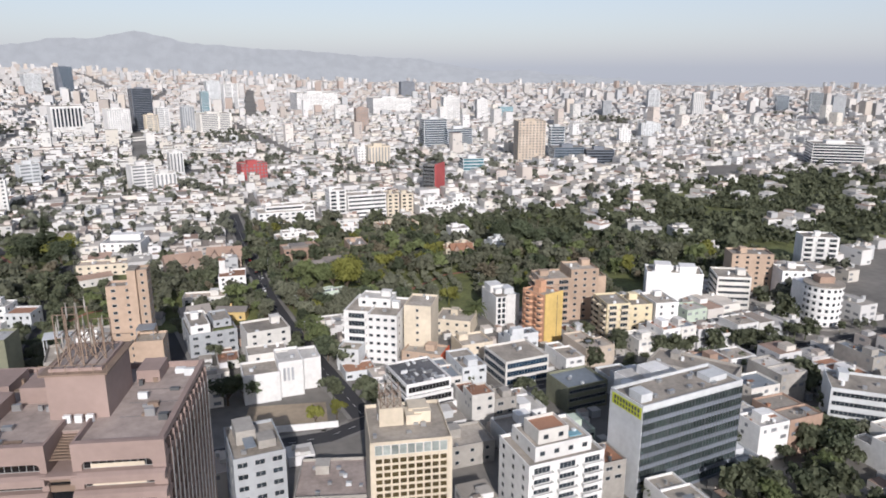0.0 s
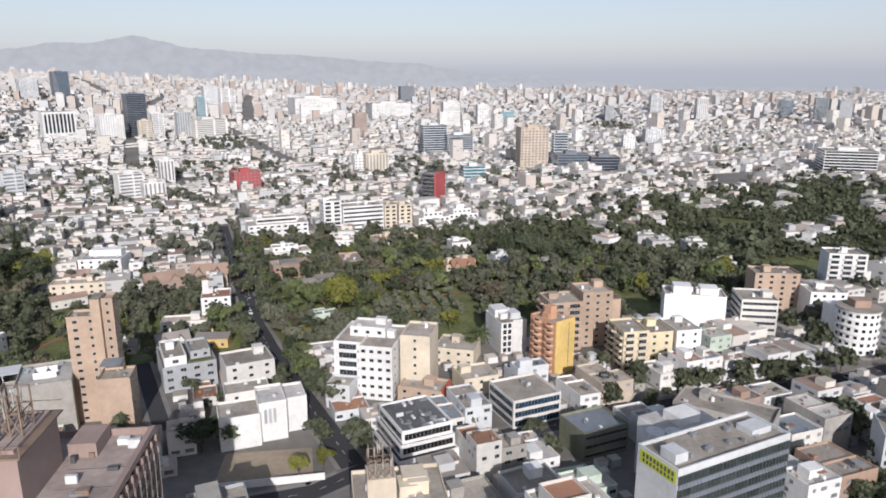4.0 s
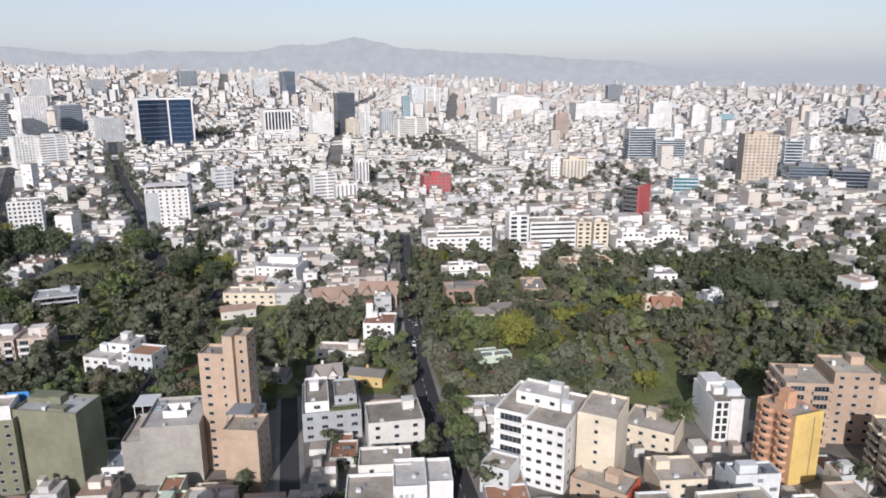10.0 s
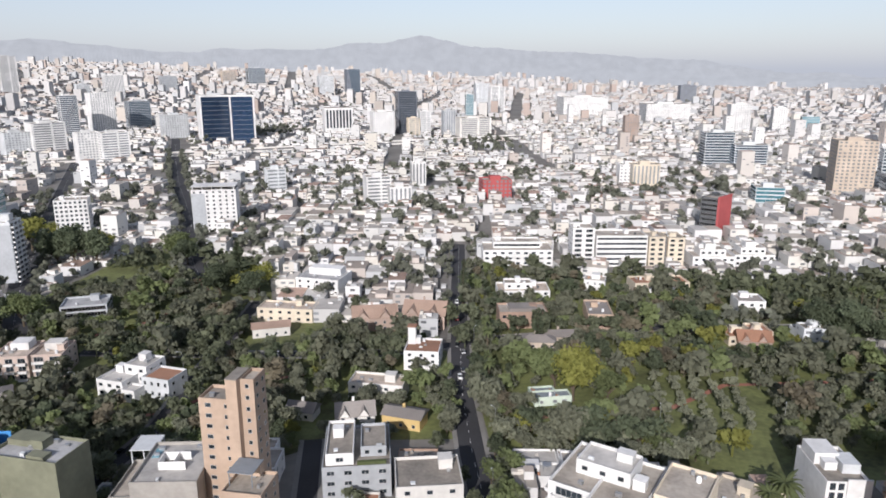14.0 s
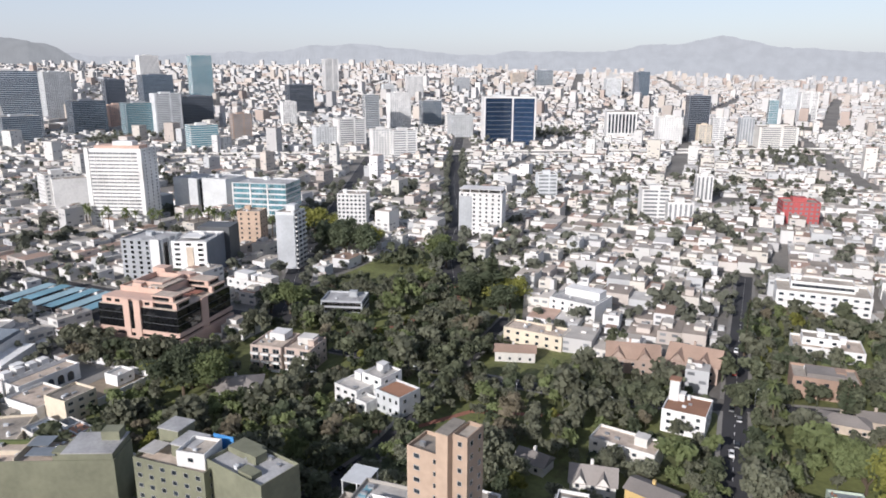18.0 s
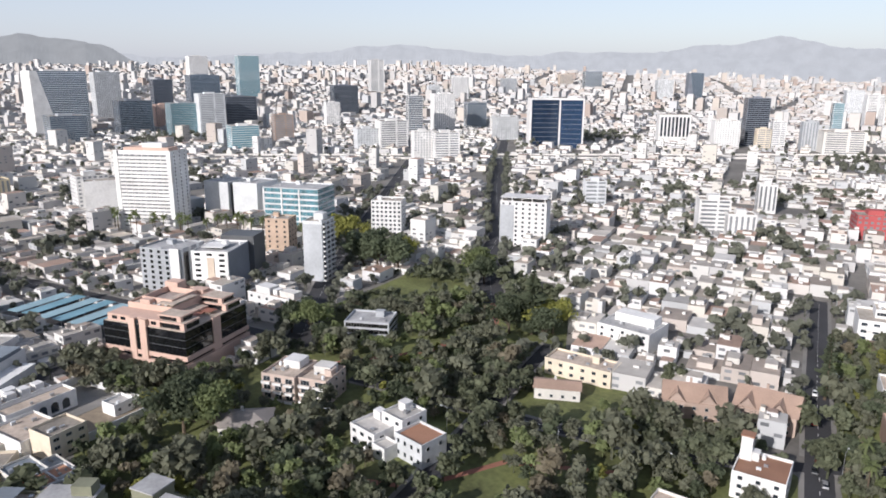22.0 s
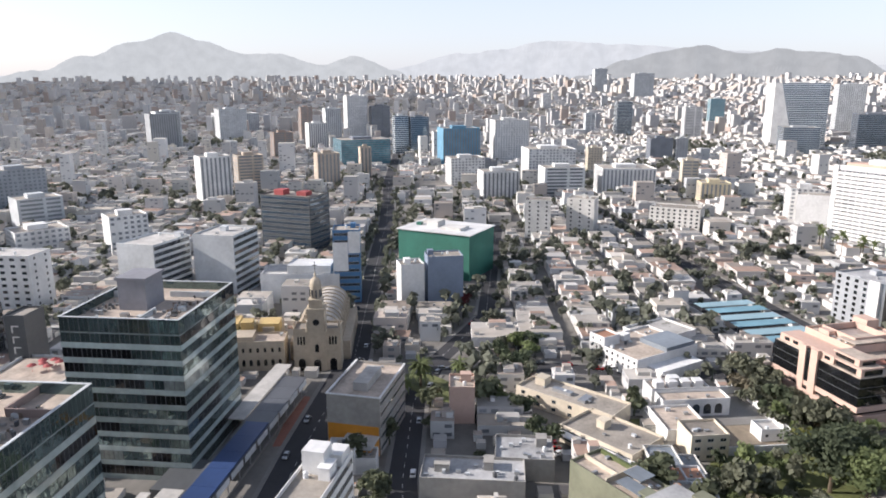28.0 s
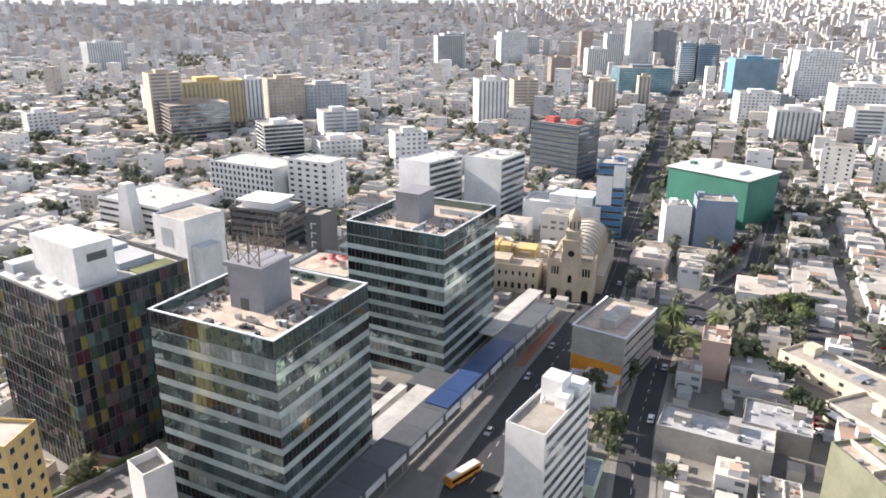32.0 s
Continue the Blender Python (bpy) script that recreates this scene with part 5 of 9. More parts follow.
for d in ((0.6, 28, 48.9, 10, 28.5, 51.0), (22, 4, 48.9, 22.5, 14, 50.6), (19, 30, 48.9, 35.5, 30.5, 50.8)):
    boxes("roof_wall", LGREY, GB, d)
_r = random.Random(12)
for root, z, w in ((GA, 49.32, 35), (GB, 48.92, 35)):
    for i in range(30):
        x, y = _r.uniform(2, w - 3), _r.uniform(2, 34)
        if 8 < x < 24 and 11 < y < 28:
            continue
        boxes("roof_unit", (METAL, DGREY, LGREY)[i % 3], root, (x, y, z, x + _r.uniform(0.6, 2.4), y + _r.uniform(0.6, 1.8), z + _r.uniform(0.4, 1.4)))
    _s = Solid()
    for i in range(90):
        x, y = (_r.gauss(27, 3.2), _r.gauss(18, 5)) if i < 50 else (_r.gauss(5.5, 2), _r.gauss(20, 8))
        if 1 < x < 34 and 1 < y < 33 and not (8.6 < x < 24 and 12 < y < 27):
            _s.box(x, y, z, x + _r.uniform(0.2, 1.1), y + _r.uniform(0.2, 0.9), z + _r.uniform(0.2, 1.5), i % 4)
    for i in range(6):
        x, y = _r.uniform(2, 30), _r.uniform(3, 9)
        _s.bar((x, y, z + 0.25), (x + _r.uniform(2, 5), y, z + 0.25), 0.09)
    tagged(part("roof_clutter", _s, (DGREY, METAL, CONC, RUST), root), kind="stuff")

# office block faced with coloured glass
CG = thing("coloured_glass_office", pose(-130.9, -8.4, 0, 0, 0, 90.3), "office block faced with multicoloured glass panels", "building")
reserve(-130.9, -8.4, 90.3, 38, 37)
_s = Solid()
_s.tray(0, 0, 37.6, 36.6, -0.5, 51.4, 1.2, 0.5)
part("wall", _s, DGREY, CG)
boxes("roof", ROOFW, CG, (0.5, 0.5, 49.9, 37, 36, 50.2))
_r = random.Random(6)
_pairs = {}
for face, L in (("f", 37.6), ("r", 36.6)):
    for k in range(14):
        for i in range(10):
            two = tuple(sorted(_r.choices(range(8), (16, 24, 9, 16, 7, 10, 6, 16))[0] for _q in (0, 1)))
            key = (face, *two)
            if key not in _pairs:
                _s = Solid()
                b, t = L / 20, 1.72
                for m, x0 in enumerate((-b, 0.0)):
                    _s.quad((x0 + 0.08, -0.02, -t), (x0 + b - 0.08, -0.02, -t), (x0 + b - 0.08, -0.02, t), (x0 + 0.08, -0.02, t), m)
                _s.box(-0.07, -0.2, -t, 0.07, 0, t, 2)
                _s.box(-b, -0.2, -t, -b + 0.08, 0, t, 2)
                _s.box(-b, -0.14, t - 0.02, b, 0, t + 0.1, 2)
                _pairs[key] = _s.mesh("coloured_pane", PANELS[two[0]], PANELS[two[1]], DGREY)
            part("coloured_pane", _pairs[key], None, CG, m=face_pose(face, 37.6, 36.6, L * (i + 0.5) / 10, 3.66 * k + 1.83, 0.05) @ pose(0, 0, 0, _r.gauss(0, 0.5), 0, _r.gauss(0, 0.8)))
boxes("roof_pavilion", WHITE, CG, (10.6, 8.5, 50.2, 32, 19, 61.2), label="white windowless roof pavilion")
boxes("pavilion_slot", DGREY, CG, (32.0, 11.6, 56.6, 32.08, 17, 58.7))
boxes("roof_garden", GRASS, CG, (29.6, 23.3, 50.22, 36, 35, 50.5))
for d in ((3, 21, 50.22, 14.8, 33, 52.7), (17, 22.3, 50.22, 27.5, 33, 51.9), (3, 4, 50.22, 8, 17, 53)):
    boxes("roof_louvre", GREYP, CG, d)
for i in range(12):
    x, y = _r.uniform(2, 35), _r.uniform(1.5, 7)
    boxes("roof_unit", LGREY, CG, (x, y, 50.22, x + 1.4, y + 1.2, 50.22 + _r.uniform(0.6, 1.6)))

WS = building("white_slab", "narrow white slab building with dark window rows", (-169.5, 131.5), 91, 9.2, 23.8, 36, 11, WHITE, {"r": ("band", 1.6)})
boxes("stair_tower", WHITE, WS, (1.2, 14, 35, 6.2, 19, 40.5), (5, 18, 35, 8.8, 23, 38))
PB = building("plaza_block", "bare concrete block with a pale tilted roof", (-253, 109), 90, 18, 29, 20, 5, CONC, {"r": ("band", 1.4)}, ROOFSAND, gear=(0, 0, 3))
boxes("white_coping", WHITE, PB, (-0.3, -0.3, 20, 18.3, 0.4, 20.3))
boxes("white_coping", WHITE, PB, (17.6, 0.4, 20, 18.3, 29.2, 20.3))
boxes("white_coping", WHITE, PB, (-0.3, 0.4, 20, 0.4, 29.2, 20.3))
boxes("roof_ridge", ROOFW, PB, (7, 6, 19.1, 12, 21, 22.0))
boxes("orange_annex", ORANGEW, PB, (7, -9, -0.5, 17.6, -0.1, 6.6), label="orange painted annex")
boxes("annex_roof", ROOFW, PB, (6.8, -9.2, 6.6, 17.8, -0.1, 7.0))
boxes("orange_hoarding", ORANGEW, PB, (0.2, -0.14, 3, 17.6, -0.03, 10), label="orange painted hoarding")

NB = building("netted_block", "office under construction wrapped in green netting", (-475.2, 67.8), 75, 50, 36, 28.2, 8, NET, {}, ROOFW)
boxes("slab_edge", WHITE, NB, (-1, -1, 28.2, 51, 37, 28.7))
boxes("roof_core", OFFWHITE, NB, (14, 12, 28.7, 22, 22, 32.6), (26, 8, 28.7, 40, 20, 30.4), (5, 22, 28.7, 12, 30, 30.2))
building("blue_grey_block", "blue grey blank block", (-404, 105), 112, 19, 14, 28.8, 8, BLUEGREY, {})
building("white_core_block", "white blank core block", (-398, 92), 118, 12.5, 13, 25.2, 7, WHITE, {})
building("pale_office", "pale office block with a glazed half", (-398.8, -29.3), 91.7, 24.6, 30, 36, 9, LGREY, {"r": ("band", 2.2)}, ROOFW)
building("pale_office_west", "pale office block with a dark stepped side", (-380.1, -64), 85.6, 23.9, 31.2, 33.6, 9, LGREY, {"r": ("band", 2.2)}, ROOFW)
BQ = building("blue_square_block", "blue and white office block", (-403.8, 52.1), 108, 14.5, 16, 40.8, 10, MIDBLUE, {"f": ("band", 1.6)})
boxes("white_panel", WHITE, BQ, (-0.2, -0.25, 18, 8, -0.02, 34), (8.2, -0.25, 28, 14.6, -0.02, 40))
WH = building("white_hall", "long white blank hall", (-394.3, 13), 102.4, 43.2, 22, 16.8, 4, WHITE, {}, ROOFW)
boxes("upper_hall", WHITE, WH, (14, 4, 15.9, 38, 20, 20.4))
RD = building("red_dark_office", "dark glass office with a red roof structure", (-520, -50), 80, 42, 26, 40, 11, DGREY, {"f": ("band", 2.0), "r": ("band", 2)}, glass=BLUEG)
boxes("roof_frame", REDW, RD, (8, 6, 39.1, 16, 14, 43), (26, 8, 39.1, 34, 16, 42))
building("twin_block_a", "beige grey narrow tower", (-595.4, 135), 95, 19.7, 18, 30, 9, OFFWHITE, {"f": ("p", 3, 1.4, 1.3)})
building("twin_block_b", "beige grey narrow tower", (-613, 165.7), 80, 21.7, 18, 30, 9, OFFWHITE, {"f": ("p", 3, 1.4, 1.3)})
building("low_white_office", "low white office with deep windows", (-651.4, 231.4), 74, 40, 22, 19.2, 6, OFFWHITE, {"f": ("p", 9, 1.8, 1.6)})
OL = building("olive_block", "long olive green apartment block with stepped roof terraces", (-243, 196), -44, 12, 40, 16.8, 5, OLIVEW, {"l": ("p", 5, 1.4, 1.2), "f": ("p", 3, 1.4, 1.2)}, ROOFSAND, gear=(0, 2, 10))
boxes("roof_terrace", OLIVEW, OL, (0.3, 26, 15.8, 11.6, 39.6, 18.6))
boxes("terrace_roof", LGREYROOF, OL, (0.1, 25.8, 18.6, 11.8, 39.8, 18.9))
boxes("stair_head", OLIVEW, OL, (1, 34, 18.9, 5, 39, 21.6))
boxes("pergola_sheet", ROOFG, OL, (1, 14, 18.2, 6.5, 20, 18.4), (7, 16, 18.0, 11.4, 24, 18.2))
boxes("terrace_wall", CREAM, OL, (0.3, 12.8, 15.9, 11.7, 13.2, 17.6), (6.6, 0.4, 15.9, 7.0, 12.8, 17.2))
boxes("roof_planter", LEAVES["green_leaves"], OL, (0.4, 1, 15.9, 1.3, 12, 17.0))
OM = building("olive_block", "olive green apartment block with a white stair wall", (-192.1, 216.3), 24, 22, 16, 24, 8, OLIVEW, {"r": ("p", 3, 1.4, 1.2), "f": ("p", 6, 1.5, 1.3)}, ROOFSAND, gear=(0, 2, 9))
boxes("penthouse", OLIVEW, OM, (8, 5, 23.1, 15, 12, 26.4), (0.6, 9, 23.1, 7, 15.4, 27.6))
boxes("penthouse_roof", LGREYROOF, OM, (7.8, 4.8, 26.4, 15.2, 12.2, 26.7), (0.4, 8.8, 27.6, 7.2, 15.6, 27.9))
boxes("terrace_sheet", ROOFW, OM, (1, 1, 25.2, 6, 7, 25.35), (15.6, 6, 25.4, 18.6, 12, 25.55))
boxes("blue_wall", BLUEP, OM, (15.4, 12.5, 23.1, 21.6, 12.8, 27.0), (18.6, 5.0, 23.1, 18.9, 12.4, 26.4), label="bright blue terrace wall")
ON = building("olive_block", "olive green rendered block beside the park", (-174.6, 227.4), 8.7, 20.4, 12, 26, 8, OLIVEW, {}, LGREYROOF, gear=(0, 1, 8))
boxes("roof_step", OLIVEW, ON, (0.4, 6.4, 25.1, 9, 11.6, 26.8), (11, 1, 25.1, 16, 4, 26.4))
building("stair_block", "white stair block with dark round windows", (-181.1, 222.8), 30, 8, 8, 27.5, 8, WHITE, {"f": ("p", 1, 1.6, 1.2)}, gear=(0, 0, 1))
CM = building("cream_market", "long low cream market hall", (-303, 164.5), 62, 40, 14, 6.6, 2, CREAM, {"f": ("p", 6, 1.6, 1.3)})
boxes("roof_skylight", METAL, CM, (12, 6, 5.7, 20, 8.5, 6.8), (24, 4, 5.7, 27, 10, 6.6))
CX = building("cream_annex", "low cream hall with a white canopy", (-275.5, 182.7), 55, 28, 18, 6.4, 2, CREAM, {"f": ("band", 1.0)})
boxes("canopy", WHITE, CX, (-1, -3.2, 4.2, 29, -0.05, 4.6), (-0.6, -3.0, 0, -0.4, -2.8, 4.2), (9, -3.0, 0, 9.2, -2.8, 4.2), (19, -3.0, 0, 19.2, -2.8, 4.2), (28.4, -3.0, 0, 28.6, -2.8, 4.2), label="white shop canopy")

# walled white residence with arches
EM = thing("white_residence", pose(-271, 224, 0, 0, 0, 108), "white walled residence with arched loggia and flat roofs", "house")
reserve(-271, 224, 108, 41, 46)
building("", "", (-262, 222), 0, 12.5, 11, 9, 3, CREAM, {"f": ("p", 3, 2.0, 1.2), "r": ("p", 2, 1.6, 1.1)}, ROOF, root=EM, gear=(0, 0, 3))
building("", "", (-263, 222), 0, 15, 18, 5.4, 2, WHITE, {}, ROOFSAND, root=EM, at=(-3, 11.2), gear=(0, 0, 4))
building("", "", (-264, 222), 0, 25, 8, 6.8, 2, WHITE, {}, ROOFSAND, root=EM, at=(3, 30), gear=(0, 0, 2))
building("", "", (-265, 222), 0, 22, 9, 7.6, 2, WHITE, {}, ROOFSAND, root=EM, at=(2, 38.2), gear=(1, 1, 4))
building("", "", (-266, 222), 0, 8, 7, 4.6, 1, WHITE, {"f": ("p", 2, 1.1, 1.1)}, ROOFW, root=EM, at=(29, 10), gear=(0, 0, 1))
for x in (4, 9, 14, 19):
    boxes("roof_house", WHITE, EM, (x, 39.5, 6.7, x + 3.2, 43, 9.4))
for d in ((40.6, 2, 41, 46), (12.6, 2.4, 40.6, 2.8), (-3.4, 11, -3.0, 46), (-3, 47.4, 41, 47.8)):
    boxes("court_wall", WHITE, EM, (d[0], d[1], -0.2, d[2], d[3], 3.0))
boxes("court_earth", EARTH, EM, (13, 3, 0.03, 40.4, 22, 0.1))
boxes("court_paving", PAVE, EM, (12.5, 22.2, 0.03, 40.4, 46, 0.1))
boxes("side_lawn", GRASS, EM, (-9, 0, 0.03, -3.6, 30, 0.12))
for i in range(5):
    _s = Solid()
    n = 8
    x = 7 + 4.2 * i
    pts = [(x + 1.4 * math.cos(math.pi * j / n), 29.93, 3.4 + 1.4 * math.sin(math.pi * j / n)) for j in range(n + 1)]
    _s.v += [(x + 1.4, 29.93, 1.0), *pts, (x - 1.4, 29.93, 1.0)]
    _s.f.append(tuple(range(len(_s.v))))
    _s.m.append(0)
    part("arch_opening", _s, GLASS, EM)

CH = building("white_colonial_house", "large white house with grey roofs", (-352.9, 190.4), 44, 28, 36, 8.6, 3, WHITE, {"f": ("p", 9, 0.9, 1.2)}, ROOFSAND, gear=(1, 1, 8))
building("", "", (-350, 190), 0, 9, 9, 12.2, 4, WHITE, {"f": ("p", 2, 0.9, 1.2), "l": ("p", 2, 0.9, 1.2)}, ROOFT, root=CH, at=(0, 0), gear=None)
boxes("grey_pitched_roof", ROOFG, CH, (12, 18, 7.8, 27, 35, 9.8))
boxes("lean_to", WHITE, CH, (28, 6, -0.3, 36, 30, 5))
boxes("lean_to", WHITE, CH, (-6, 10, -0.3, 0, 34, 4.4))
building("pink_house", "pink walled corner house", (-279.5, 143.8), 102, 9, 12, 14, 4, PINK, {})

CHH = building("chimney_house", "white house with a tall chimney tower by the road", (-122.4, 365.3), 15.2, 14.4, 15, 8.5, 3, WHITE, {"f": ("p", 3, 1.4, 1.3), "r": ("p", 3, 1.4, 1.3)}, ROOFT)
boxes("chimney_tower", WHITE, CHH, (0.4, 9.5, 7.4, 3.6, 12.5, 15.2), label="square white chimney tower")
boxes("tower_cap", ROOFT, CHH, (0.1, 9.2, 15.2, 3.9, 12.8, 15.6))
RH = building("red_house", "low red brick house with a grey roof", (-99.7, 424.9), 23.6, 23, 14, 8.4, 2, BRICK, {"f": ("p", 5, 1.8, 1.4)})
boxes("grey_upper_roof", ROOFGR, RH, (5, 2, 7.6, 18, 11, 9.4))
TB = building("white_terrace_block", "long white terraced block with a set back top storey", (-142, 527), 22, 44, 22, 10.4, 3, WHITE, {"f": ("p", 9, 2.4, 1.4)})
building("", "", (-142, 527), 0, 30, 13, 13.8, 1, WHITE, {"f": ("band", 1.6)}, root=TB, at=(7, 8), z0=9.6, gear=(1, 1, 3))
for x in (3, 17, 31):
    boxes("terrace_wall", WHITE, TB, (x, -1.6, 5.9, x + 9, 0.0, 7.9))
building("white_apartment_tower", "tall narrow white apartment block with balconies", (-89.5, 545), 22, 13.5, 16, 25.2, 8, WHITE, {"f": ("balc", 2), "l": ("p", 3, 1.4, 1.3)})
building("white_row_block", "long white office row with dark bands", (-76, 551.5), 22, 32, 18, 20, 6, WHITE, {"f": ("band", 1.5)})
CB = building("cream_column_block", "cream apartment block split by a dark vertical gap", (-45.5, 564.5), 22, 10, 17, 19, 6, CREAM, {"f": ("p", 2, 2.6, 1.5)})
building("", "", (-45, 564), 0, 10.4, 17, 18.4, 6, CREAM, {"f": ("p", 2, 2.6, 1.5)}, root=CB, at=(12, 0), gear=(1, 1, 2))
# dark box set back in the gap, its shade given as colour
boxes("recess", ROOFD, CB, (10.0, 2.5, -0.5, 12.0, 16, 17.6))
for A, w in (((-19, 570), 26), ((5, 584), 25)):
    SH = building("stepped_white_house", "white apartment house stepped back in terraces", A, 20, w, 18, 7.6, 2, WHITE, {"f": ("p", 6, 2.0, 1.4)})
    building("", "", A, 0, w * 0.62, 12, 11.2, 1, WHITE, {"f": ("p", 4, 1.8, 1.4)}, root=SH, at=(w * 0.2, 4), z0=6.8, gear=(0, 1, 2))
    building("", "", A, 0, w * 0.25, 8, 14.4, 1, WHITE, {}, root=SH, at=(w * 0.34, 6), z0=10.4, gear=None)
# villas among the garden trees
VI = building("garden_villa", "white two storey villa with terraces among trees", (-113, 465), 22, 28, 16, 5.6, 2, WHITE, {"f": ("p", 6, 1.8, 1.3)}, ROOFSAND)
building("", "", (-113, 465), 0, 15, 9, 8.4, 1, WHITE, {"f": ("p", 3, 1.6, 1.3)}, root=VI, at=(4, 5), z0=4.8, gear=(0, 1, 2))
VB = building("brick_villa", "tan house with a long grey roof and a red gate", (-61, 443), 17, 12, 22, 6.6, 2, TAN, {"f": ("p", 3, 1.8, 1.5)}, ROOFGR)
boxes("gate_wall", BRICK, VB, (-1, -4.2, -0.3, 12.5, -3.8, 2.6), label="brick red gate wall")
for A, w in (((-46, 503), 15), ((-29, 511), 12)):
    VH = building("tiled_villa", "pale house with a tiled roof and a terrace", A, 27, w, 14, 6.4, 2, CREAM, {"f": ("p", 4, 1.5, 1.3)}, ROOFT)
    boxes("terrace_wall", WHITE, VH, (0, -3, -0.3, w * 0.6, -0.02, 3.4))
building("white_garden_house", "white cube shaped house among dark trees", (6, 488), 16, 13.5, 13, 7.4, 2, WHITE, {"f": ("p", 3, 1.6, 1.3)}, ROOFGR)
for A, w, h in (((2, 442), 11, 4.6), ((12, 447), 9, 6.2)):
    building("tiled_garden_house", "low house with brown tiled roofs in the grove", A, 22, w, 12, h, 1, CREAM, {"f": ("p", 3, 1.5, 1.3)}, ROOFT)
RG = building("red_gable_office", "dark glass office with a bright red gable", (-19.5, 668), -23, 13, 20, 29.2, 8, DGREY, {"f": ("band", 2.0)}, glass=BLACKG)
boxes("red_gable", REDW, RG, (12.9, -0.8, -0.5, 14.4, 20.6, 30.2), label="bright red gable wall")

# church with its tower, barrel roofed nave and convent
CHU = thing("church", pose(-311.3, 70.5, 0, 0, 0, 106), "ornate pale stone church with a domed bell tower", "church")
reserve(-311.3, 70.5, 106, 20, 62)
building("", "", (-311, 70), 0, 19.5, 10, 18.5, 3, STONE, {}, ROOF, root=CHU, gear=None)
VAULT = material("weathered_vault_render", (0.43, 0.40, 0.365), vary=0.35, grain=0.8, patch=0.15, rough=0.9)
for i in range(9):
    y0, y1 = 10 + 5.4 * i, 10 + 5.4 * (i + 1) - 0.7
    n = 10
    for nm, r, ya, yb, mat in (("vault_shell", 7.6, y0, y1, VAULT), ("vault_rib", 8.3, y1, y1 + 0.7, STONE)):
        _s = Solid()
        for j in range(n):
            a0, a1 = math.pi * j / n, math.pi * (j + 1) / n
            p0, p1 = (9.75 - r * math.cos(a0), 14 + r * 0.75 * math.sin(a0)), (9.75 - r * math.cos(a1), 14 + r * 0.75 * math.sin(a1))
            q0, q1 = (9.75 - 7.4 * math.cos(a0), 14 + 5.5 * math.sin(a0)), (9.75 - 7.4 * math.cos(a1), 14 + 5.5 * math.sin(a1))
            _s.quad((p0[0], ya, p0[1]), (p0[0], yb, p0[1]), (p1[0], yb, p1[1]), (p1[0], ya, p1[1]))
            _s.quad((q0[0], ya, q0[1]), (p0[0], ya, p0[1]), (p1[0], ya, p1[1]), (q1[0], ya, q1[1]))
            _s.quad((p0[0], yb, p0[1]), (q0[0], yb, q0[1]), (q1[0], yb, q1[1]), (p1[0], yb, p1[1]))
        part(nm, _s, mat, CHU)
boxes("nave_wall", STONE, CHU, (1.6, 10, -0.5, 17.9, 59, 14))
boxes("aisle", STONE, CHU, (-3.5, 12, -0.5, 1.6, 58, 8.5), (17.9, 12, -0.5, 22.5, 58, 8.5))
for i in range(9):
    boxes("buttress", STONE, CHU, (0.4, 13 + 5.2 * i, 8.5, 1.6, 14 + 5.2 * i, 15), (17.9, 13 + 5.2 * i, 8.5, 19.1, 14 + 5.2 * i, 15))
boxes("tower_shaft", STONE, CHU, (6.2, -0.8, -0.5, 13.3, 6.4, 26.5), (5.9, -1.1, 26.5, 13.6, 6.7, 27.3), (7.0, 0.0, 27.3, 12.5, 5.6, 30.5), (6.7, -0.3, 30.5, 12.8, 5.9, 31.0))
_s = Solid()
_s.tube(9.75, 2.8, 31.0, 36.0, 2.3, n=10)
_s.tube(9.75, 2.8, 36.0, 36.5, 2.6, n=10)
_s.dome(9.75, 2.8, 36.5, 2.4, 3.6)
_s.tube(9.75, 2.8, 40.0, 42.0, 0.5, 0.3, n=8)
part("lantern", _s, STONE, CHU, "small stone lantern with a dome")
_s = Solid()
_s.bar((9.75, 2.8, 42), (9.75, 2.8, 46.4), 0.12)
_s.bar((8.75, 2.8, 44.9), (10.75, 2.8, 44.9), 0.12)
part("cross", _s, DGREY, CHU)
for i in range(8):
    a = math.pi / 4 * i + 0.2
    boxes("lantern_opening", DGREY, CHU, (9.75 + 2.32 * math.cos(a) - 0.3, 2.8 + 2.32 * math.sin(a) - 0.3, 31.8, 9.75 + 2.32 * math.cos(a) + 0.3, 2.8 + 2.32 * math.sin(a) + 0.3, 35))


def arch(name, root, x, y, z, w, h, mat=BLACKG, n=8):
    s = Solid()
    s.v += [(x + w / 2, y, z), *[(x + w / 2 * math.cos(math.pi * j / n), y, z + h - w / 2 + w / 2 * math.sin(math.pi * j / n)) for j in range(n + 1)], (x - w / 2, y, z)]
    s.f.append(tuple(range(len(s.v))))
    s.m.append(0)
    part(name, s, mat, root)


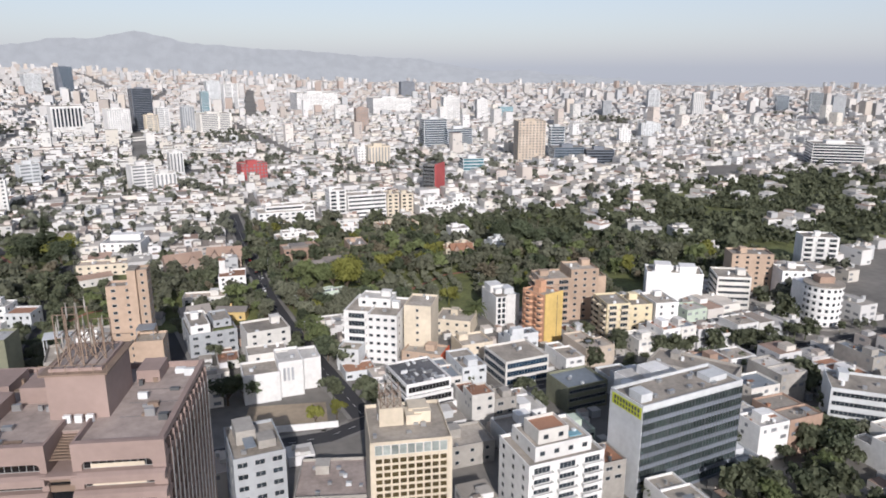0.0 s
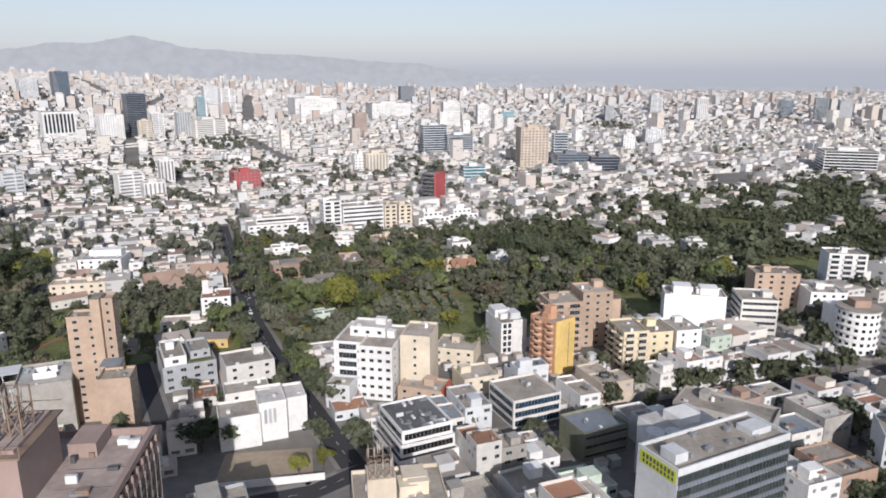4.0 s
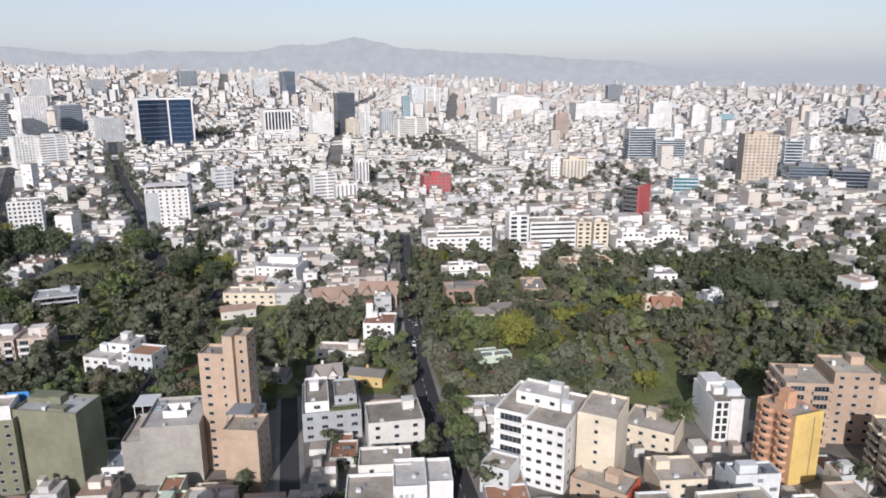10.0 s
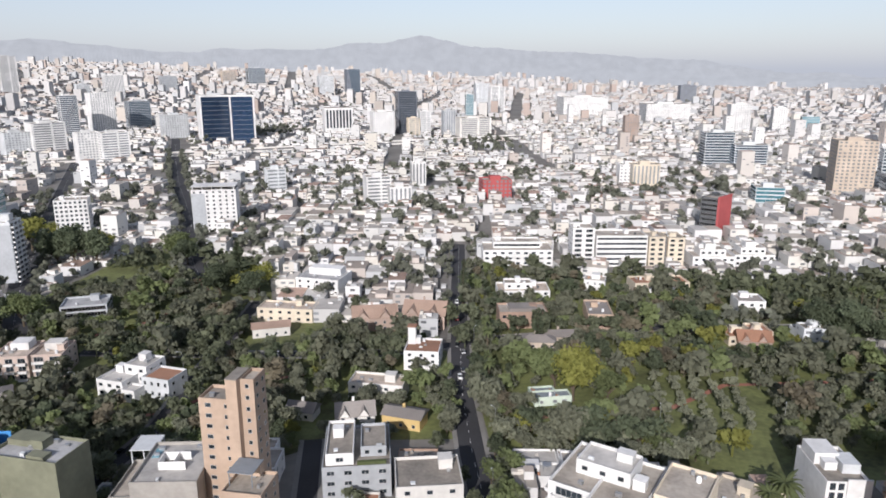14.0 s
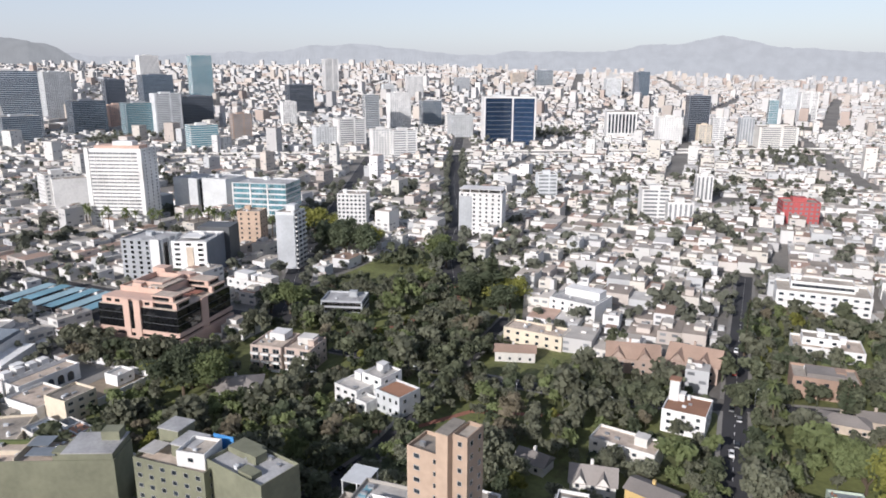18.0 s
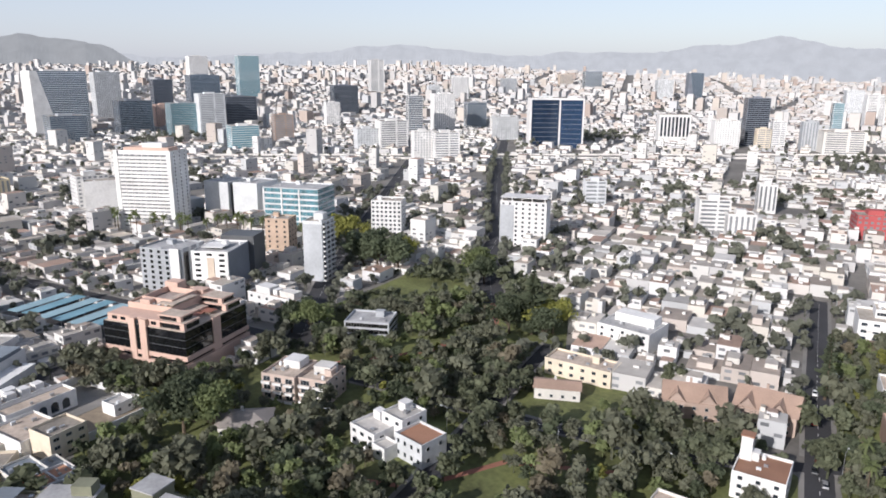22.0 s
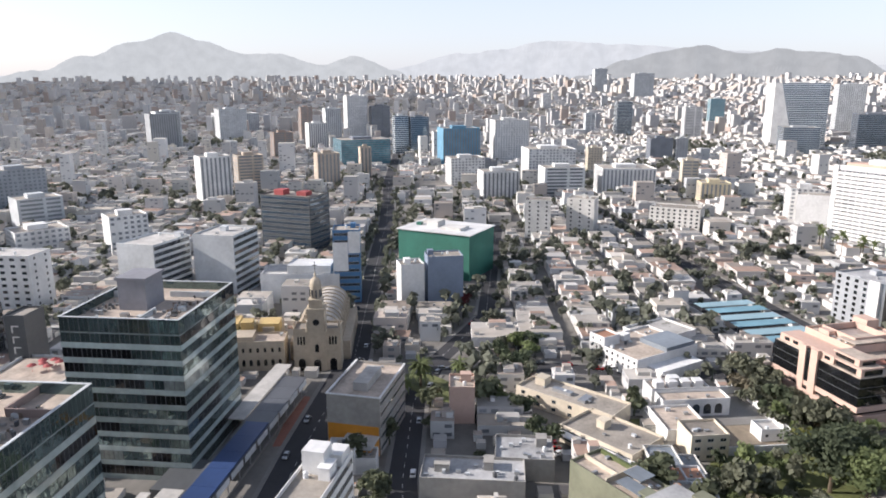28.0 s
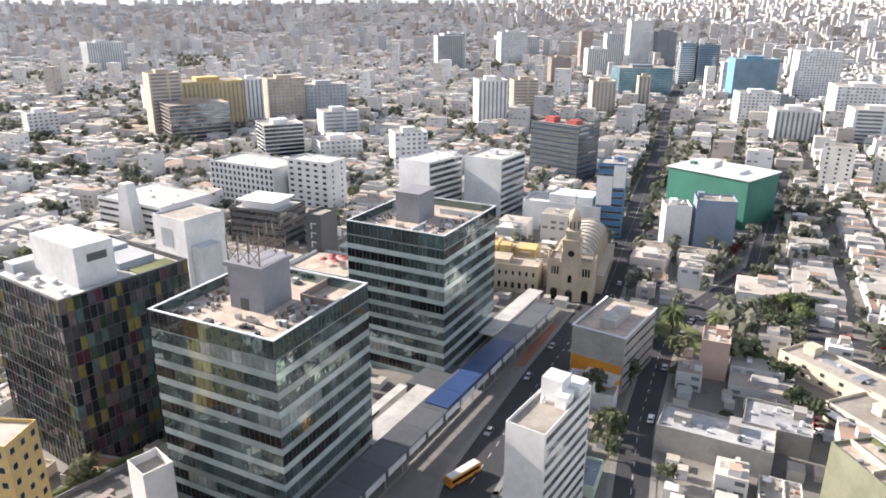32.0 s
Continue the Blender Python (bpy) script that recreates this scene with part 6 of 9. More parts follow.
for x, yy in ((3.2, -0.03), (9.75, -1.14), (16.3, -0.03)):
    arch("church_door", CHU, x, yy, 0, 2.9, 5.4)
arch("niche", CHU, 9.75, -0.84, 8.5, 1.6, 3.4)
for x in (2.0, 3.2, 4.4, 15.1, 16.3, 17.5):
    arch("lancet_window", CHU, x, -0.03, 11.5, 0.8, 3.6)
_s = Solid()
_s.v += [(9.75 + 1.4 * math.cos(a * 0.524), -0.83, 21.5 + 1.4 * math.sin(a * 0.524)) for a in range(12)]
_s.f.append(tuple(range(12)))
_s.m.append(0)
part("rose_window", _s, BLACKG, CHU)
for x, y in ((0.4, 0.4), (19.1, 0.4), (5.9, -0.9), (13.6, -0.9)):
    _s = Solid()
    _s.tube(x, y, 17.5, 20.5, 0.5, 0.45, 8)
    _s.tube(x, y, 20.5, 22.4, 0.5, 0.05, 8)
    part("pinnacle", _s, STONE, CHU)
CO = thing("convent", pose(-300, 31, 0, 0, 0, 108), "tan stone convent wing with arched windows and yellow roof rooms", "building")
reserve(-300, 31, 108, 38, 40)
building("", "", (-300, 31), 0, 37, 12, 13, 3, STONE, {}, ROOFSAND, root=CO, gear=(0, 0, 2))
building("", "", (-301, 31), 0, 30, 26, 11, 3, STONE, {}, ROOFSAND, root=CO, at=(2, 12), gear=(0, 0, 3))
boxes("terrace_block", STONE, CO, (14, 1.2, 12.1, 24, 10.6, 14.6), (26, 14, 10.1, 31, 24, 14.2))
boxes("terrace_parapet", CREAM, CO, (3, 26, 10.1, 31, 26.5, 12.4), (3, 20, 10.1, 3.5, 26, 12.4))
boxes("stair_house", PALEYEL, CO, (19, 16, 10.1, 23, 21, 15.6), (5, 30, 10.1, 9, 36, 15.2))
boxes("roof_garden", GRASS, CO, (4.5, 21, 10.1, 17, 25.5, 10.9))
# dark slab laid on the roof imitates a courtyard in shade
boxes("courtyard_shade", ROOFD, CO, (8, 14.5, 10.12, 16, 19, 10.3))
boxes("roof_room", YELLOWP, CO, (17, 13, 11, 22, 19, 17), (24, 15, 11, 33, 24, 15.5), (4, 22, 11, 14, 34, 13.5), label="ochre yellow roof rooms")
for i in range(12):
    arch("arched_window", CO, 2 + 3 * i, -0.04, 2.2, 1.3, 2.8)
    arch("arched_window", CO, 2 + 3 * i, -0.04, 8.2, 1.0, 2.0)


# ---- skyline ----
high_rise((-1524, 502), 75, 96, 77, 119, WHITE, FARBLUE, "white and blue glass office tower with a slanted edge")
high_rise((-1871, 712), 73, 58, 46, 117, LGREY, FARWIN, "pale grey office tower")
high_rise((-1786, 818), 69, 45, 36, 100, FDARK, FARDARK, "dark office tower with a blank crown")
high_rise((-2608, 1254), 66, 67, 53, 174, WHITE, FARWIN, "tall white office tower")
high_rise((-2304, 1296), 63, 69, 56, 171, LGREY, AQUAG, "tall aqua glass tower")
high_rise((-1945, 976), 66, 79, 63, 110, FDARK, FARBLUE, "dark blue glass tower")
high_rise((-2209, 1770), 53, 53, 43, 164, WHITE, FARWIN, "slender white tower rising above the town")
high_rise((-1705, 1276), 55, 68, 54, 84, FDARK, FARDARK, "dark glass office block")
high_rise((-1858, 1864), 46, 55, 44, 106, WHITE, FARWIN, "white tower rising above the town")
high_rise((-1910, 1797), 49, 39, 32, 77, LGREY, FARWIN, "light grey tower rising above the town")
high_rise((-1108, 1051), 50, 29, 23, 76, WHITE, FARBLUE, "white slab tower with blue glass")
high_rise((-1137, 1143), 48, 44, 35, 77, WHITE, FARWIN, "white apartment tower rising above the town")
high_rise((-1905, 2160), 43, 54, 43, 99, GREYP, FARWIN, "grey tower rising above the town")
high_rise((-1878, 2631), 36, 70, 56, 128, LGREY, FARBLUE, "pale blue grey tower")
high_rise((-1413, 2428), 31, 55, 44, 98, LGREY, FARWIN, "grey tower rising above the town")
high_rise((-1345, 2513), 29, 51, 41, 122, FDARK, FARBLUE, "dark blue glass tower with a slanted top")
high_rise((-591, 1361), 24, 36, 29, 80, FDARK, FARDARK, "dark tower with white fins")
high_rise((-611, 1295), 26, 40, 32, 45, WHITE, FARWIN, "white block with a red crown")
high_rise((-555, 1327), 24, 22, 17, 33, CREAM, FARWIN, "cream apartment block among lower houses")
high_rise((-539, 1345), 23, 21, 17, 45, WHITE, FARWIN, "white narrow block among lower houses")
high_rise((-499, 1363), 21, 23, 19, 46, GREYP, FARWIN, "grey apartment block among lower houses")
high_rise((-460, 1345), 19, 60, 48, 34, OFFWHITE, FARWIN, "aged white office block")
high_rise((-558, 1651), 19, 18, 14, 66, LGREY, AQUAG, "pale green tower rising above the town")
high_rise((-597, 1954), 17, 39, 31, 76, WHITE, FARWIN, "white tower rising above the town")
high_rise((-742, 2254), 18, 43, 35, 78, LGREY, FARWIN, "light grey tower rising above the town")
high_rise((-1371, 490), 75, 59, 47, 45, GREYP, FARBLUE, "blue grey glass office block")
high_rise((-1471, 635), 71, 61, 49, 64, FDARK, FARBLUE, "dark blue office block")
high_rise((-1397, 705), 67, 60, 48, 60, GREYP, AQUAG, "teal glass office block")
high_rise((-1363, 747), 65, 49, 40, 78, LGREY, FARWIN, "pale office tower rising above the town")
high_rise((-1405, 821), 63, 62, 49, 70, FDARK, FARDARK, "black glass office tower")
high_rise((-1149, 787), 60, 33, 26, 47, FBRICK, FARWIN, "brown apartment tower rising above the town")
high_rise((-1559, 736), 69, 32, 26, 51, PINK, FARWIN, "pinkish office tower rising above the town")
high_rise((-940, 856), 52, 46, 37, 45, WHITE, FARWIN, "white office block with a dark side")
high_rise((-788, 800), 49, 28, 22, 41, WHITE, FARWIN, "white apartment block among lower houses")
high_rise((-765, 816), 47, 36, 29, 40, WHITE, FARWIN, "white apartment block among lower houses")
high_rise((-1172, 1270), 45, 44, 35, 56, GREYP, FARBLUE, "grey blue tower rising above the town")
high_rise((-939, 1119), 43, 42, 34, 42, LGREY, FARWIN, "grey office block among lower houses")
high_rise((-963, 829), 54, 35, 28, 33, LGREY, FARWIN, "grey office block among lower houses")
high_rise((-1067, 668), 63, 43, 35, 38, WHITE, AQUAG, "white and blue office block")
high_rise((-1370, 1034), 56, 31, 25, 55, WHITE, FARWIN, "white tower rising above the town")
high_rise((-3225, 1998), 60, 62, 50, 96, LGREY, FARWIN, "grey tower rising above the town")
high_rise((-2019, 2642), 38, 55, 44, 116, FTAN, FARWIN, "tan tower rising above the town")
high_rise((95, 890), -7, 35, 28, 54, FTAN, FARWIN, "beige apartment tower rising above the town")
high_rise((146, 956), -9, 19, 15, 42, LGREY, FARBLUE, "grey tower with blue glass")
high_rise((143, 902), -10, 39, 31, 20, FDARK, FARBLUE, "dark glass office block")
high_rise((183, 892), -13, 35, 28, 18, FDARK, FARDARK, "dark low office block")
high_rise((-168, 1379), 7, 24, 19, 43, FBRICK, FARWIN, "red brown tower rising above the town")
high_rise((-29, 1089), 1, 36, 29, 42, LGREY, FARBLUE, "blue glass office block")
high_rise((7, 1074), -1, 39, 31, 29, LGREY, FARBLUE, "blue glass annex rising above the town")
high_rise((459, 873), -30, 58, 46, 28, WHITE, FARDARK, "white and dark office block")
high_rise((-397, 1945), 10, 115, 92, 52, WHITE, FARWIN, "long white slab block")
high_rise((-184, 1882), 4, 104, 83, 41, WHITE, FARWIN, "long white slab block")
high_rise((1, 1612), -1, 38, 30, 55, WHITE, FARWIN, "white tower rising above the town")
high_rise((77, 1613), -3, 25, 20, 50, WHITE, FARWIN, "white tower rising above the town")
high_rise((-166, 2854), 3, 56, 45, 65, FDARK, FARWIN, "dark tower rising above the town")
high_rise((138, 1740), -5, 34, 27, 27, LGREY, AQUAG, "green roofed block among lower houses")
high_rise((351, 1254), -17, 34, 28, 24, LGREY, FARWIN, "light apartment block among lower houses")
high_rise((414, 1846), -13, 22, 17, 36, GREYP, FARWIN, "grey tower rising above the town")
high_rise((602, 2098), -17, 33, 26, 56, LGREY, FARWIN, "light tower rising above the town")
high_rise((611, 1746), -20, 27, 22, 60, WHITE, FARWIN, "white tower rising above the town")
high_rise((920, 1970), -26, 31, 25, 45, GREYP, FARBLUE, "bluish tower rising above the town")
high_rise((953, 1854), -28, 29, 23, 57, LGREY, FARBLUE, "bluish tower rising above the town")
high_rise((859, 1573), -29, 25, 20, 60, GREYP, FARWIN, "grey tower rising above the town")
high_rise((278, 1116), -15, 18, 14, 26, WHITE, FARWIN, "white block among lower houses")
high_rise((-108, 886), 6, 21, 17, 22, WHITE, FARWIN, "white block among lower houses")
high_rise((-93, 876), 5, 28, 22, 24, CREAM, FARWIN, "cream block with windows")
high_rise((23, 804), -3, 25, 20, 17, LGREY, AQUAG, "pale blue block among lower houses")
high_rise((-305, 682), 24, 23, 19, 26, WHITE, FARWIN, "white apartment block with balconies")
high_rise((-282, 683), 22, 20, 16, 18, WHITE, FARWIN, "white apartment block with balconies")
high_rise((-309, 792), 21, 15, 12, 26, WHITE, FARWIN, "white blank slab tower")
high_rise((-424, 698), 31, 19, 16, 25, LGREY, FARWIN, "light grey slab rising above the town")
high_rise((-217, 752), 16, 28, 22, 18, REDW, FARWIN, "red office block among lower houses")
high_rise((-3357, 135), -269, 56, 45, 186, LGREY, FARWIN, "tall pale glass tower")
high_rise((-3068, 297), 87, 80, 64, 161, LGREY, FARWIN, "tall pale blue tower")
high_rise((-1141, 27), -263, 53, 42, 64, WHITE, FARWIN, "white and beige tower")
high_rise((-1084, -42), -259, 57, 45, 54, BNET, FARWIN, "tower under construction wrapped in blue netting")
high_rise((-1240, -164), -254, 25, 20, 65, LGREY, FARBLUE, "blue glass tower rising above the town")
high_rise((-1246, -137), -255, 33, 26, 63, FDARK, FARBLUE, "dark blue glass tower")
high_rise((-1544, -307), -252, 40, 32, 72, FDARK, FARWIN, "dark banded tower rising above the town")
high_rise((-1532, -360), -250, 45, 36, 94, WHITE, FARWIN, "white tower with a dark side")
high_rise((-1478, -389), -248, 34, 27, 69, LGREY, FARWIN, "light grey tower rising above the town")
high_rise((-1399, -410), -246, 24, 19, 74, FBRICK, FARWIN, "brown tower rising above the town")
high_rise((-1216, -628), -236, 49, 39, 66, GREYP, FARWIN, "grey slab tower rising above the town")
high_rise((-1428, -610), -241, 58, 47, 68, LGREY, FARWIN, "light grey twin slab")
high_rise((-1106, -327), -244, 32, 26, 43, FBRICK, FARWIN, "dark brown tower rising above the town")
high_rise((-1049, -190), -251, 76, 61, 37, FDARK, AQUAG, "dark green glass block")
high_rise((-747, -193), -242, 28, 22, 43, FTAN, FARWIN, "tan apartment tower rising above the town")
high_rise((-1280, -342), -247, 36, 29, 49, WHITE, FARWIN, "white block among lower houses")
high_rise((-2603, -28), -265, 30, 24, 88, WHITE, FARWIN, "white tower rising above the town")
high_rise((-1779, 217), 89, 37, 30, 78, LGREY, FARBLUE, "pale blue tower rising above the town")
high_rise((-1763, 146), -269, 23, 18, 52, LGREY, FARWIN, "grey tower rising above the town")
high_rise((-1718, 363), 83, 38, 30, 68, WHITE, FARWIN, "white tower rising above the town")
high_rise((-2178, 476), 82, 40, 32, 78, LGREY, AQUAG, "pale aqua tower rising above the town")
high_rise((-1210, 263), 86, 35, 28, 35, FDARK, FARWIN, "dark block among lower houses")
high_rise((-1215, 302), 84, 18, 14, 35, GREYP, FARWIN, "grey block among lower houses")
high_rise((-3848, -445), -261, 55, 44, 104, FTAN, FARWIN, "far tan tower rising above the town")
high_rise((-888, -103), -251, 14, 11, 42, FTAN, FARWIN, "tan tower rising above the town")
high_rise((-910, 104), -266, 58, 47, 41, WHITE, FARWIN, "white apartment row rising above the town")
high_rise((-796, 133), -267, 43, 34, 32, WHITE, FARWIN, "white apartment block among lower houses")
high_rise((-1006, 172), -269, 19, 15, 36, CREAM, FARWIN, "cream tower with bands")
high_rise((-820, 192), 88, 57, 46, 30, WHITE, FARWIN, "white apartment cluster rising above the town")
high_rise((-802, 290), 81, 29, 23, 20, PALEYEL, FARWIN, "pale yellow apartment block")
high_rise((-759, 74), -262, 38, 30, 31, WHITE, FARWIN, "white office block with bands")
high_rise((-863, 18), -259, 41, 33, 33, WHITE, FARWIN, "white office block among lower houses")
high_rise((-976, 33), -261, 23, 18, 19, FDARK, FARWIN, "dark block among lower houses")
high_rise((-828, -135), -248, 27, 21, 39, FTAN, FARWIN, "olive tan tower rising above the town")
high_rise((-671, -191), -239, 30, 24, 49, WHITE, FARWIN, "white tower with twin shafts")
high_rise((-853, 276), 83, 17, 13, 37, CREAM, FARWIN, "cream apartment block among lower houses")
high_rise((-683, 345), 75, 26, 21, 33, WHITE, FARWIN, "white slab block with a dark gap")
high_rise((-441, -403), -214, 29, 24, 60, FTAN, FARWIN, "brown apartment block among lower houses")
high_rise((-476, -404), -217, 59, 47, 49, YELLOWP, FARWIN, "ochre apartment block among lower houses")
high_rise((-536, -390), -220, 21, 16, 49, WHITE, FARWIN, "white block with dark windows")
high_rise((-431, -363), -216, 54, 43, 35, FBRICK, FARBLUE, "dark red block with a glazed front")
high_rise((-563, -382), -223, 39, 31, 47, FTAN, FARWIN, "tan apartment block among lower houses")
high_rise((-600, -365), -226, 46, 37, 39, GREYP, FARWIN, "grey apartment block among lower houses")
high_rise((-772, -1096), -210, 63, 50, 55, LGREY, FARWIN, "pale slab tower rising above the town")
high_rise((-536, -278), -227, 35, 28, 25, LGREY, FARWIN, "grey block among lower houses")
high_rise((-432, -242), -222, 33, 27, 29, WHITE, FARDARK, "white block with a large black window")
high_rise((-1227, -622), -236, 45, 36, 70, LGREY, FARWIN, "grey tower rising above the town")
high_rise((-1577, -699), -241, 96, 77, 52, LGREY, FARWIN, "light grey slab rising above the town")
high_rise((-365, -481), -206, 26, 21, 26, WHITE, FARWIN, "white block among lower houses")
high_rise((-536, -564), -213, 13, 11, 32, LGREY, FARWIN, "grey block among lower houses")
high_rise((-471, -140), -233, 26, 21, 28, WHITE, FARWIN, "white low block among lower houses")
high_rise((-451, -200), -227, 35, 28, 16, WHITE, FARWIN, "white low block among lower houses")


# ---- further blocks of the town ----
def framed_block(A, ang, w, d, h, label):
    """Dark blue glass between white frames."""
    root = thing("framed_office", pose(A[0], A[1], 0, 0, 0, ang), label, "building")
    reserve(A[0], A[1], ang, w, d, 4)
    boxes("glass_body", NAVYG, root, (1.5, 0.4, -0.5, w - 1.5, d - 0.4, h - 3))
    boxes("white_frame", WHITE, root, (0, 0, -0.5, 2.5, d, h), (w - 2.5, 0, -0.5, w, d, h))
    boxes("white_frame", WHITE, root, (2.5, 0, h - 3, w - 2.5, d, h))
    boxes("roof", ROOF, root, (0.4, 0.4, h, w - 0.4, d - 0.4, h + 0.06))
    boxes("plant_room", LGREY, root, (w * 0.3, d * 0.3, h + 0.06, w * 0.7, d * 0.7, h + 3))
    for k in range(1, 10):
        boxes("floor_line", FDARK, root, (2.5, 0.3, (h - 3) * k / 10, w - 2.5, 0.42, (h - 3) * k / 10 + 0.5))


framed_block((-829, 1085), 50, 54, 34, 79, "dark blue glass office framed in white")
framed_block((-776, 1095), 36, 40, 30, 80, "dark blue glass office slab framed in white")
ST = thing("striped_office", pose(-703, 1276, 0, 0, 0, 40), "white office block with tall dark stripes", "building")
reserve(-703, 1276, 40, 53, 30)
boxes("wall", WHITE, ST, (0, 0, -0.5, 53, 30, 51))
boxes("roof", ROOF, ST, (1, 1, 51, 52, 29, 51.1))
for i in range(8):
    boxes("dark_stripe", FARDARK, ST, (3 + 6.2 * i, -0.3, 14, 6.6 + 6.2 * i, 0.1, 47))

CO = thing("corner_apartments", pose(181, 318, 0), "white rounded corner apartment block with rows of windows", "building")
reserve(172, 308, 0, 19, 20)
_s = Solid()
_s.tube(0, 0, -0.5, 20.4, 8.6, n=40, cap=False)
part("wall", _s, WHITE, CO)
_s = Solid()
_s.tube(0, 0, 20.0, 20.5, 9.1, n=40)
part("roof", _s, ROOF, CO)
boxes("stair_head", ROOFBR, CO, (-3.4, -2.5, 20.5, 3.6, 4.0, 23.6))
boxes("rear_wing", WHITE, CO, (-8, 2, -0.5, 8, 14, 18.5))
for k in range(6):
    _s = Solid()
    _s.tube(0, 0, 3.2 * k + 3.4, 3.2 * k + 3.75, 8.95, n=40)
    part("floor_band", _s, WHITE, CO)
    for i in range(9):
        a = 182 + 19 * i
        part("window", window_mesh(1.5, 1.5), None, CO, m=pose(8.6 * math.cos(radians(a)), 8.6 * math.sin(radians(a)), 3.2 * k + 2.2, 0, 0, a + 90))
_s = Solid()
_s.tube(0, 0, -0.4, 0.9, 11.5, n=40)
part("terrace", _s, PAVE, CO)
building("ochre_block", "ochre brown apartment block", (157.6, 368.3), -5, 22, 14, 21, 7, TAN, {"f": ("p", 4, 1.6, 1.3)}, gear=(1, 1, 2))
building("terraced_flats", "white apartment block with terraces", (214, 404), -10, 20, 15, 22, 7, WHITE, {"f": ("balc", 3)}, gear=(1, 1, 2))
building("beige_flats", "beige apartment block with banded windows", (136, 332), -8, 16, 18, 19, 6, OFFWHITE, {"f": ("band", 1.4), "l": ("band", 1.4)}, gear=(1, 1, 2))
building("white_flats", "white apartment house with deep windows", (178, 352), -5, 17, 14, 16, 5, WHITE, {"f": ("p", 4, 1.4, 1.3)}, gear=(1, 1, 2))
building("curved_flats", "pale apartment block with curved balcony bands", (128, 212), -20, 22, 16, 17, 5, LGREY, {"f": ("band", 1.6), "r": ("band", 1.6)}, gear=(1, 1, 3))
building("low_olive_office", "olive walled low office with a grey roof", (44, 226), 24, 17, 14, 10, 3, OLIVEW, {"f": ("band", 1.4)}, ROOFG, gear=(0, 0, 3))
building("red_walled_house", "low house with a red end wall", (-17, 268), -18, 17, 11, 6.5, 2, TAN, {"f": ("p", 3, 1.4, 1.2)}, ROOF, gear=(0, 1, 2))
boxes("red_end_wall", material("orange_red_paint", (0.60, 0.13, 0.06)), bpy.data.objects["red_walled_house"], (17.02, 0.2, 0, 17.25, 10.8, 6.9), label="bright orange red end wall")
building("garden_house", "cream garden house beside palms", (-4, 303), -14, 17, 16, 7.5, 2, CREAM, {"f": ("p", 4, 1.4, 1.3)}, gear=(0, 1, 2))
building("glazed_showroom", "low showroom with a glazed front and brown roof", (24, 247), 24, 19, 18, 10.5, 3, OFFWHITE, {"f": ("band", 2.2), "l": ("band", 2.2)}, ROOF, glass=BLUEG, gear=(0, 0, 3))
building("tan_house", "tan stucco house on the street corner", (8, 272), 20, 14, 13, 7, 2, CREAM, {"f": ("p", 3, 1.4, 1.3)}, gear=(0, 1, 2))
building("white_row_house", "low white row house with a flat roof", (20, 196), 22, 15, 12, 8.5, 3, WHITE, {"f": ("p", 3, 1.4, 1.3)}, gear=(0, 1, 2))
building("grey_row_house", "low grey row house with roof sheds", (2, 190), 20, 15, 13, 7.5, 2, CONC, {"f": ("p", 3, 1.4, 1.3)}, gear=(1, 1, 2))
building("ruined_house", "rough concrete house with roof columns", (-20, 190), 24, 15, 12, 11, 3, CONC, {"f": ("p", 3, 1.2, 1.2)}, gear=(2, 1, 3))
building("workshop", "low workshop with a patched sheet roof", (-40.5, 167), 4, 20, 19.5, 6, 1, CONC, {}, ROOFPINK, gear=(0, 1, 9))

# south western quarter, beyond the coloured glass office
WC = building("white_cube_block", "tall white cube with one square opening", (-217.4, -65.7), 92, 20.5, 20, 37, 8, WHITE, {}, gear=(0, 0, 0))
boxes("square_opening", GREYP, WC, (5, -0.12, 24, 12, -0.02, 32))
boxes("side_core", LGREY, WC, (20.6, 2, -0.5, 27, 12, 26))
BO = building("black_office", "low black glass office with a white roof terrace", (-277.6, -93.4), 103, 30, 24, 22, 6, DGREY, {"f": ("band", 2.4), "r": ("band", 2.4)}, ROOFW, glass=BLACKG, gear=(0, 0, 4))
boxes("roof_pavilion", WHITE, BO, (5, 4, 21.2, 24, 19, 25), (3, 2, 25, 26, 21, 25.5))
RU = building("terrace_office", "low office with red parasols on its terrace", (-241.1, -13.4), 99.6, 29, 24, 18, 5, LGREY, {}, ROOFSAND, gear=(0, 0, 0))
for i, (x, y) in enumerate(((12, 10), (15, 12), (13, 15), (18, 10), (20, 14), (17, 16))):
    _s = Solid()
    _s.tube(x, y, 19.5, 20.4, 1.8, 0.1, 8)
    _s.tube(x, y, 17.1, 19.5, 0.06, n=5)
    part("parasol", _s, REDW, RU, "red parasol")
TW = building("dark_sign_tower", "narrow dark pylon with white sign bars", (-262, -22), 99, 8, 12, 34, 9, DGREY, {}, gear=None)
for _i in range(5):
    boxes("sign_bar", PAINTW, TW, (2.6, -0.14, 29.5 - 4.2 * _i, 5.4, -0.02, 29.9 - 4.2 * _i), (2.6, -0.14, 27.2 - 4.2 * _i, 3.1, -0.02, 29.5 - 4.2 * _i), label="white sign bar")
building("gallery_block", "white museum like block with a slanted tower", (-262, -190), 96, 52, 36, 16, 4, WHITE, {"f": ("band", 1.6)}, ROOFW, gear=(0, 0, 6))
building("patterned_block", "pale office block with scattered square windows", (-330, -176), 96, 52, 28, 27, 7, LGREY, {"f": ("p", 14, 1.8, 2.2)}, ROOFW, gear=(0, 0, 4))
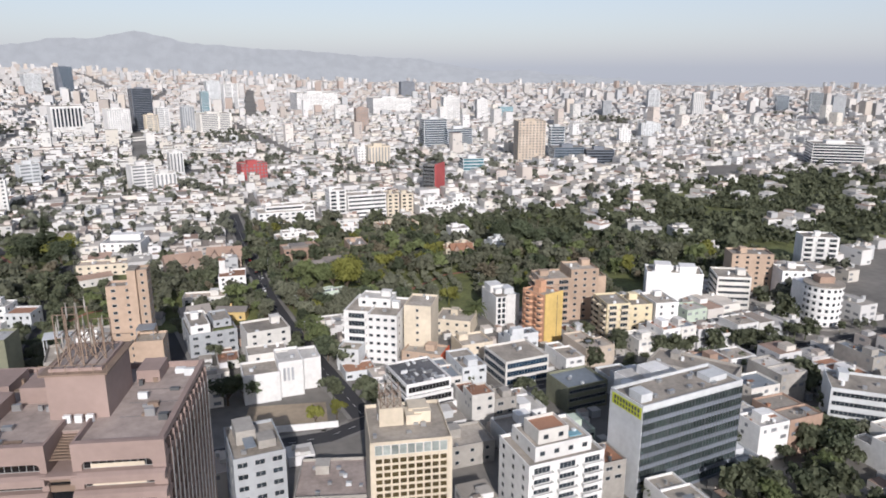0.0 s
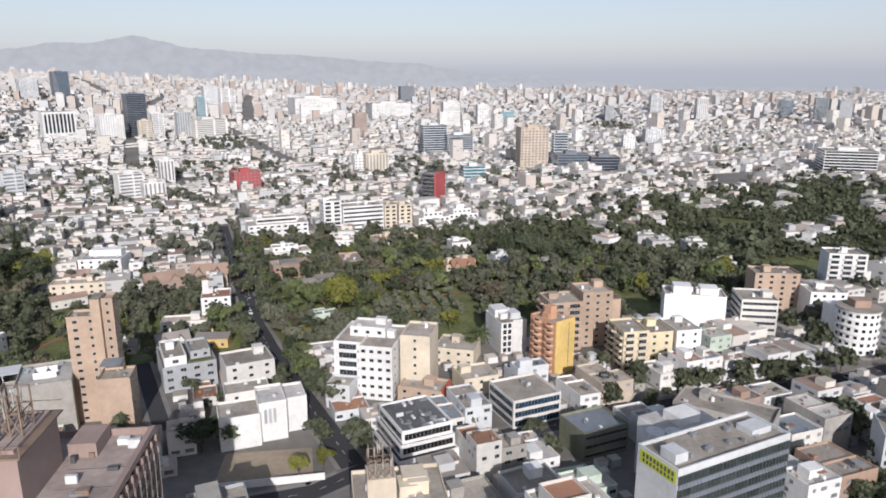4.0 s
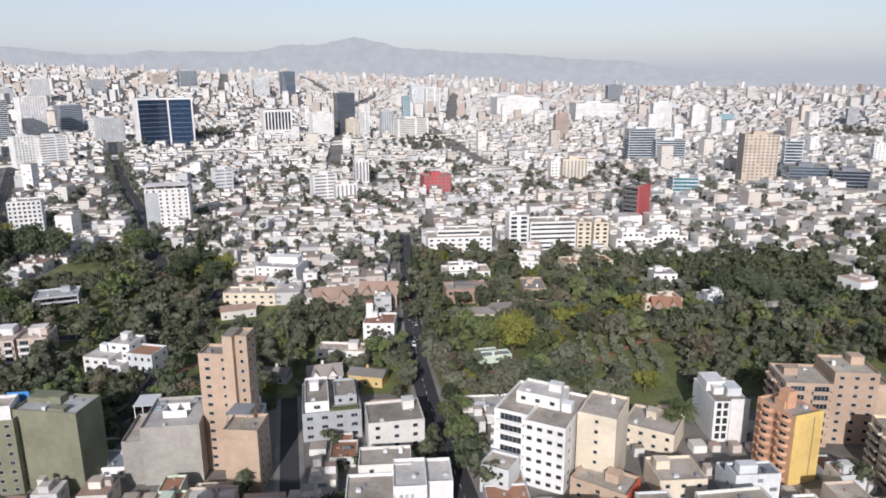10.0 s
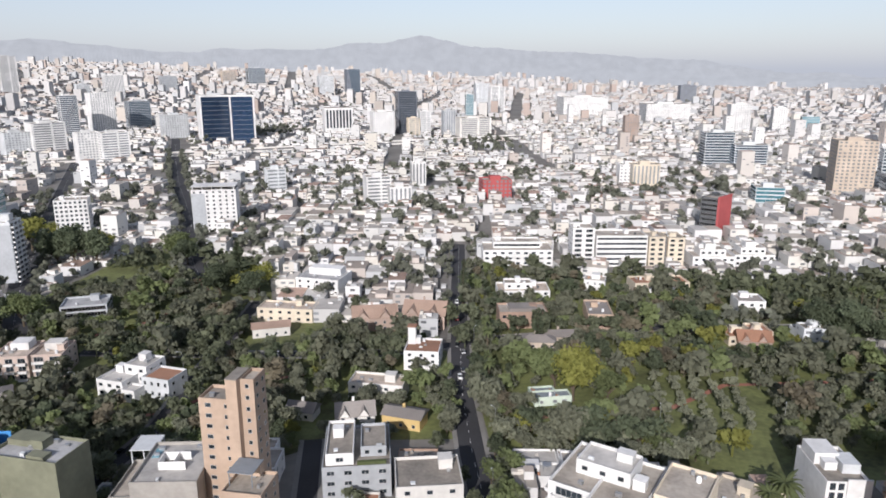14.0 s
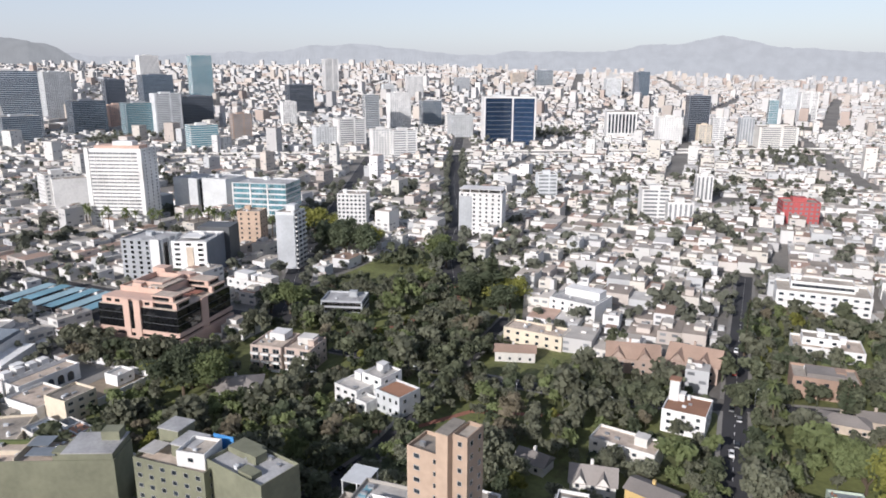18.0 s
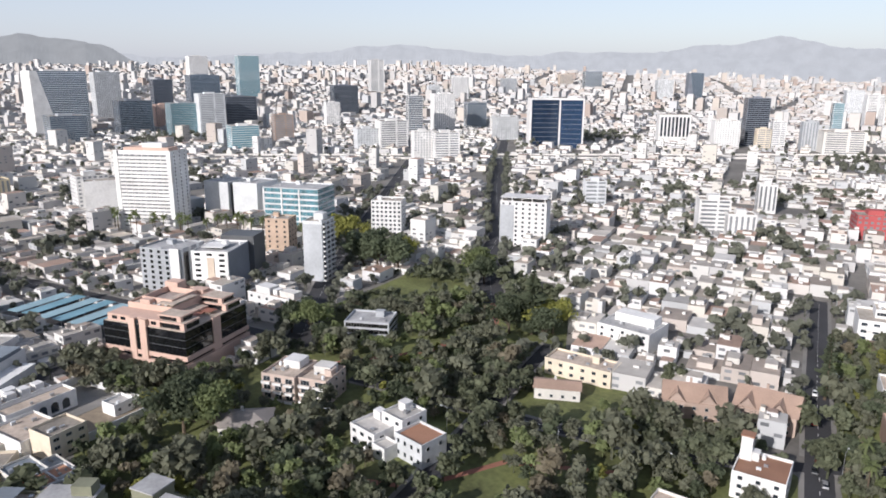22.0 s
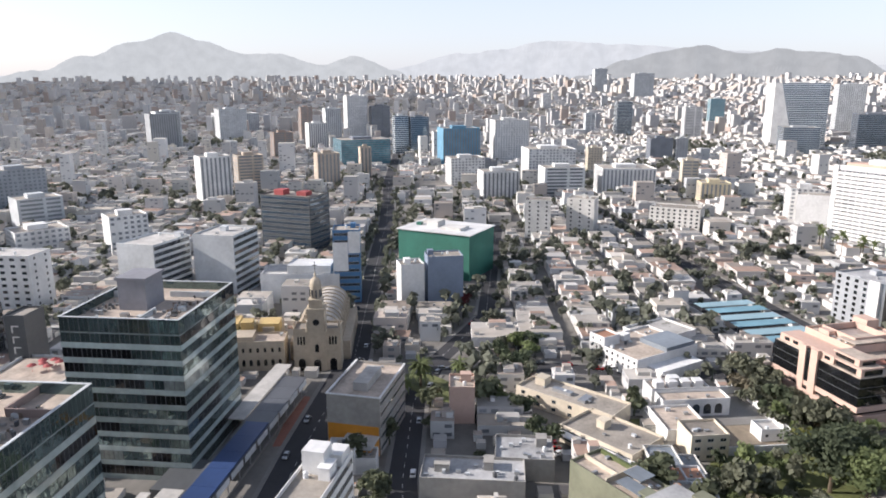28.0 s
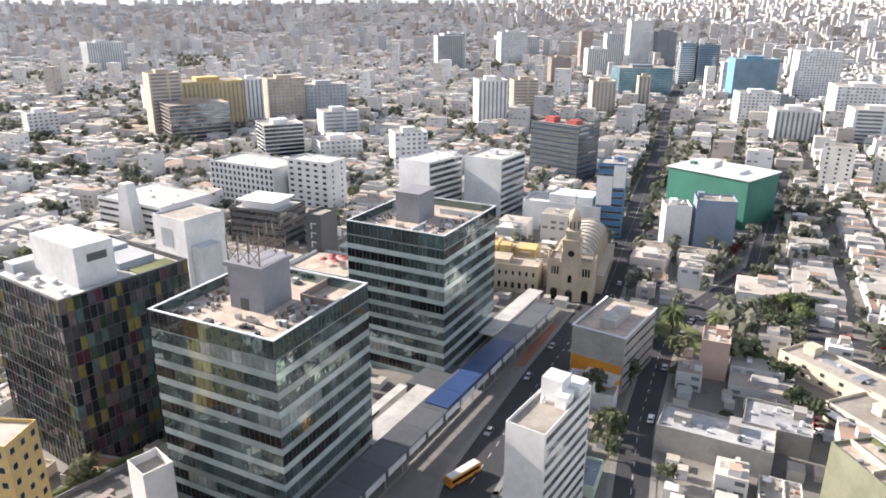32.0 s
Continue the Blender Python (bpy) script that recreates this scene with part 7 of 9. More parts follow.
building("apartment_slab", "white apartment slab with window bands", (-345, -122), 98, 30, 18, 32, 9, WHITE, {"f": ("p", 5, 2.6, 1.5), "r": ("p", 2, 1.4, 1.4)}, ROOFW, gear=(1, 0, 2))
SL = thing("slanted_tower", pose(-255, -160, 0, 0, 0, 96), "white wedge shaped tower with a blank face", "building")
reserve(-255, -160, 96, 10, 8)
_s = Solid()
_s.v += [(0, 0, -0.5), (13, 0, -0.5), (13, 8, -0.5), (0, 8, -0.5), (3.5, 1, 29), (9, 1, 29), (9, 7, 29), (3.5, 7, 29)]
_s.f += [(0, 1, 5, 4), (1, 2, 6, 5), (2, 3, 7, 6), (3, 0, 4, 7), (4, 5, 6, 7)]
_s.m += [0] * 5
part("wall", _s, WHITE, SL)
YB = building("yellow_corner_block", "yellow stone block with square dark windows", (-98.6, 39.7), 120, 14, 10, 34, 9, YELLOWP, {"f": ("p", 4, 1.5, 1.6), "r": ("p", 3, 1.5, 1.6)}, gear=(0, 0, 1))
GT = thing("service_gallery", pose(-113, 33.5, 0, 0, 0, 175), "long concrete deck with a planted edge below the towers", "building")
reserve(-113, 33.5, 175, 55, -16, 0)
boxes("deck", PAVE, GT, (0, -15, -0.4, 52, 0, 6))
boxes("planted_edge", LEAVES["green_leaves"], GT, (1, -2.2, 6, 51, -0.8, 6.9))
boxes("steel_rail", METAL, GT, (1, -4.2, 6, 51, -4.0, 7.2))
# dark strip on top of the deck imitates a shaded gap
boxes("deck_slot", ROOFD, GT, (1, -8, 6, 51, -4.6, 6.1))
TK = building("white_shaft", "white lift shaft open at the top", (-127.2, 56.7), 82, 8, 7, 20, 5, WHITE, {}, parapet=2.2, gear=None)

# open ground kept free of houses
reserve(-300, 158, 35, 42, 17, 0)
reserve(-338, 156, 60, 24, 13, 0)
reserve(-324, 112, 35, 36, 28, 0)
building("low_grey_block", "low grey workshop block with a cluttered roof", (-230, 146), 98, 30, 13, 8.5, 2, CONC, {"r": ("p", 3, 1.2, 1.1)}, LGREYROOF, gear=(2, 2, 9))
building("low_grey_block", "low grey workshop block with a patched roof", (-247, 165), 98, 18, 15, 7.5, 2, CONC, {}, LGREYROOF, gear=(1, 1, 8))
reserve(-152, 88.7, 185.5, 150, 14, 0)
reserve(-151, 98.0, 185.5, 150, 10, 0)
reserve(-148, 109.5, 185.5, 140, 12, 0)
reserve(-342, 246, 24, 62, 18, 0)
reserve(-70, 210, 11, 32, 20, 0)
reserve(70, 132, 44, 125, 22, 0)


# ---- houses in the gardens round the park ----
def pitched_house(A, ang, w, d, eave, rise, wall, roof, label, hip=0.0, cross=False, rows=2):
    """Walls, a gabled or hipped roof with eaves, a chimney and windows; cross adds gables on the front."""
    root = thing("house", pose(A[0], A[1], 0, 0, 0, ang), label, "house", "garden houses")
    reserve(A[0], A[1], ang, w, d, 1.5)
    boxes("wall", wall, root, (0, 0, -0.4, w, d, eave))
    e, top = 0.6, eave + rise
    s = Solid()
    a, b, c, q = (-e, -e, eave - 0.1), (w + e, -e, eave - 0.1), (w + e, d + e, eave - 0.1), (-e, d + e, eave - 0.1)
    p, r = (hip * d / 2 - (0 if hip else e), d / 2, top), (w - hip * d / 2 + (0 if hip else e), d / 2, top)
    s.quad(a, b, r, p)
    s.quad(c, q, p, r)
    s.quad(b, c, r, (r[0], r[1], r[2] + 0.01))
    s.quad(q, a, p, (p[0], p[1], p[2] + 0.01))
    s.quad(q, c, b, a)
    part("roof", s, roof, root)
    if cross:
        for x in (w * 0.22, w * 0.72):
            s = Solid()
            g = w * 0.16
            t = (x, -0.7, eave + rise * 0.8)
            s.quad((x - g, -0.7, eave - 0.2), t, (x, d / 2, eave + rise * 0.8), (x - g, d / 2, eave))
            s.quad(t, (x + g, -0.7, eave - 0.2), (x + g, d / 2, eave), (x, d / 2, eave + rise * 0.8))
            part("dormer_roof", s, roof, root)
            s = Solid()
            s.quad((x - g * 0.9, -0.4, eave - 0.3), (x + g * 0.9, -0.4, eave - 0.3), (x, -0.4, eave + rise * 0.72), (x, -0.4, eave + rise * 0.72 + 0.01))
            s.box(x - g * 0.9, -0.4, -0.3, x + g * 0.9, 0, eave - 0.3)
            part("gable_wall", s, wall, root)
    boxes("chimney", wall, root, (w * 0.42, d * 0.6, eave, w * 0.42 + 0.9, d * 0.6 + 0.9, top + 0.9))
    n = max(2, round(w / 4.5))
    for k in range(rows):
        for i in range(n):
            part("window", window_mesh(1.2, 1.3), None, root, m=face_pose("f", w, d, w * (i + 0.5) / n, 1.6 + 2.9 * k, 0.43 if cross else 0.0))
    return root


pitched_house((-122.3, 310.5), 30.5, 13, 9, 5.2, 3.6, OFFWHITE, ROOFGR, "white gabled cottage with steep grey roofs", cross=True)
pitched_house((-109.8, 319.8), 3, 14, 8, 4.6, 1.6, YELLOWP, ROOFGR, "ochre yellow garden house with a low roof", rows=1)
building("flat_garden_house", "white flat roofed house among trees", (-131.2, 334.5), 11, 21, 10, 6.6, 2, OFFWHITE, {"f": ("p", 5, 1.5, 1.2)}, ROOFSAND, gear=(0, 1, 3))
pitched_house((-143.7, 312), 8, 10, 7, 3.4, 2.4, OFFWHITE, ROOFGR, "small white cottage with a grey roof", rows=1)
pitched_house((-162.1, 395.1), 30.6, 21, 14, 6.6, 4.4, FBRICK, ROOFBR, "brown brick house with steep tiled gables", cross=True)
pitched_house((-143, 409), 14, 20, 16, 7.2, 4.8, FBRICK, ROOFBR, "brown brick house with tall gables and a tiled roof", cross=True)
pitched_house((-201.4, 371), 37, 17, 9, 4.6, 1.6, OFFWHITE, ROOFBR, "low white house with a pale tiled roof", rows=1)
building("flat_garden_house", "cream and white flat roofed house with terraces", (-213.8, 391.8), 14.4, 28, 12, 7, 2, CREAM, {"f": ("p", 6, 1.6, 1.3)}, ROOFSAND, gear=(1, 1, 5))
BW = building("large_white_house", "large white house with a wide grey roof", (-220.3, 436), 7, 25, 20, 9.5, 3, WHITE, {"f": ("p", 5, 1.4, 1.3)}, LGREYROOF, gear=(0, 0, 6))
boxes("upper_storey", WHITE, BW, (3, 11, 8.6, 22, 19, 12.4))
pitched_house((-252.8, 268.5), 54, 18, 13, 3.6, 2.4, OFFWHITE, ROOFGR, "low white house under a broad hipped roof", hip=1.0, rows=1)
PF = building("pink_flats", "pinkish apartment house with roof terraces and balconies", (-268.8, 294.7), 28.4, 14, 17, 10.5, 3, PALEPINK, {"f": ("balc", 3), "r": ("p", 3, 1.3, 1.3)}, ROOFSAND, gear=(1, 1, 5))
building("", "", (-250, 300), 0, 12, 15, 10.0, 3, PALEPINK, {"f": ("balc", 2), "r": ("p", 3, 1.3, 1.3)}, ROOFSAND, root=PF, at=(14.2, 2), gear=(1, 1, 5))
boxes("roof_house", WHITE, PF, (4, 9, 9.6, 11, 16, 12.6))
boxes("roof_house", OFFWHITE, PF, (17, 9, 9.1, 24, 15, 12.0))
building("glass_villa", "dark glazed house with grey roof slabs", (-298.9, 352), 38, 21, 16, 9, 3, GREYP, {"f": ("band", 2.0), "r": ("band", 2.0)}, LGREYROOF, glass=BLACKG, gear=(0, 1, 3))
RW = building("white_terrace_house", "long white house with a reddish roof terrace", (-372.4, 341.6), 16, 33, 9.5, 8, 2, WHITE, {"f": ("p", 6, 1.6, 1.4)}, ROOFBR, gear=(0, 1, 5))
boxes("upper_storey", WHITE, RW, (4, 2, 7.1, 14, 9, 11))
boxes("upper_storey", OFFWHITE, RW, (20, 3, 7.1, 30, 9, 10.4))
pitched_house((6, 440), 12, 14, 10, 4.0, 3.6, FBRICK, ROOFT, "small brick cottage under a red tiled roof", cross=True, rows=1)
pitched_house((-84, 404), 18, 16, 9, 3.6, 2.0, FTAN, ROOFGR, "low tan house with a grey hipped roof", hip=1.0, rows=1)
pitched_house((-74, 414), 25, 13, 8, 3.6, 2.0, FTAN, ROOFGR, "low tan outbuilding with a grey roof", rows=1)
# clearings in the park
reserve(-20, 352, 12, 34, 40, 0)
reserve(-203, 358, 8, 33, 15, 0)
reserve(-434, 240, 24, 70, 36, 0)


# ---- trees ----
def crown_cards(seed, n, r, h, lobes=7, size=0.8, seg=4, rings=3, core=0.62):
    """Leaf sprays in uneven clumps round small dark cores: corners of quads, four by four."""
    rg = np.random.default_rng(seed)
    cen = np.c_[rg.normal(0, r * 0.42, (lobes, 2)), rg.uniform(0.15, 0.85, lobes) * h]
    rad = rg.uniform(0.38, 0.66, lobes) * r
    out = []
    for q in range(lobes):
        g = np.zeros((rings + 1, seg, 3))
        for j in range(rings + 1):
            t = math.pi * j / rings
            for i in range(seg):
                a = 2 * math.pi * (i + 0.5 * (j % 2)) / seg + q
                d = Vector((math.sin(t) * math.cos(a), math.sin(t) * math.sin(a), math.cos(t)))
                k = 0.9 + 0.3 * noise.noise(d * 1.7 + Vector((seed * 3.1, q * 1.7, 0)))
                g[j, i] = cen[q] + np.array(d) * rad[q] * k * core * np.array([1, 1, 0.8])
        for j in range(rings):
            for i in range(seg):
                m = (i + 1) % seg
                out.append([g[j, i], g[j + 1, i], g[j + 1, m], g[j, m]])
    k = rg.choice(lobes, n, p=rad ** 2 / (rad ** 2).sum())
    d = rg.normal(0, 1, (n, 3))
    d /= np.linalg.norm(d, axis=1)[:, None]
    d[:, 2] = np.where(d[:, 2] < -0.35, -d[:, 2], d[:, 2])
    p = cen[k] + d * (rad[k] * rg.uniform(0.62, 1.12, n))[:, None] * np.array([1, 1, 0.85])
    nrm = d + rg.normal(0, 0.75, (n, 3))
    nrm /= np.linalg.norm(nrm, axis=1)[:, None]
    u = np.cross(nrm, rg.normal(0, 1, (n, 3)))
    u /= np.linalg.norm(u, axis=1)[:, None]
    w = np.cross(nrm, u)
    s = (size * rg.uniform(0.55, 1.35, n))[:, None]
    v = np.stack([p + u * s * 0.62, p + w * s * 0.5, p - u * s * 0.62, p - w * s * 0.5], 1)
    return np.concatenate([np.array(out), v]).reshape(-1, 3)


def quads_mesh(name, v, mat):
    me = bpy.data.meshes.new(name)
    n = len(v) // 4
    me.vertices.add(len(v))
    me.vertices.foreach_set("co", np.ascontiguousarray(v, dtype=np.float32).ravel())
    me.loops.add(len(v))
    me.loops.foreach_set("vertex_index", np.arange(len(v), dtype=np.int32))
    me.polygons.add(n)
    me.polygons.foreach_set("loop_start", np.arange(0, len(v), 4, dtype=np.int32))
    me.materials.append(mat)
    me.polygons.foreach_set("use_smooth", np.zeros(n, dtype=bool))
    me.update(calc_edges=True)
    return me


CROWNS = {}
TRUNKS = []


def trunk_mesh(seed, h, r):
    rnd = random.Random(seed)
    s = Solid()
    s.tube(0, 0, -0.3, h * 0.55, r, r * 0.65, 7, cap=False)
    for i in range(5):
        a, b = rnd.uniform(0, 6.28), rnd.uniform(0.5, 0.9)
        s.bar((0, 0, h * rnd.uniform(0.35, 0.55)), (b * h * 0.5 * math.cos(a), b * h * 0.5 * math.sin(a), h * rnd.uniform(0.85, 1.2)), r * 0.35)
    return s.mesh("trunk", BARK)


for _k in range(3):
    TRUNKS.append(trunk_mesh(_k, 3.6, 0.28))
for _nm in LEAVES:
    CROWNS[_nm] = [quads_mesh("crown", crown_cards(11 * i + len(_nm), 720, 3.5, 4.2, 9, 0.72) + np.array([0, 0, 2.6]), LEAVES[_nm]) for i in range(3)]
BIG_CROWNS = {_nm: quads_mesh("crown", crown_cards(7 + len(_nm), 2300, 3.5, 4.4, 16, 0.40) + np.array([0, 0, 2.6]), LEAVES[_nm]) for _nm in ("dark_leaves", "bright_leaves", "green_leaves")}
WORDS = {"olive_leaves": "old olive tree with a grey green crown", "dark_leaves": "dark green broad leaved tree", "bright_leaves": "bright yellow green spreading tree",
         "green_leaves": "leafy green park tree", "dry_leaves": "brownish half bare tree", "red_leaves": "small tree with reddish leaves"}
TREES = 0


def tree(x, y, kind, scale, rnd, group="park trees"):
    global TREES
    TREES += 1
    t = thing("tree", pose(x, y, 0, 0, 0, rnd.uniform(0, 360)), WORDS[kind], "tree", group)
    t.scale = (scale * rnd.uniform(0.9, 1.15), scale * rnd.uniform(0.9, 1.15), scale * rnd.uniform(0.85, 1.15))
    part("trunk", TRUNKS[TREES % 3], None, t)
    part("crown", BIG_CROWNS[kind] if scale > 1.85 and kind in BIG_CROWNS else CROWNS[kind][TREES % 3], None, t)


FAR_CROWNS = [crown_cards(50 + i, 190, 3.4, 4.2, 5, 1.15) for i in range(4)]
FAR_CROWN_TINY = [crown_cards(90 + i, 8, 3.3, 4.0, 1, 2.6, 4, 2, 1.1) for i in range(4)]
FAR_CROWN_SMALL = [crown_cards(70 + i, 22, 3.3, 4.0, 3, 1.9, 4, 2, 0.95) for i in range(4)]


def grove(name, places, label, small=False, mat=LEAFMIX):
    """Many crowns and stems in one mesh: x, y, scale."""
    out = []
    src = FAR_CROWN_TINY if small == 2 else FAR_CROWN_SMALL if small else FAR_CROWNS
    rg = np.random.default_rng(len(places))
    for i, (x, y, sc) in enumerate(places):
        a = rg.uniform(0, 6.28)
        c, s = math.cos(a), math.sin(a)
        out.append((src[i % 4] @ np.array([[c, s, 0], [-s, c, 0], [0, 0, 1]])) * sc + np.array([x, y, 2.2 * sc + land(x, y)]))
        stem = 0.25 * sc
        if small == 2:
            continue
        out.append(np.array([(x - stem, y, 0), (x + stem, y, 0), (x + stem * 0.6, y, 4 * sc), (x - stem * 0.6, y, 4 * sc),
                             (x, y - stem, 0), (x, y + stem, 0), (x, y + stem * 0.6, 4 * sc), (x, y - stem * 0.6, 4 * sc)]))
    if out:
        tagged(new(name, quads_mesh(name, np.concatenate(out), mat)), label, "trees", "", "stuff")


PATHLINE = [(0, 0), (0, 60), (-6, 110), (-15, 140), (-35, 172), (-57, 193)]


def near_flight(x, y):
    return min(math.hypot(x - a, y - b) for a, b in PATHLINE)


# ---- low town ----
rnd = random.Random(4)
WALLS = [WHITE, WHITE, WHITE, WHITE, OFFWHITE, OFFWHITE, OFFWHITE, CREAM, LGREY, LGREY, CONC, MINT, FTAN, BRICK]
HOUSES = 0
FAR_BOXES = []         # x, y, angle, w, d, h
STREET_TREES = []
ROOFTOPS = []          # sheds on roofs, in the same form
BUILT = []             # corner x, y, angle, w, d of the houses
LANES = []             # narrow streets between the blocks


def house(x, y, ang, w, d, storeys, rnd):
    """A flat roofed town house of two or three volumes, with parapets, windows and roof clutter."""
    global HOUSES
    HOUSES += 1
    wall = rnd.choice(WALLS)
    words = {"white_paint": "white", "aged_white_paint": "weathered white", "cream_paint": "cream", "brown_brick": "brick brown", "tan_render": "tan",
             "light_grey_paint": "light grey", "bare_concrete": "bare concrete", "pink_stone": "pinkish", "pale_yellow_paint": "pale yellow", "pale_green_paint": "pale green", "pale_tan_render": "pale tan"}[wall.name]
    BUILT.append((x, y, radians(ang), w, d))
    root = thing("house", pose(x, y, 0, 0, 0, ang), words + " flat roofed town house with parapets", "house", "town houses")
    h = storeys * 3.0 + 0.7
    s, r = Solid(), Solid()
    roofm = rnd.choice((ROOF, ROOF, ROOF, ROOFW, ROOFT, ROOFG))
    split = rnd.uniform(0.45, 0.7) * d
    h2 = max(3.4, h - 3.0 * rnd.choice((0, 1, 1)))
    s.tray(0, 0, w, split, -0.4, h, 0.7)
    r.box(0.2, 0.2, h - 0.95, w - 0.2, split - 0.2, h - 0.7)
    w2 = w * rnd.uniform(0.6, 1.0)
    s.tray(0, split, w2, d, -0.4, h2 - 0.05, 0.7)
    r.box(0.2, split + 0.2, h2 - 1.0, w2 - 0.2, d - 0.2, h2 - 0.75)
    if rnd.random() < 0.5:
        a, b = rnd.uniform(0.1, 0.4) * w, rnd.uniform(0.1, 0.4) * split
        s.box(a, b, h - 0.7, a + w * 0.4, b + split * 0.45, h + 2.0)
    part("wall", s, wall, root)
    part("roof", r, roofm, root)
    n = 2 if w < 11 else 3
    close = near_flight(x, y) < 88
    panes = Solid()
    for k in range(max(0, storeys - 2), storeys):
        for i in range(n):
            if rnd.random() < 0.8:
                ww, u, z = rnd.choice((1.1, 1.6, 2.2)), w * (i + rnd.uniform(0.35, 0.65)) / n, k * 3.0 + 1.7
                if close:
                    part("window", window_mesh(ww, 1.3), None, root, m=face_pose("f", w, d, u, z))
                else:
                    panes.quad((u - ww / 2, -0.06, z - 0.6), (u + ww / 2, -0.06, z - 0.6), (u + ww / 2, -0.06, z + 0.6), (u - ww / 2, -0.06, z + 0.6))
        for face in "lr":
            for u in (0.25, 0.7):
                if rnd.random() < 0.5:
                    u, z = split * (u + rnd.uniform(-0.1, 0.1)), k * 3.0 + 1.7
                    if close and storeys < 4 and face == "r":
                        part("window", window_mesh(1.4, 1.2), None, root, m=face_pose(face, w, split, u, z))
                    elif face == "r":
                        panes.quad((w + 0.06, u - 0.6, z - 0.6), (w + 0.06, u + 0.6, z - 0.6), (w + 0.06, u + 0.6, z + 0.6), (w + 0.06, u - 0.6, z + 0.6))
                    else:
                        panes.quad((-0.06, u + 0.6, z - 0.6), (-0.06, u - 0.6, z - 0.6), (-0.06, u - 0.6, z + 0.6), (-0.06, u + 0.6, z + 0.6))
    if panes.f:
        tagged(part("window_grid", panes, CITYWIN, root), kind="stuff")
    if rnd.random() < 0.6:
        g = Solid()
        tx, ty = rnd.uniform(1, w - 1), rnd.uniform(1, split - 1)
        g.tube(tx, ty, h - 0.7, h + 0.6, 0.55, n=10)
        g.tube(tx, ty, h + 0.6, h + 0.85, 0.55, 0.2, n=10)
        part("water_tank", g, PLASTIC if rnd.random() < 0.6 else DGREY, root)
    g = Solid()
    for _q in range(rnd.choice((4, 7, 10))):
        back = rnd.random() < 0.45
        tx, ty, zz = (rnd.uniform(0.4, w2 - 1.6), rnd.uniform(split + 0.4, max(split + 0.5, d - 1.6)), h2 - 0.8) if back else (rnd.uniform(0.4, w - 1.6), rnd.uniform(0.4, split - 1.4), h - 0.75)
        a, b, c = rnd.uniform(0.3, 1.3), rnd.uniform(0.3, 1.2), rnd.uniform(0.25, 1.3)
        g.box(tx, ty, zz, tx + a, ty + b, zz + c, rnd.choice((0, 0, 1, 2)))
    if rnd.random() < 0.5:
        tx, ty = rnd.uniform(0.5, max(0.6, w - 3.2)), rnd.uniform(0.4, max(0.5, split - 2.6))
        g.box(tx, ty, h + 1.3, tx + rnd.uniform(1.8, 3), ty + rnd.uniform(1.5, 2.4), h + 1.38, rnd.choice((1, 2)))
        g.box(tx + 0.1, ty + 0.1, h - 0.7, tx + 0.2, ty + 0.2, h + 1.3, 1)
        g.box(tx + 1.5, ty + 1.2, h - 0.7, tx + 1.6, ty + 1.3, h + 1.3, 1)
    tagged(part("roof_clutter", g, (CONC, METAL, ROOFT), root), kind="stuff")


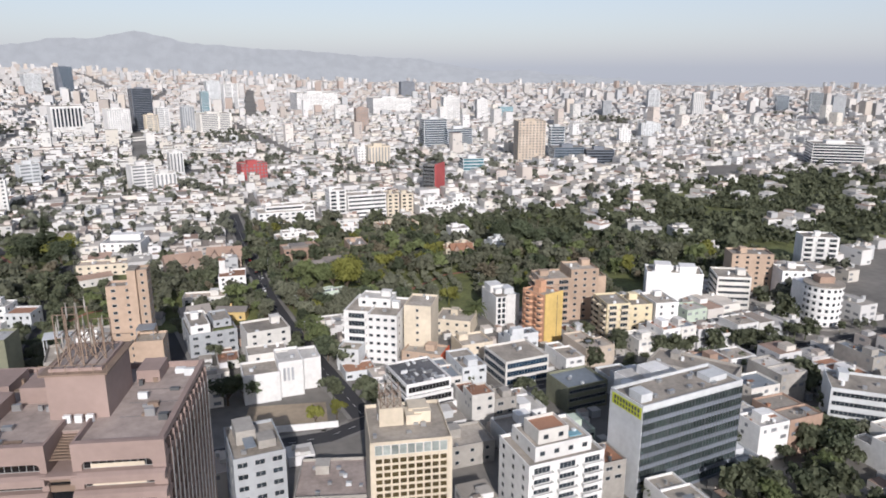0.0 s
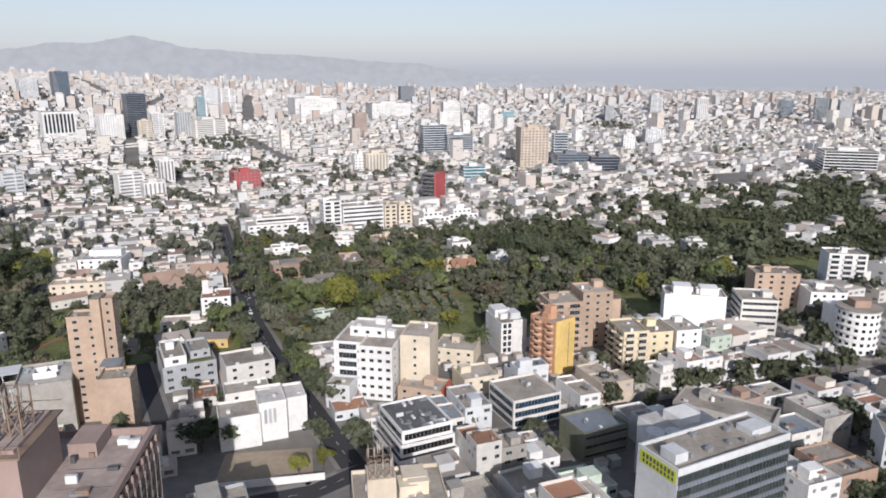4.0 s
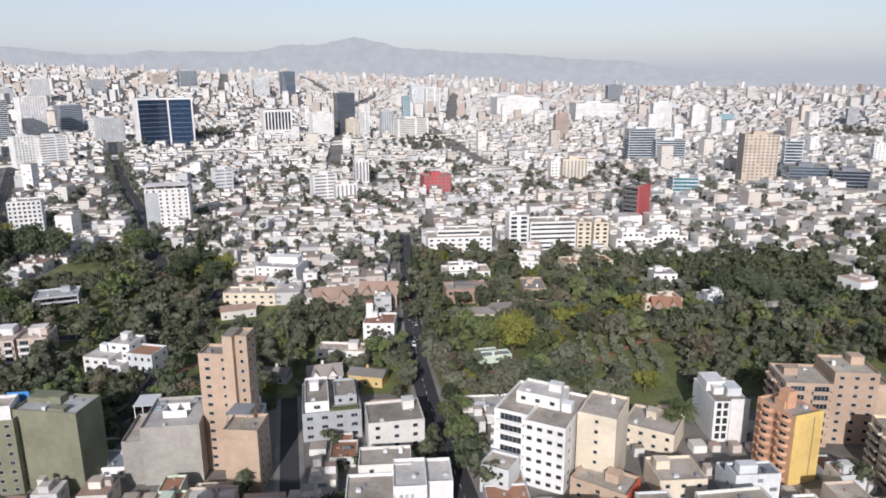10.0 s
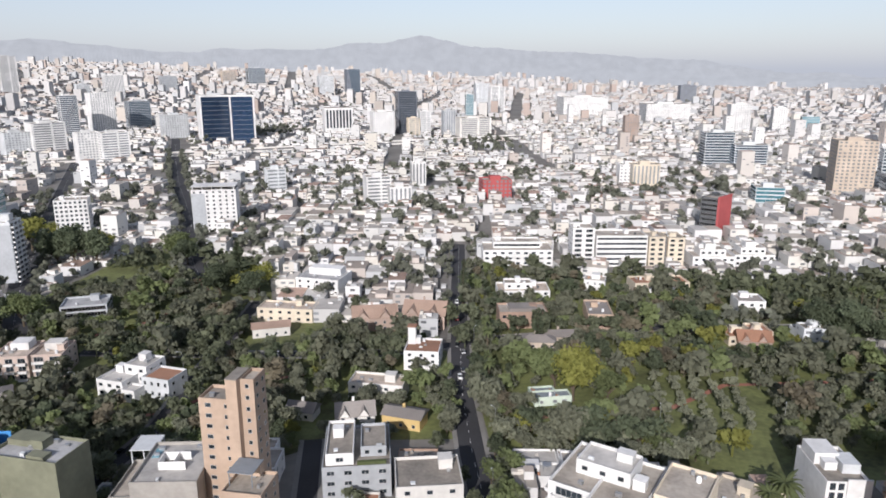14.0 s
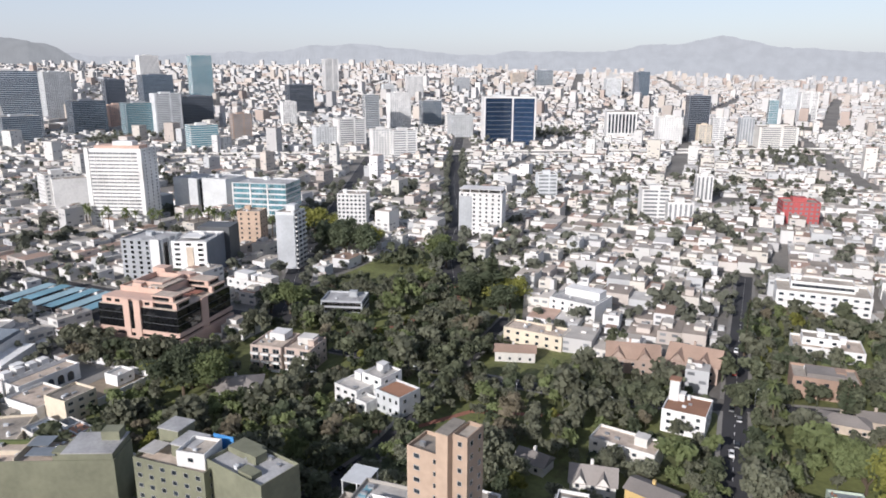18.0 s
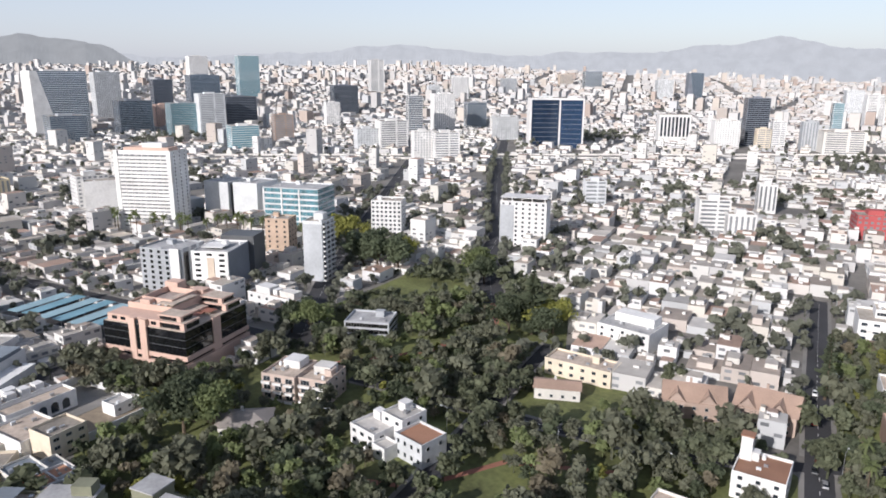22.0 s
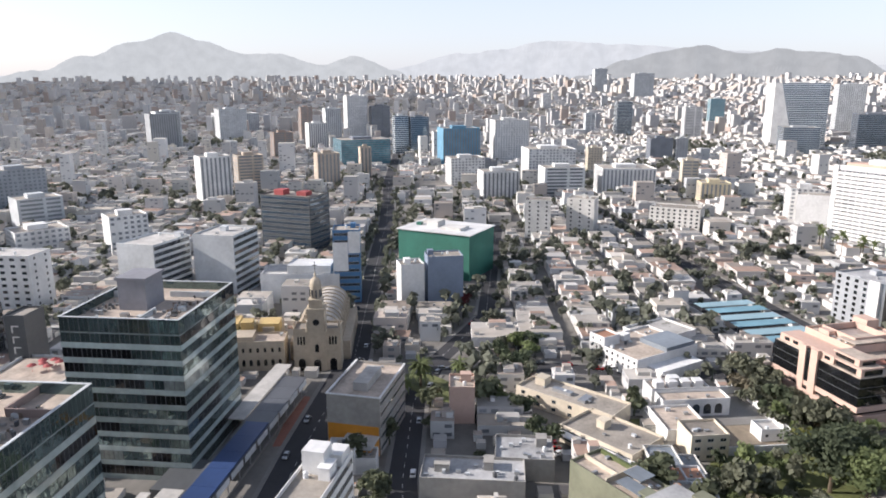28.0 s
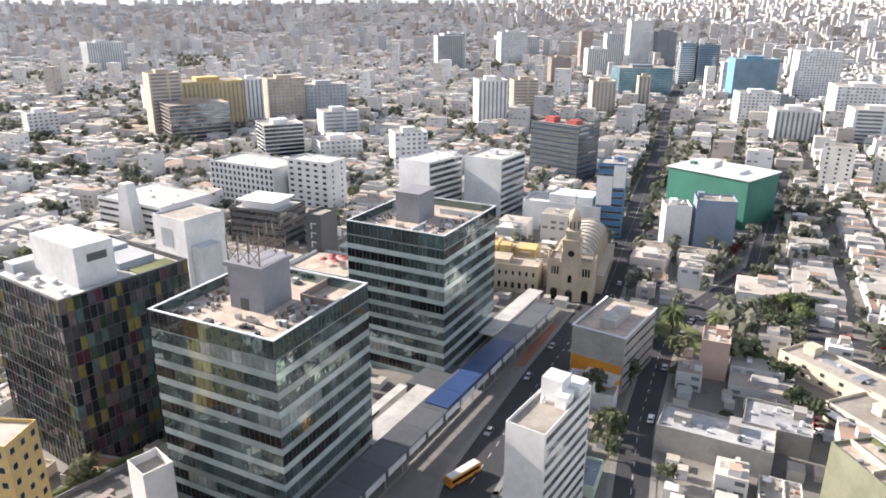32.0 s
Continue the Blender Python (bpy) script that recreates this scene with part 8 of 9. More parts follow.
def town(ang, keep, extent, seed, near_limit=250):
    """Blocks of back to back plots between narrow streets."""
    rnd = random.Random(seed)
    a = radians(ang)
    c, s = math.cos(a), math.sin(a)
    x0, x1, y0, y1 = extent
    v = y0
    while v < y1:
        u = x0 + rnd.uniform(0, 30)
        bd = rnd.uniform(34, 42)
        while u < x1:
            bw = rnd.uniform(60, 110)
            if rnd.random() < 0.9:
                for row in (0, 1):
                    q = u
                    while q < u + bw - 6:
                        w = rnd.uniform(8, 14)
                        d = bd / 2 - rnd.uniform(0.5, 4.5)
                        yy = v if row == 0 else v + bd - d
                        cx, cy = q + w / 2, yy + d / 2
                        X, Y = c * cx - s * cy, s * cx + c * cy
                        if keep(X, Y) and is_free(X, Y, 3.0) and not near_road(X, Y, 7.5) and not in_park(X, Y):
                            st = rnd.choices((1, 2, 3, 4, 6), (8, 36, 34, 16, 6) if X > 85 and Y < 440 else (30, 46, 19, 4, 1) if X > -170 else (40, 42, 12, 4, 2))[0]
                            if X < -620 and rnd.random() < 0.06:
                                st = rnd.choice((5, 6, 7, 9))
                            if -350 < X < 20 and 380 < Y < 900:
                                st = min(st, 3)
                            if -620 < X < -330 and 110 < Y < 330:
                                st = min(st, 2)
                            D = near_flight(X, Y)
                            if D >= 180 and rnd.random() < 0.07:
                                for _q in range(3):
                                    STREET_TREES.append((X + rnd.uniform(-5, 5), Y + rnd.uniform(-7, 7), rnd.uniform(1.1, 2.1)))
                            elif D < near_limit and D > 60:
                                px, py = c * q - s * yy, s * q + c * yy
                                house(px, py, ang, w - 0.3, d, min(st, 4), rnd)
                            elif D >= near_limit:
                                FAR_BOXES.append((X, Y, a, w - 0.2, d, st * 3.0 + rnd.uniform(0, 1.2)))
                                if rnd.random() < 0.6:
                                    ROOFTOPS.append((X + rnd.uniform(-2, 2), Y + rnd.uniform(-3, 3), a, w * 0.45, d * 0.4, st * 3.0 + rnd.uniform(2, 3.2)))
                            if rnd.random() < (0.6 if X < -300 else 0.42):
                                STREET_TREES.append((X + rnd.uniform(-8, 8), Y + rnd.uniform(-10, 10), rnd.uniform(0.9, 2.0)))
                        q += w
                # street trees along the block
                for i in range(int(bw / 13)):
                    cx, cy = u + rnd.uniform(0, bw), v - 4
                    X, Y = c * cx - s * cy, s * cx + c * cy
                    if keep(X, Y) and is_free(X, Y, 3) and not near_road(X, Y, 2) and not in_park(X, Y):
                        STREET_TREES.append((X, Y, rnd.uniform(0.6, 1.2)))
            u += bw + 10
        lane = rnd.uniform(9, 11)
        LANES.append((c * x0 - s * (v + bd + 2.5), s * x0 + c * (v + bd + 2.5), a, x1 - x0, lane - 5, keep))
        v += bd + lane


# houses scattered among the gardens north of the olive grove
GARDEN = []
_g = random.Random(15)
for _i in range(-4, 30):
    for _j in range(0, 22):
        _x, _y = -130 + 27 * _i + _g.uniform(-6, 6), 438 + 24 * _j - 4 * _i + _g.uniform(-6, 6)
        if inside(_x, _y, EAST_PARK) and _y > 455 - 0.1 * _x and is_free(_x, _y, 8) and not near_road(_x, _y, 9) and _g.random() < 0.3:
            GARDEN.append((_x, _y))
for _x, _y in GARDEN:
    _a = _g.choice((20.5, 35, 5))
    _w, _d = _g.uniform(10, 16), _g.uniform(11, 16)
    if near_flight(_x, _y) < 330:
        house(_x, _y, _a, _w, _d, _g.choice((1, 2, 2)), _g)
    else:
        FAR_BOXES.append((_x + 6, _y + 6, radians(_a), _w, _d, _g.uniform(5, 8)))
        FAR_BOXES.append((_x + 8, _y + 9, radians(_a), _w * 0.5, _d * 0.6, _g.uniform(7, 10)))
    reserve(_x, _y, _a, _w, _d, 1.5)
for _x, _y, _a, _w, _d in ((-64, 353, 30, 14, 10),):
    house(_x, _y, _a, _w, _d, 1, _g)
    reserve(_x, _y, _a, _w, _d, 1.5)


def west_side(x, y):
    """South west of the park, where the streets follow the avenue."""
    return x < -175 and y < 0.62 * (-x) + 80


def sector(x, y, r0, r1):
    dx, dy = x + 30, y - 100
    r = math.hypot(dx, dy)
    if not r0 <= r < r1:
        return False
    az = math.degrees(math.atan2(dy, dx)) % 360
    return 48 < az < 262 or (r < 330 and (30 < az < 270 or y > 150))


town(20.5, lambda x, y: sector(x, y, 0, 900) and not west_side(x, y), (-1000, 1000, -500, 1200), 21, 215)
town(12.0, lambda x, y: sector(x, y, 0, 900) and west_side(x, y) and near_flight(x, y) > 95, (-1200, 300, -900, 900), 22, 215)


# ---- what still lies open between the houses ----
GX, GY, NX, NY = -760, -600, 1300, 1570
TAKEN = np.zeros((NX, NY), dtype=bool)


def occupy(x, y, a, w, d, pad, keep=None):
    """Marks a turned rectangle, given by its corner, on the plan."""
    c, s = math.cos(a), math.sin(a)
    us, vs = np.arange(-pad, w + pad + 0.01, 0.6), np.arange(-pad, d + pad + 0.01, 0.6)
    U, V = np.meshgrid(us, vs)
    X, Y = x + c * U - s * V, y + s * U + c * V
    i, j = np.floor(X - GX).astype(int).ravel(), np.floor(Y - GY).astype(int).ravel()
    ok = (i >= 0) & (i < NX) & (j >= 0) & (j < NY)
    i, j = i[ok], j[ok]
    if keep:
        sel = np.array([keep(GX + p, GY + q) for p, q in zip(i, j)], dtype=bool)
        if not len(sel):
            return
        i, j = i[sel], j[sel]
    TAKEN[i, j] = True


def open_spot(x, y, a, w, d):
    c, s = math.cos(a), math.sin(a)
    for u in np.linspace(-w / 2, w / 2, 5):
        for v in np.linspace(-d / 2, d / 2, 5):
            i, j = int(x + c * u - s * v - GX), int(y + s * u + c * v - GY)
            if not (0 <= i < NX and 0 <= j < NY) or TAKEN[i, j]:
                return False
    return True


for X, Y, c, s, w, d, pad in RESERVED:
    occupy(X, Y, math.atan2(s, c), w, d, min(pad, 2.0))
for pts, w in ROADS:
    for (x0, y0), (x1, y1) in zip(pts, pts[1:]):
        L, a = math.hypot(x1 - x0, y1 - y0), math.atan2(y1 - y0, x1 - x0)
        occupy(x0 + math.sin(a) * w / 2, y0 - math.cos(a) * w / 2, a, L, w, 2.0)
for x, y, a, w, d in BUILT:
    occupy(x, y, a, w, d, 0.6)
for x, y, a, w, d, h in FAR_BOXES:
    occupy(x - math.cos(a) * w / 2 + math.sin(a) * d / 2, y - math.sin(a) * w / 2 - math.cos(a) * d / 2, a, w, d, 0.6)
for x, y, a, w, d, keep in LANES:
    occupy(x, y, a, w, d, 0, keep)
for i in range(0, NX, 2):
    for j in range(800, NY, 2):
        if in_park(GX + i + 1, GY + j + 1):
            TAKEN[i:i + 2, j:j + 2] = True
for k in range(70):
    u, v = rnd.uniform(0, 125), rnd.uniform(0, 22)
    a = radians(44)
    STREET_TREES.append((70 + math.cos(a) * u - math.sin(a) * v, 132 + math.sin(a) * u + math.cos(a) * v, rnd.uniform(0.8, 1.6)))
rnd = random.Random(61)
ANNEXES = []
for size, share in ((12.5, 0.75), (8.5, 0.75), (5.0, 0.7), (3.2, 0.6)):
    step = size * 0.62
    for i in range(int(NX / step)):
        for j in range(int(NY / step)):
            x, y = GX + (i + rnd.random()) * step, GY + (j + rnd.random()) * step
            D = near_flight(x, y)
            if not (sector(x, y, 0, 720) or D < 130) or D < 62 and size < 6 or (size < 6 and D > 420) or (size < 4 and D > 300) or rnd.random() > share:
                continue
            ang = 12.0 if west_side(x, y) else 20.5
            a = radians(ang)
            w, d = size * rnd.uniform(0.8, 1.1), size * rnd.uniform(0.8, 1.15)
            if not open_spot(x, y, a, w, d):
                continue
            cx, cy = x - math.cos(a) * w / 2 + math.sin(a) * d / 2, y - math.sin(a) * w / 2 - math.cos(a) * d / 2
            occupy(cx, cy, a, w, d, 0.9)
            if size > 6 and 62 < D < 225 and HOUSES < 245:
                house(cx, cy, ang, w, d, rnd.choice((1, 2, 2, 3) if x > -170 else (1, 1, 2)), rnd)
            elif size > 6:
                FAR_BOXES.append((x, y, a, w, d, rnd.choice((1, 2, 2, 3)) * 3.0 + rnd.uniform(0.2, 1.2)))
                ROOFTOPS.append((x + rnd.uniform(-2, 2), y + rnd.uniform(-2, 2), a, w * 0.4, d * 0.4, FAR_BOXES[-1][5] + rnd.uniform(0.8, 2.6)))
            else:
                ANNEXES.append((x, y, a, w, d, rnd.uniform(2.2, 3.6)))
for i in range(295):
    for j in range(355):
        x, y = GX + (i + rnd.random()) * 4.4, GY + (j + rnd.random()) * 4.4
        D = near_flight(x, y)
        if sector(x, y, 0, 560) and D > 60 and rnd.random() < (0.6 if D < 330 else 0.4) and open_spot(x, y, 0, 2.6, 2.6):
            STREET_TREES.append((x, y, rnd.uniform(0.45, 0.95)))
for pts, share in ((ROADS[10][0][:5], 0.9), (ROADS[9][0][:4], 0.75), (ROADS[7][0][:5], 0.55), (ROADS[6][0], 0.35), (ROADS[8][0], 0.5), (ROADS[2][0], 0.45), (ROADS[0][0], 0.3), (ROADS[1][0], 0.6), (ROADS[4][0], 0.7), (ROADS[5][0][3:7], 0.5)):
    w = [r[1] for r in ROADS if r[0][0] == pts[0] or pts[0] in r[0]][0]
    for (x0, y0), (x1, y1) in zip(pts, pts[1:]):
        L = math.hypot(x1 - x0, y1 - y0)
        for k in range(int(L / 6.5)):
            for side in (-1, 1):
                if rnd.random() < share:
                    q, o = (k + rnd.random()) * 6.5 / L, side * (w / 2 + rnd.uniform(1.0, 3.5))
                    x, y = x0 + (x1 - x0) * q - (y1 - y0) / L * o, y0 + (y1 - y0) * q + (x1 - x0) / L * o
                    if is_free(x, y, -1.5) and near_flight(x, y) > 45:
                        STREET_TREES.append((x, y, rnd.uniform(0.7, 1.5)))
_n = len(FAR_BOXES)
for k in range(_n):
    x, y, a, w, d, h = FAR_BOXES[k]
    if math.hypot(x + 30, y - 150) < 480:
        for q in range(2):
            u, v = rnd.uniform(-0.4, 0.4) * w, rnd.uniform(-0.4, 0.4) * d
            ROOFTOPS.append((x + math.cos(a) * u - math.sin(a) * v, y + math.sin(a) * u + math.cos(a) * v, a, rnd.uniform(0.9, 2.6), rnd.uniform(0.9, 2.6), h + rnd.uniform(0.5, 2.0)))


def far_town(name, boxes, label, windows, walls=CITY, roofs=None):
    """Joined blocks with a parapet lip and, nearer by, dark openings on the sides that face the flight."""
    b = np.array(boxes)
    n = len(b)
    cs, sn = np.cos(b[:, 2]), np.sin(b[:, 2])
    quads = []

    def corner(du, dv, z):
        return np.c_[b[:, 0] + cs * du - sn * dv, b[:, 1] + sn * du + cs * dv, z]

    hw, hd, h = b[:, 3] / 2, b[:, 4] / 2, b[:, 5]
    foot = np.array([land(q[0], q[1]) for q in b]) - 0.3
    h = h + foot
    base = [corner(-hw, -hd, foot - 1), corner(hw, -hd, foot - 1), corner(hw, hd, foot - 1), corner(-hw, hd, foot - 1)]
    top = [corner(-hw, -hd, h), corner(hw, -hd, h), corner(hw, hd, h), corner(-hw, hd, h)]
    verts = np.stack(base + top, 1).reshape(-1, 3)
    k = np.arange(n)[:, None] * 8
    faces = np.concatenate([k + np.array([f]) for f in ((0, 1, 5, 4), (1, 2, 6, 5), (2, 3, 7, 6), (3, 0, 4, 7), (4, 5, 6, 7))], 1).reshape(-1, 4)
    mats = np.tile(np.array([0, 0, 0, 0, 1]), n)
    wv = []
    if windows:
        rg = np.random.default_rng(n)
        for i in range(n):
            x, y, a, w, d, hh = b[i]
            to = math.atan2(100 - y, -30 - x)
            near = math.hypot(x + 30, y - 100) < 420
            for fa, L, off in ((a - math.pi / 2, w, d / 2), (a, d, w / 2), (a + math.pi, d, w / 2), (a + math.pi / 2, w, d / 2)):
                if math.cos(fa - to) < 0.25:
                    continue
                nx, ny, tx, ty = math.cos(fa), math.sin(fa), -math.sin(fa), math.cos(fa)
                cols = max(1, int(L / windows))
                for fl in range(max(1, int(hh / 3.1))):
                    z0, z1 = foot[i] + fl * 3.05 + 1.3, foot[i] + fl * 3.05 + 2.6
                    for q in range(cols):
                        if rg.random() < (0.45 if near else 0.72) or z1 > foot[i] + hh - 0.3:
                            continue
                        u = -L / 2 + L * (q + 0.5) / cols
                        ww = min(2.6, L / cols * 0.62) / 2
                        ox, oy = x + nx * (off + 0.06), y + ny * (off + 0.06)
                        wv.append([(ox + tx * (u - ww), oy + ty * (u - ww), z0), (ox + tx * (u + ww), oy + ty * (u + ww), z0),
                                   (ox + tx * (u + ww), oy + ty * (u + ww), z1), (ox + tx * (u - ww), oy + ty * (u - ww), z1)])
    me = bpy.data.meshes.new(name)
    nv = len(verts)
    if wv:
        w4 = np.array(wv).reshape(-1, 3)
        verts = np.concatenate([verts, w4])
        faces = np.concatenate([faces, nv + np.arange(len(w4)).reshape(-1, 4)])
        mats = np.concatenate([mats, np.full(len(wv), 2)])
    me.vertices.add(len(verts))
    me.vertices.foreach_set("co", verts.astype(np.float32).ravel())
    me.loops.add(len(faces) * 4)
    me.loops.foreach_set("vertex_index", faces.astype(np.int32).ravel())
    me.polygons.add(len(faces))
    me.polygons.foreach_set("loop_start", np.arange(0, len(faces) * 4, 4, dtype=np.int32))
    me.polygons.foreach_set("material_index", mats.astype(np.int32))
    me.polygons.foreach_set("use_smooth", np.zeros(len(faces), dtype=bool))
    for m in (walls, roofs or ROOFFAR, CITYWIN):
        me.materials.append(m)
    me.update(calc_edges=True)
    tagged(new(name, me), label, "town", "", "stuff")


ROOFFAR = material("far_roofs", (0.42, 0.38, 0.33), vary=0.4, grain=0.2, patch=0.02, bump=0, island=0.3, tint=[(0.52, 0.48, 0.43), (0.40, 0.34, 0.29), (0.47, 0.44, 0.40), (0.40, 0.28, 0.22), (0.54, 0.52, 0.49), (0.44, 0.39, 0.33)])
# greyed, low-contrast wall and roof colours that imitate distance haze
HAZEWALL = material("hazed_far_walls", (0.52, 0.50, 0.475), vary=0.12, grain=0.1, patch=0.006, bump=0, island=0.15,
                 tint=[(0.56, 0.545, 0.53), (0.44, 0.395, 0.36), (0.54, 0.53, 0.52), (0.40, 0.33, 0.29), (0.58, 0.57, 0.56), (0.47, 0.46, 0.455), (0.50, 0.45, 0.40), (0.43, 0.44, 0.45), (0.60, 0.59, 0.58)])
HAZEROOF = material("hazed_far_roofs", (0.44, 0.42, 0.395), vary=0.2, grain=0.1, patch=0.006, bump=0, island=0.2, tint=[(0.48, 0.46, 0.44), (0.38, 0.34, 0.31), (0.50, 0.49, 0.48)])
far_town("low_town", FAR_BOXES, "low white and tan town houses crowded together", 4.0)
far_town("rooftop_sheds", ROOFTOPS, "sheds, tanks and stair heads on the town roofs", 0)
far_town("yard_sheds", ANNEXES, "low sheds and garden walls between the houses", 0)
FAR_TREES = []
MID = []
rg = random.Random(8)


def outer(r0, r1, cell, ang, lo, hi, tall, treeshare, seed):
    rg = random.Random(seed)
    a = radians(ang)
    c, s = math.cos(a), math.sin(a)
    n = int(r1 / cell) + 2
    out = []
    for i in range(-n, n):
        if i % 11 == 0:
            continue
        for j in range(-n, n):
            if j % 3 == 0 and rg.random() < 0.8:
                if rg.random() < treeshare:
                    x, y = -30 + c * i * cell - s * j * cell, 100 + s * i * cell + c * j * cell
                    if sector(x, y, r0, r1) and is_free(x, y, 2):
                        FAR_TREES.append((x + rg.uniform(-6, 6), y + rg.uniform(-6, 6), rg.uniform(0.8, 1.7)))
                continue
            x, y = -30 + c * i * cell - s * j * cell + rg.uniform(-2, 2), 100 + s * i * cell + c * j * cell + rg.uniform(-2, 2)
            if not sector(x, y, r0, r1) or not is_free(x, y, cell * 0.4) or near_road(x, y, 8) or in_park(x, y):
                continue
            if rg.random() < 0.07:
                continue
            wood = noise.noise(Vector((x * 0.0042, y * 0.0042, 7)))
            if wood > 0.36 and rg.random() < 0.85:
                if r1 < 3100:
                    for q in range(2 if r1 < 1800 else 1):
                        FAR_TREES.append((x + rg.uniform(-8, 8), y + rg.uniform(-8, 8), rg.uniform(1.2, 2.2)))
                continue
            dens = noise.noise(Vector((x * 0.0016, y * 0.0016, 3)))
            h = rg.uniform(lo, hi) * rg.uniform(0.6, 1.2)
            w = cell * rg.uniform(0.55, 0.98)
            if rg.random() < tall * (1 + 2.2 * dens) * (2.4 if y < 300 and x < -300 else 1 if x < -100 else 0.45):
                h, w = rg.uniform(18, 46), min(w, rg.uniform(14, 24))
            out.append((x, y, a + rg.choice((0, 0, math.pi / 2)) + rg.uniform(-0.06, 0.06), w, cell * rg.uniform(0.55, 0.98) if h < 17 else w * rg.uniform(0.7, 1.2), h))
            if h < 17 and rg.random() < 0.5:
                out.append((x + rg.uniform(-4, 4), y + rg.uniform(-4, 4), a, w * 0.4, w * 0.4, h + rg.uniform(2, 4)))
    return out


far_town("middle_town", outer(900, 1700, 18, 24, 4, 10, 0.02, 0.6, 31), "crowded white and tan buildings to the middle distance", 5.0)
far_town("outer_town", outer(1700, 3000, 28, 15, 5, 14, 0.055, 0.3, 32), "dense pale city far away", 0, HAZEWALL, HAZEROOF)
far_town("distant_town", outer(3000, 4600, 38, 33, 6, 17, 0.08, 0.12, 33), "dense haze coloured city on the horizon", 0, HAZEWALL, HAZEROOF)


# ---- planting ----
PATHS = [[(-62, 345), (-17, 371), (0.5, 398), (49, 421), (88.6, 440), (150, 468)], [(-200, 290), (-186, 300), (-178, 330), (-150, 352)], [(-280, 330), (-262, 372), (-268, 420), (-300, 450)]]


def near_path(x, y):
    best = 99.0
    for pts in PATHS:
        for (x0, y0), (x1, y1) in zip(pts, pts[1:]):
            dx, dy = x1 - x0, y1 - y0
            t = max(0, min(1, ((x - x0) * dx + (y - y0) * dy) / (dx * dx + dy * dy)))
            best = min(best, math.hypot(x - x0 - t * dx, y - y0 - t * dy))
    return best


PARTERRE = []
for i in range(5):
    for j in range(6):
        u, v = 3 + 7 * i, 3 + 6.8 * j
        PARTERRE.append((-20 + math.cos(0.21) * u - math.sin(0.21) * v, 352 + math.sin(0.21) * u + math.cos(0.21) * v, 0.56 + 0.22 * ((i * 7 + j * 3) % 4) / 3))
grove("clipped_shrubs", PARTERRE, "rows of clipped round shrubs on a lawn", mat=LEAVES["olive_leaves"])

rnd = random.Random(77)
placed = []
for poly in PARKS:
    xs, ys = [p[0] for p in poly], [p[1] for p in poly]
    y = min(ys)
    while y < max(ys):
        x = min(xs) + rnd.uniform(0, 6)
        while x < max(xs):
            X, Y = x + rnd.uniform(-2.2, 2.2), y + rnd.uniform(-2.2, 2.2)
            lawn = noise.noise(Vector((X * 0.022, Y * 0.022, 0.5)))
            if inside(X, Y, poly) and is_free(X, Y, 2.2) and not near_road(X, Y, 1.2) and lawn < (-0.35 if -22 < X < 18 and 344 < Y < 396 else 0.33) and near_path(X, Y) > 3.2:
                placed.append((X, Y))
            x += 5.8
        y += 5.8
OFFICE_GROVE = [(-344, 245), (-341, 259), (-305, 277), (-284, 285), (-274, 262), (-300, 255), (-320, 248)]
for _i in range(18):
    for _j in range(11):
        X, Y = -346 + 4.1 * _i + rnd.uniform(-1, 1), 244 + 4.1 * _j + rnd.uniform(-1, 1)
        if inside(X, Y, OFFICE_GROVE):
            placed.append((X, Y))
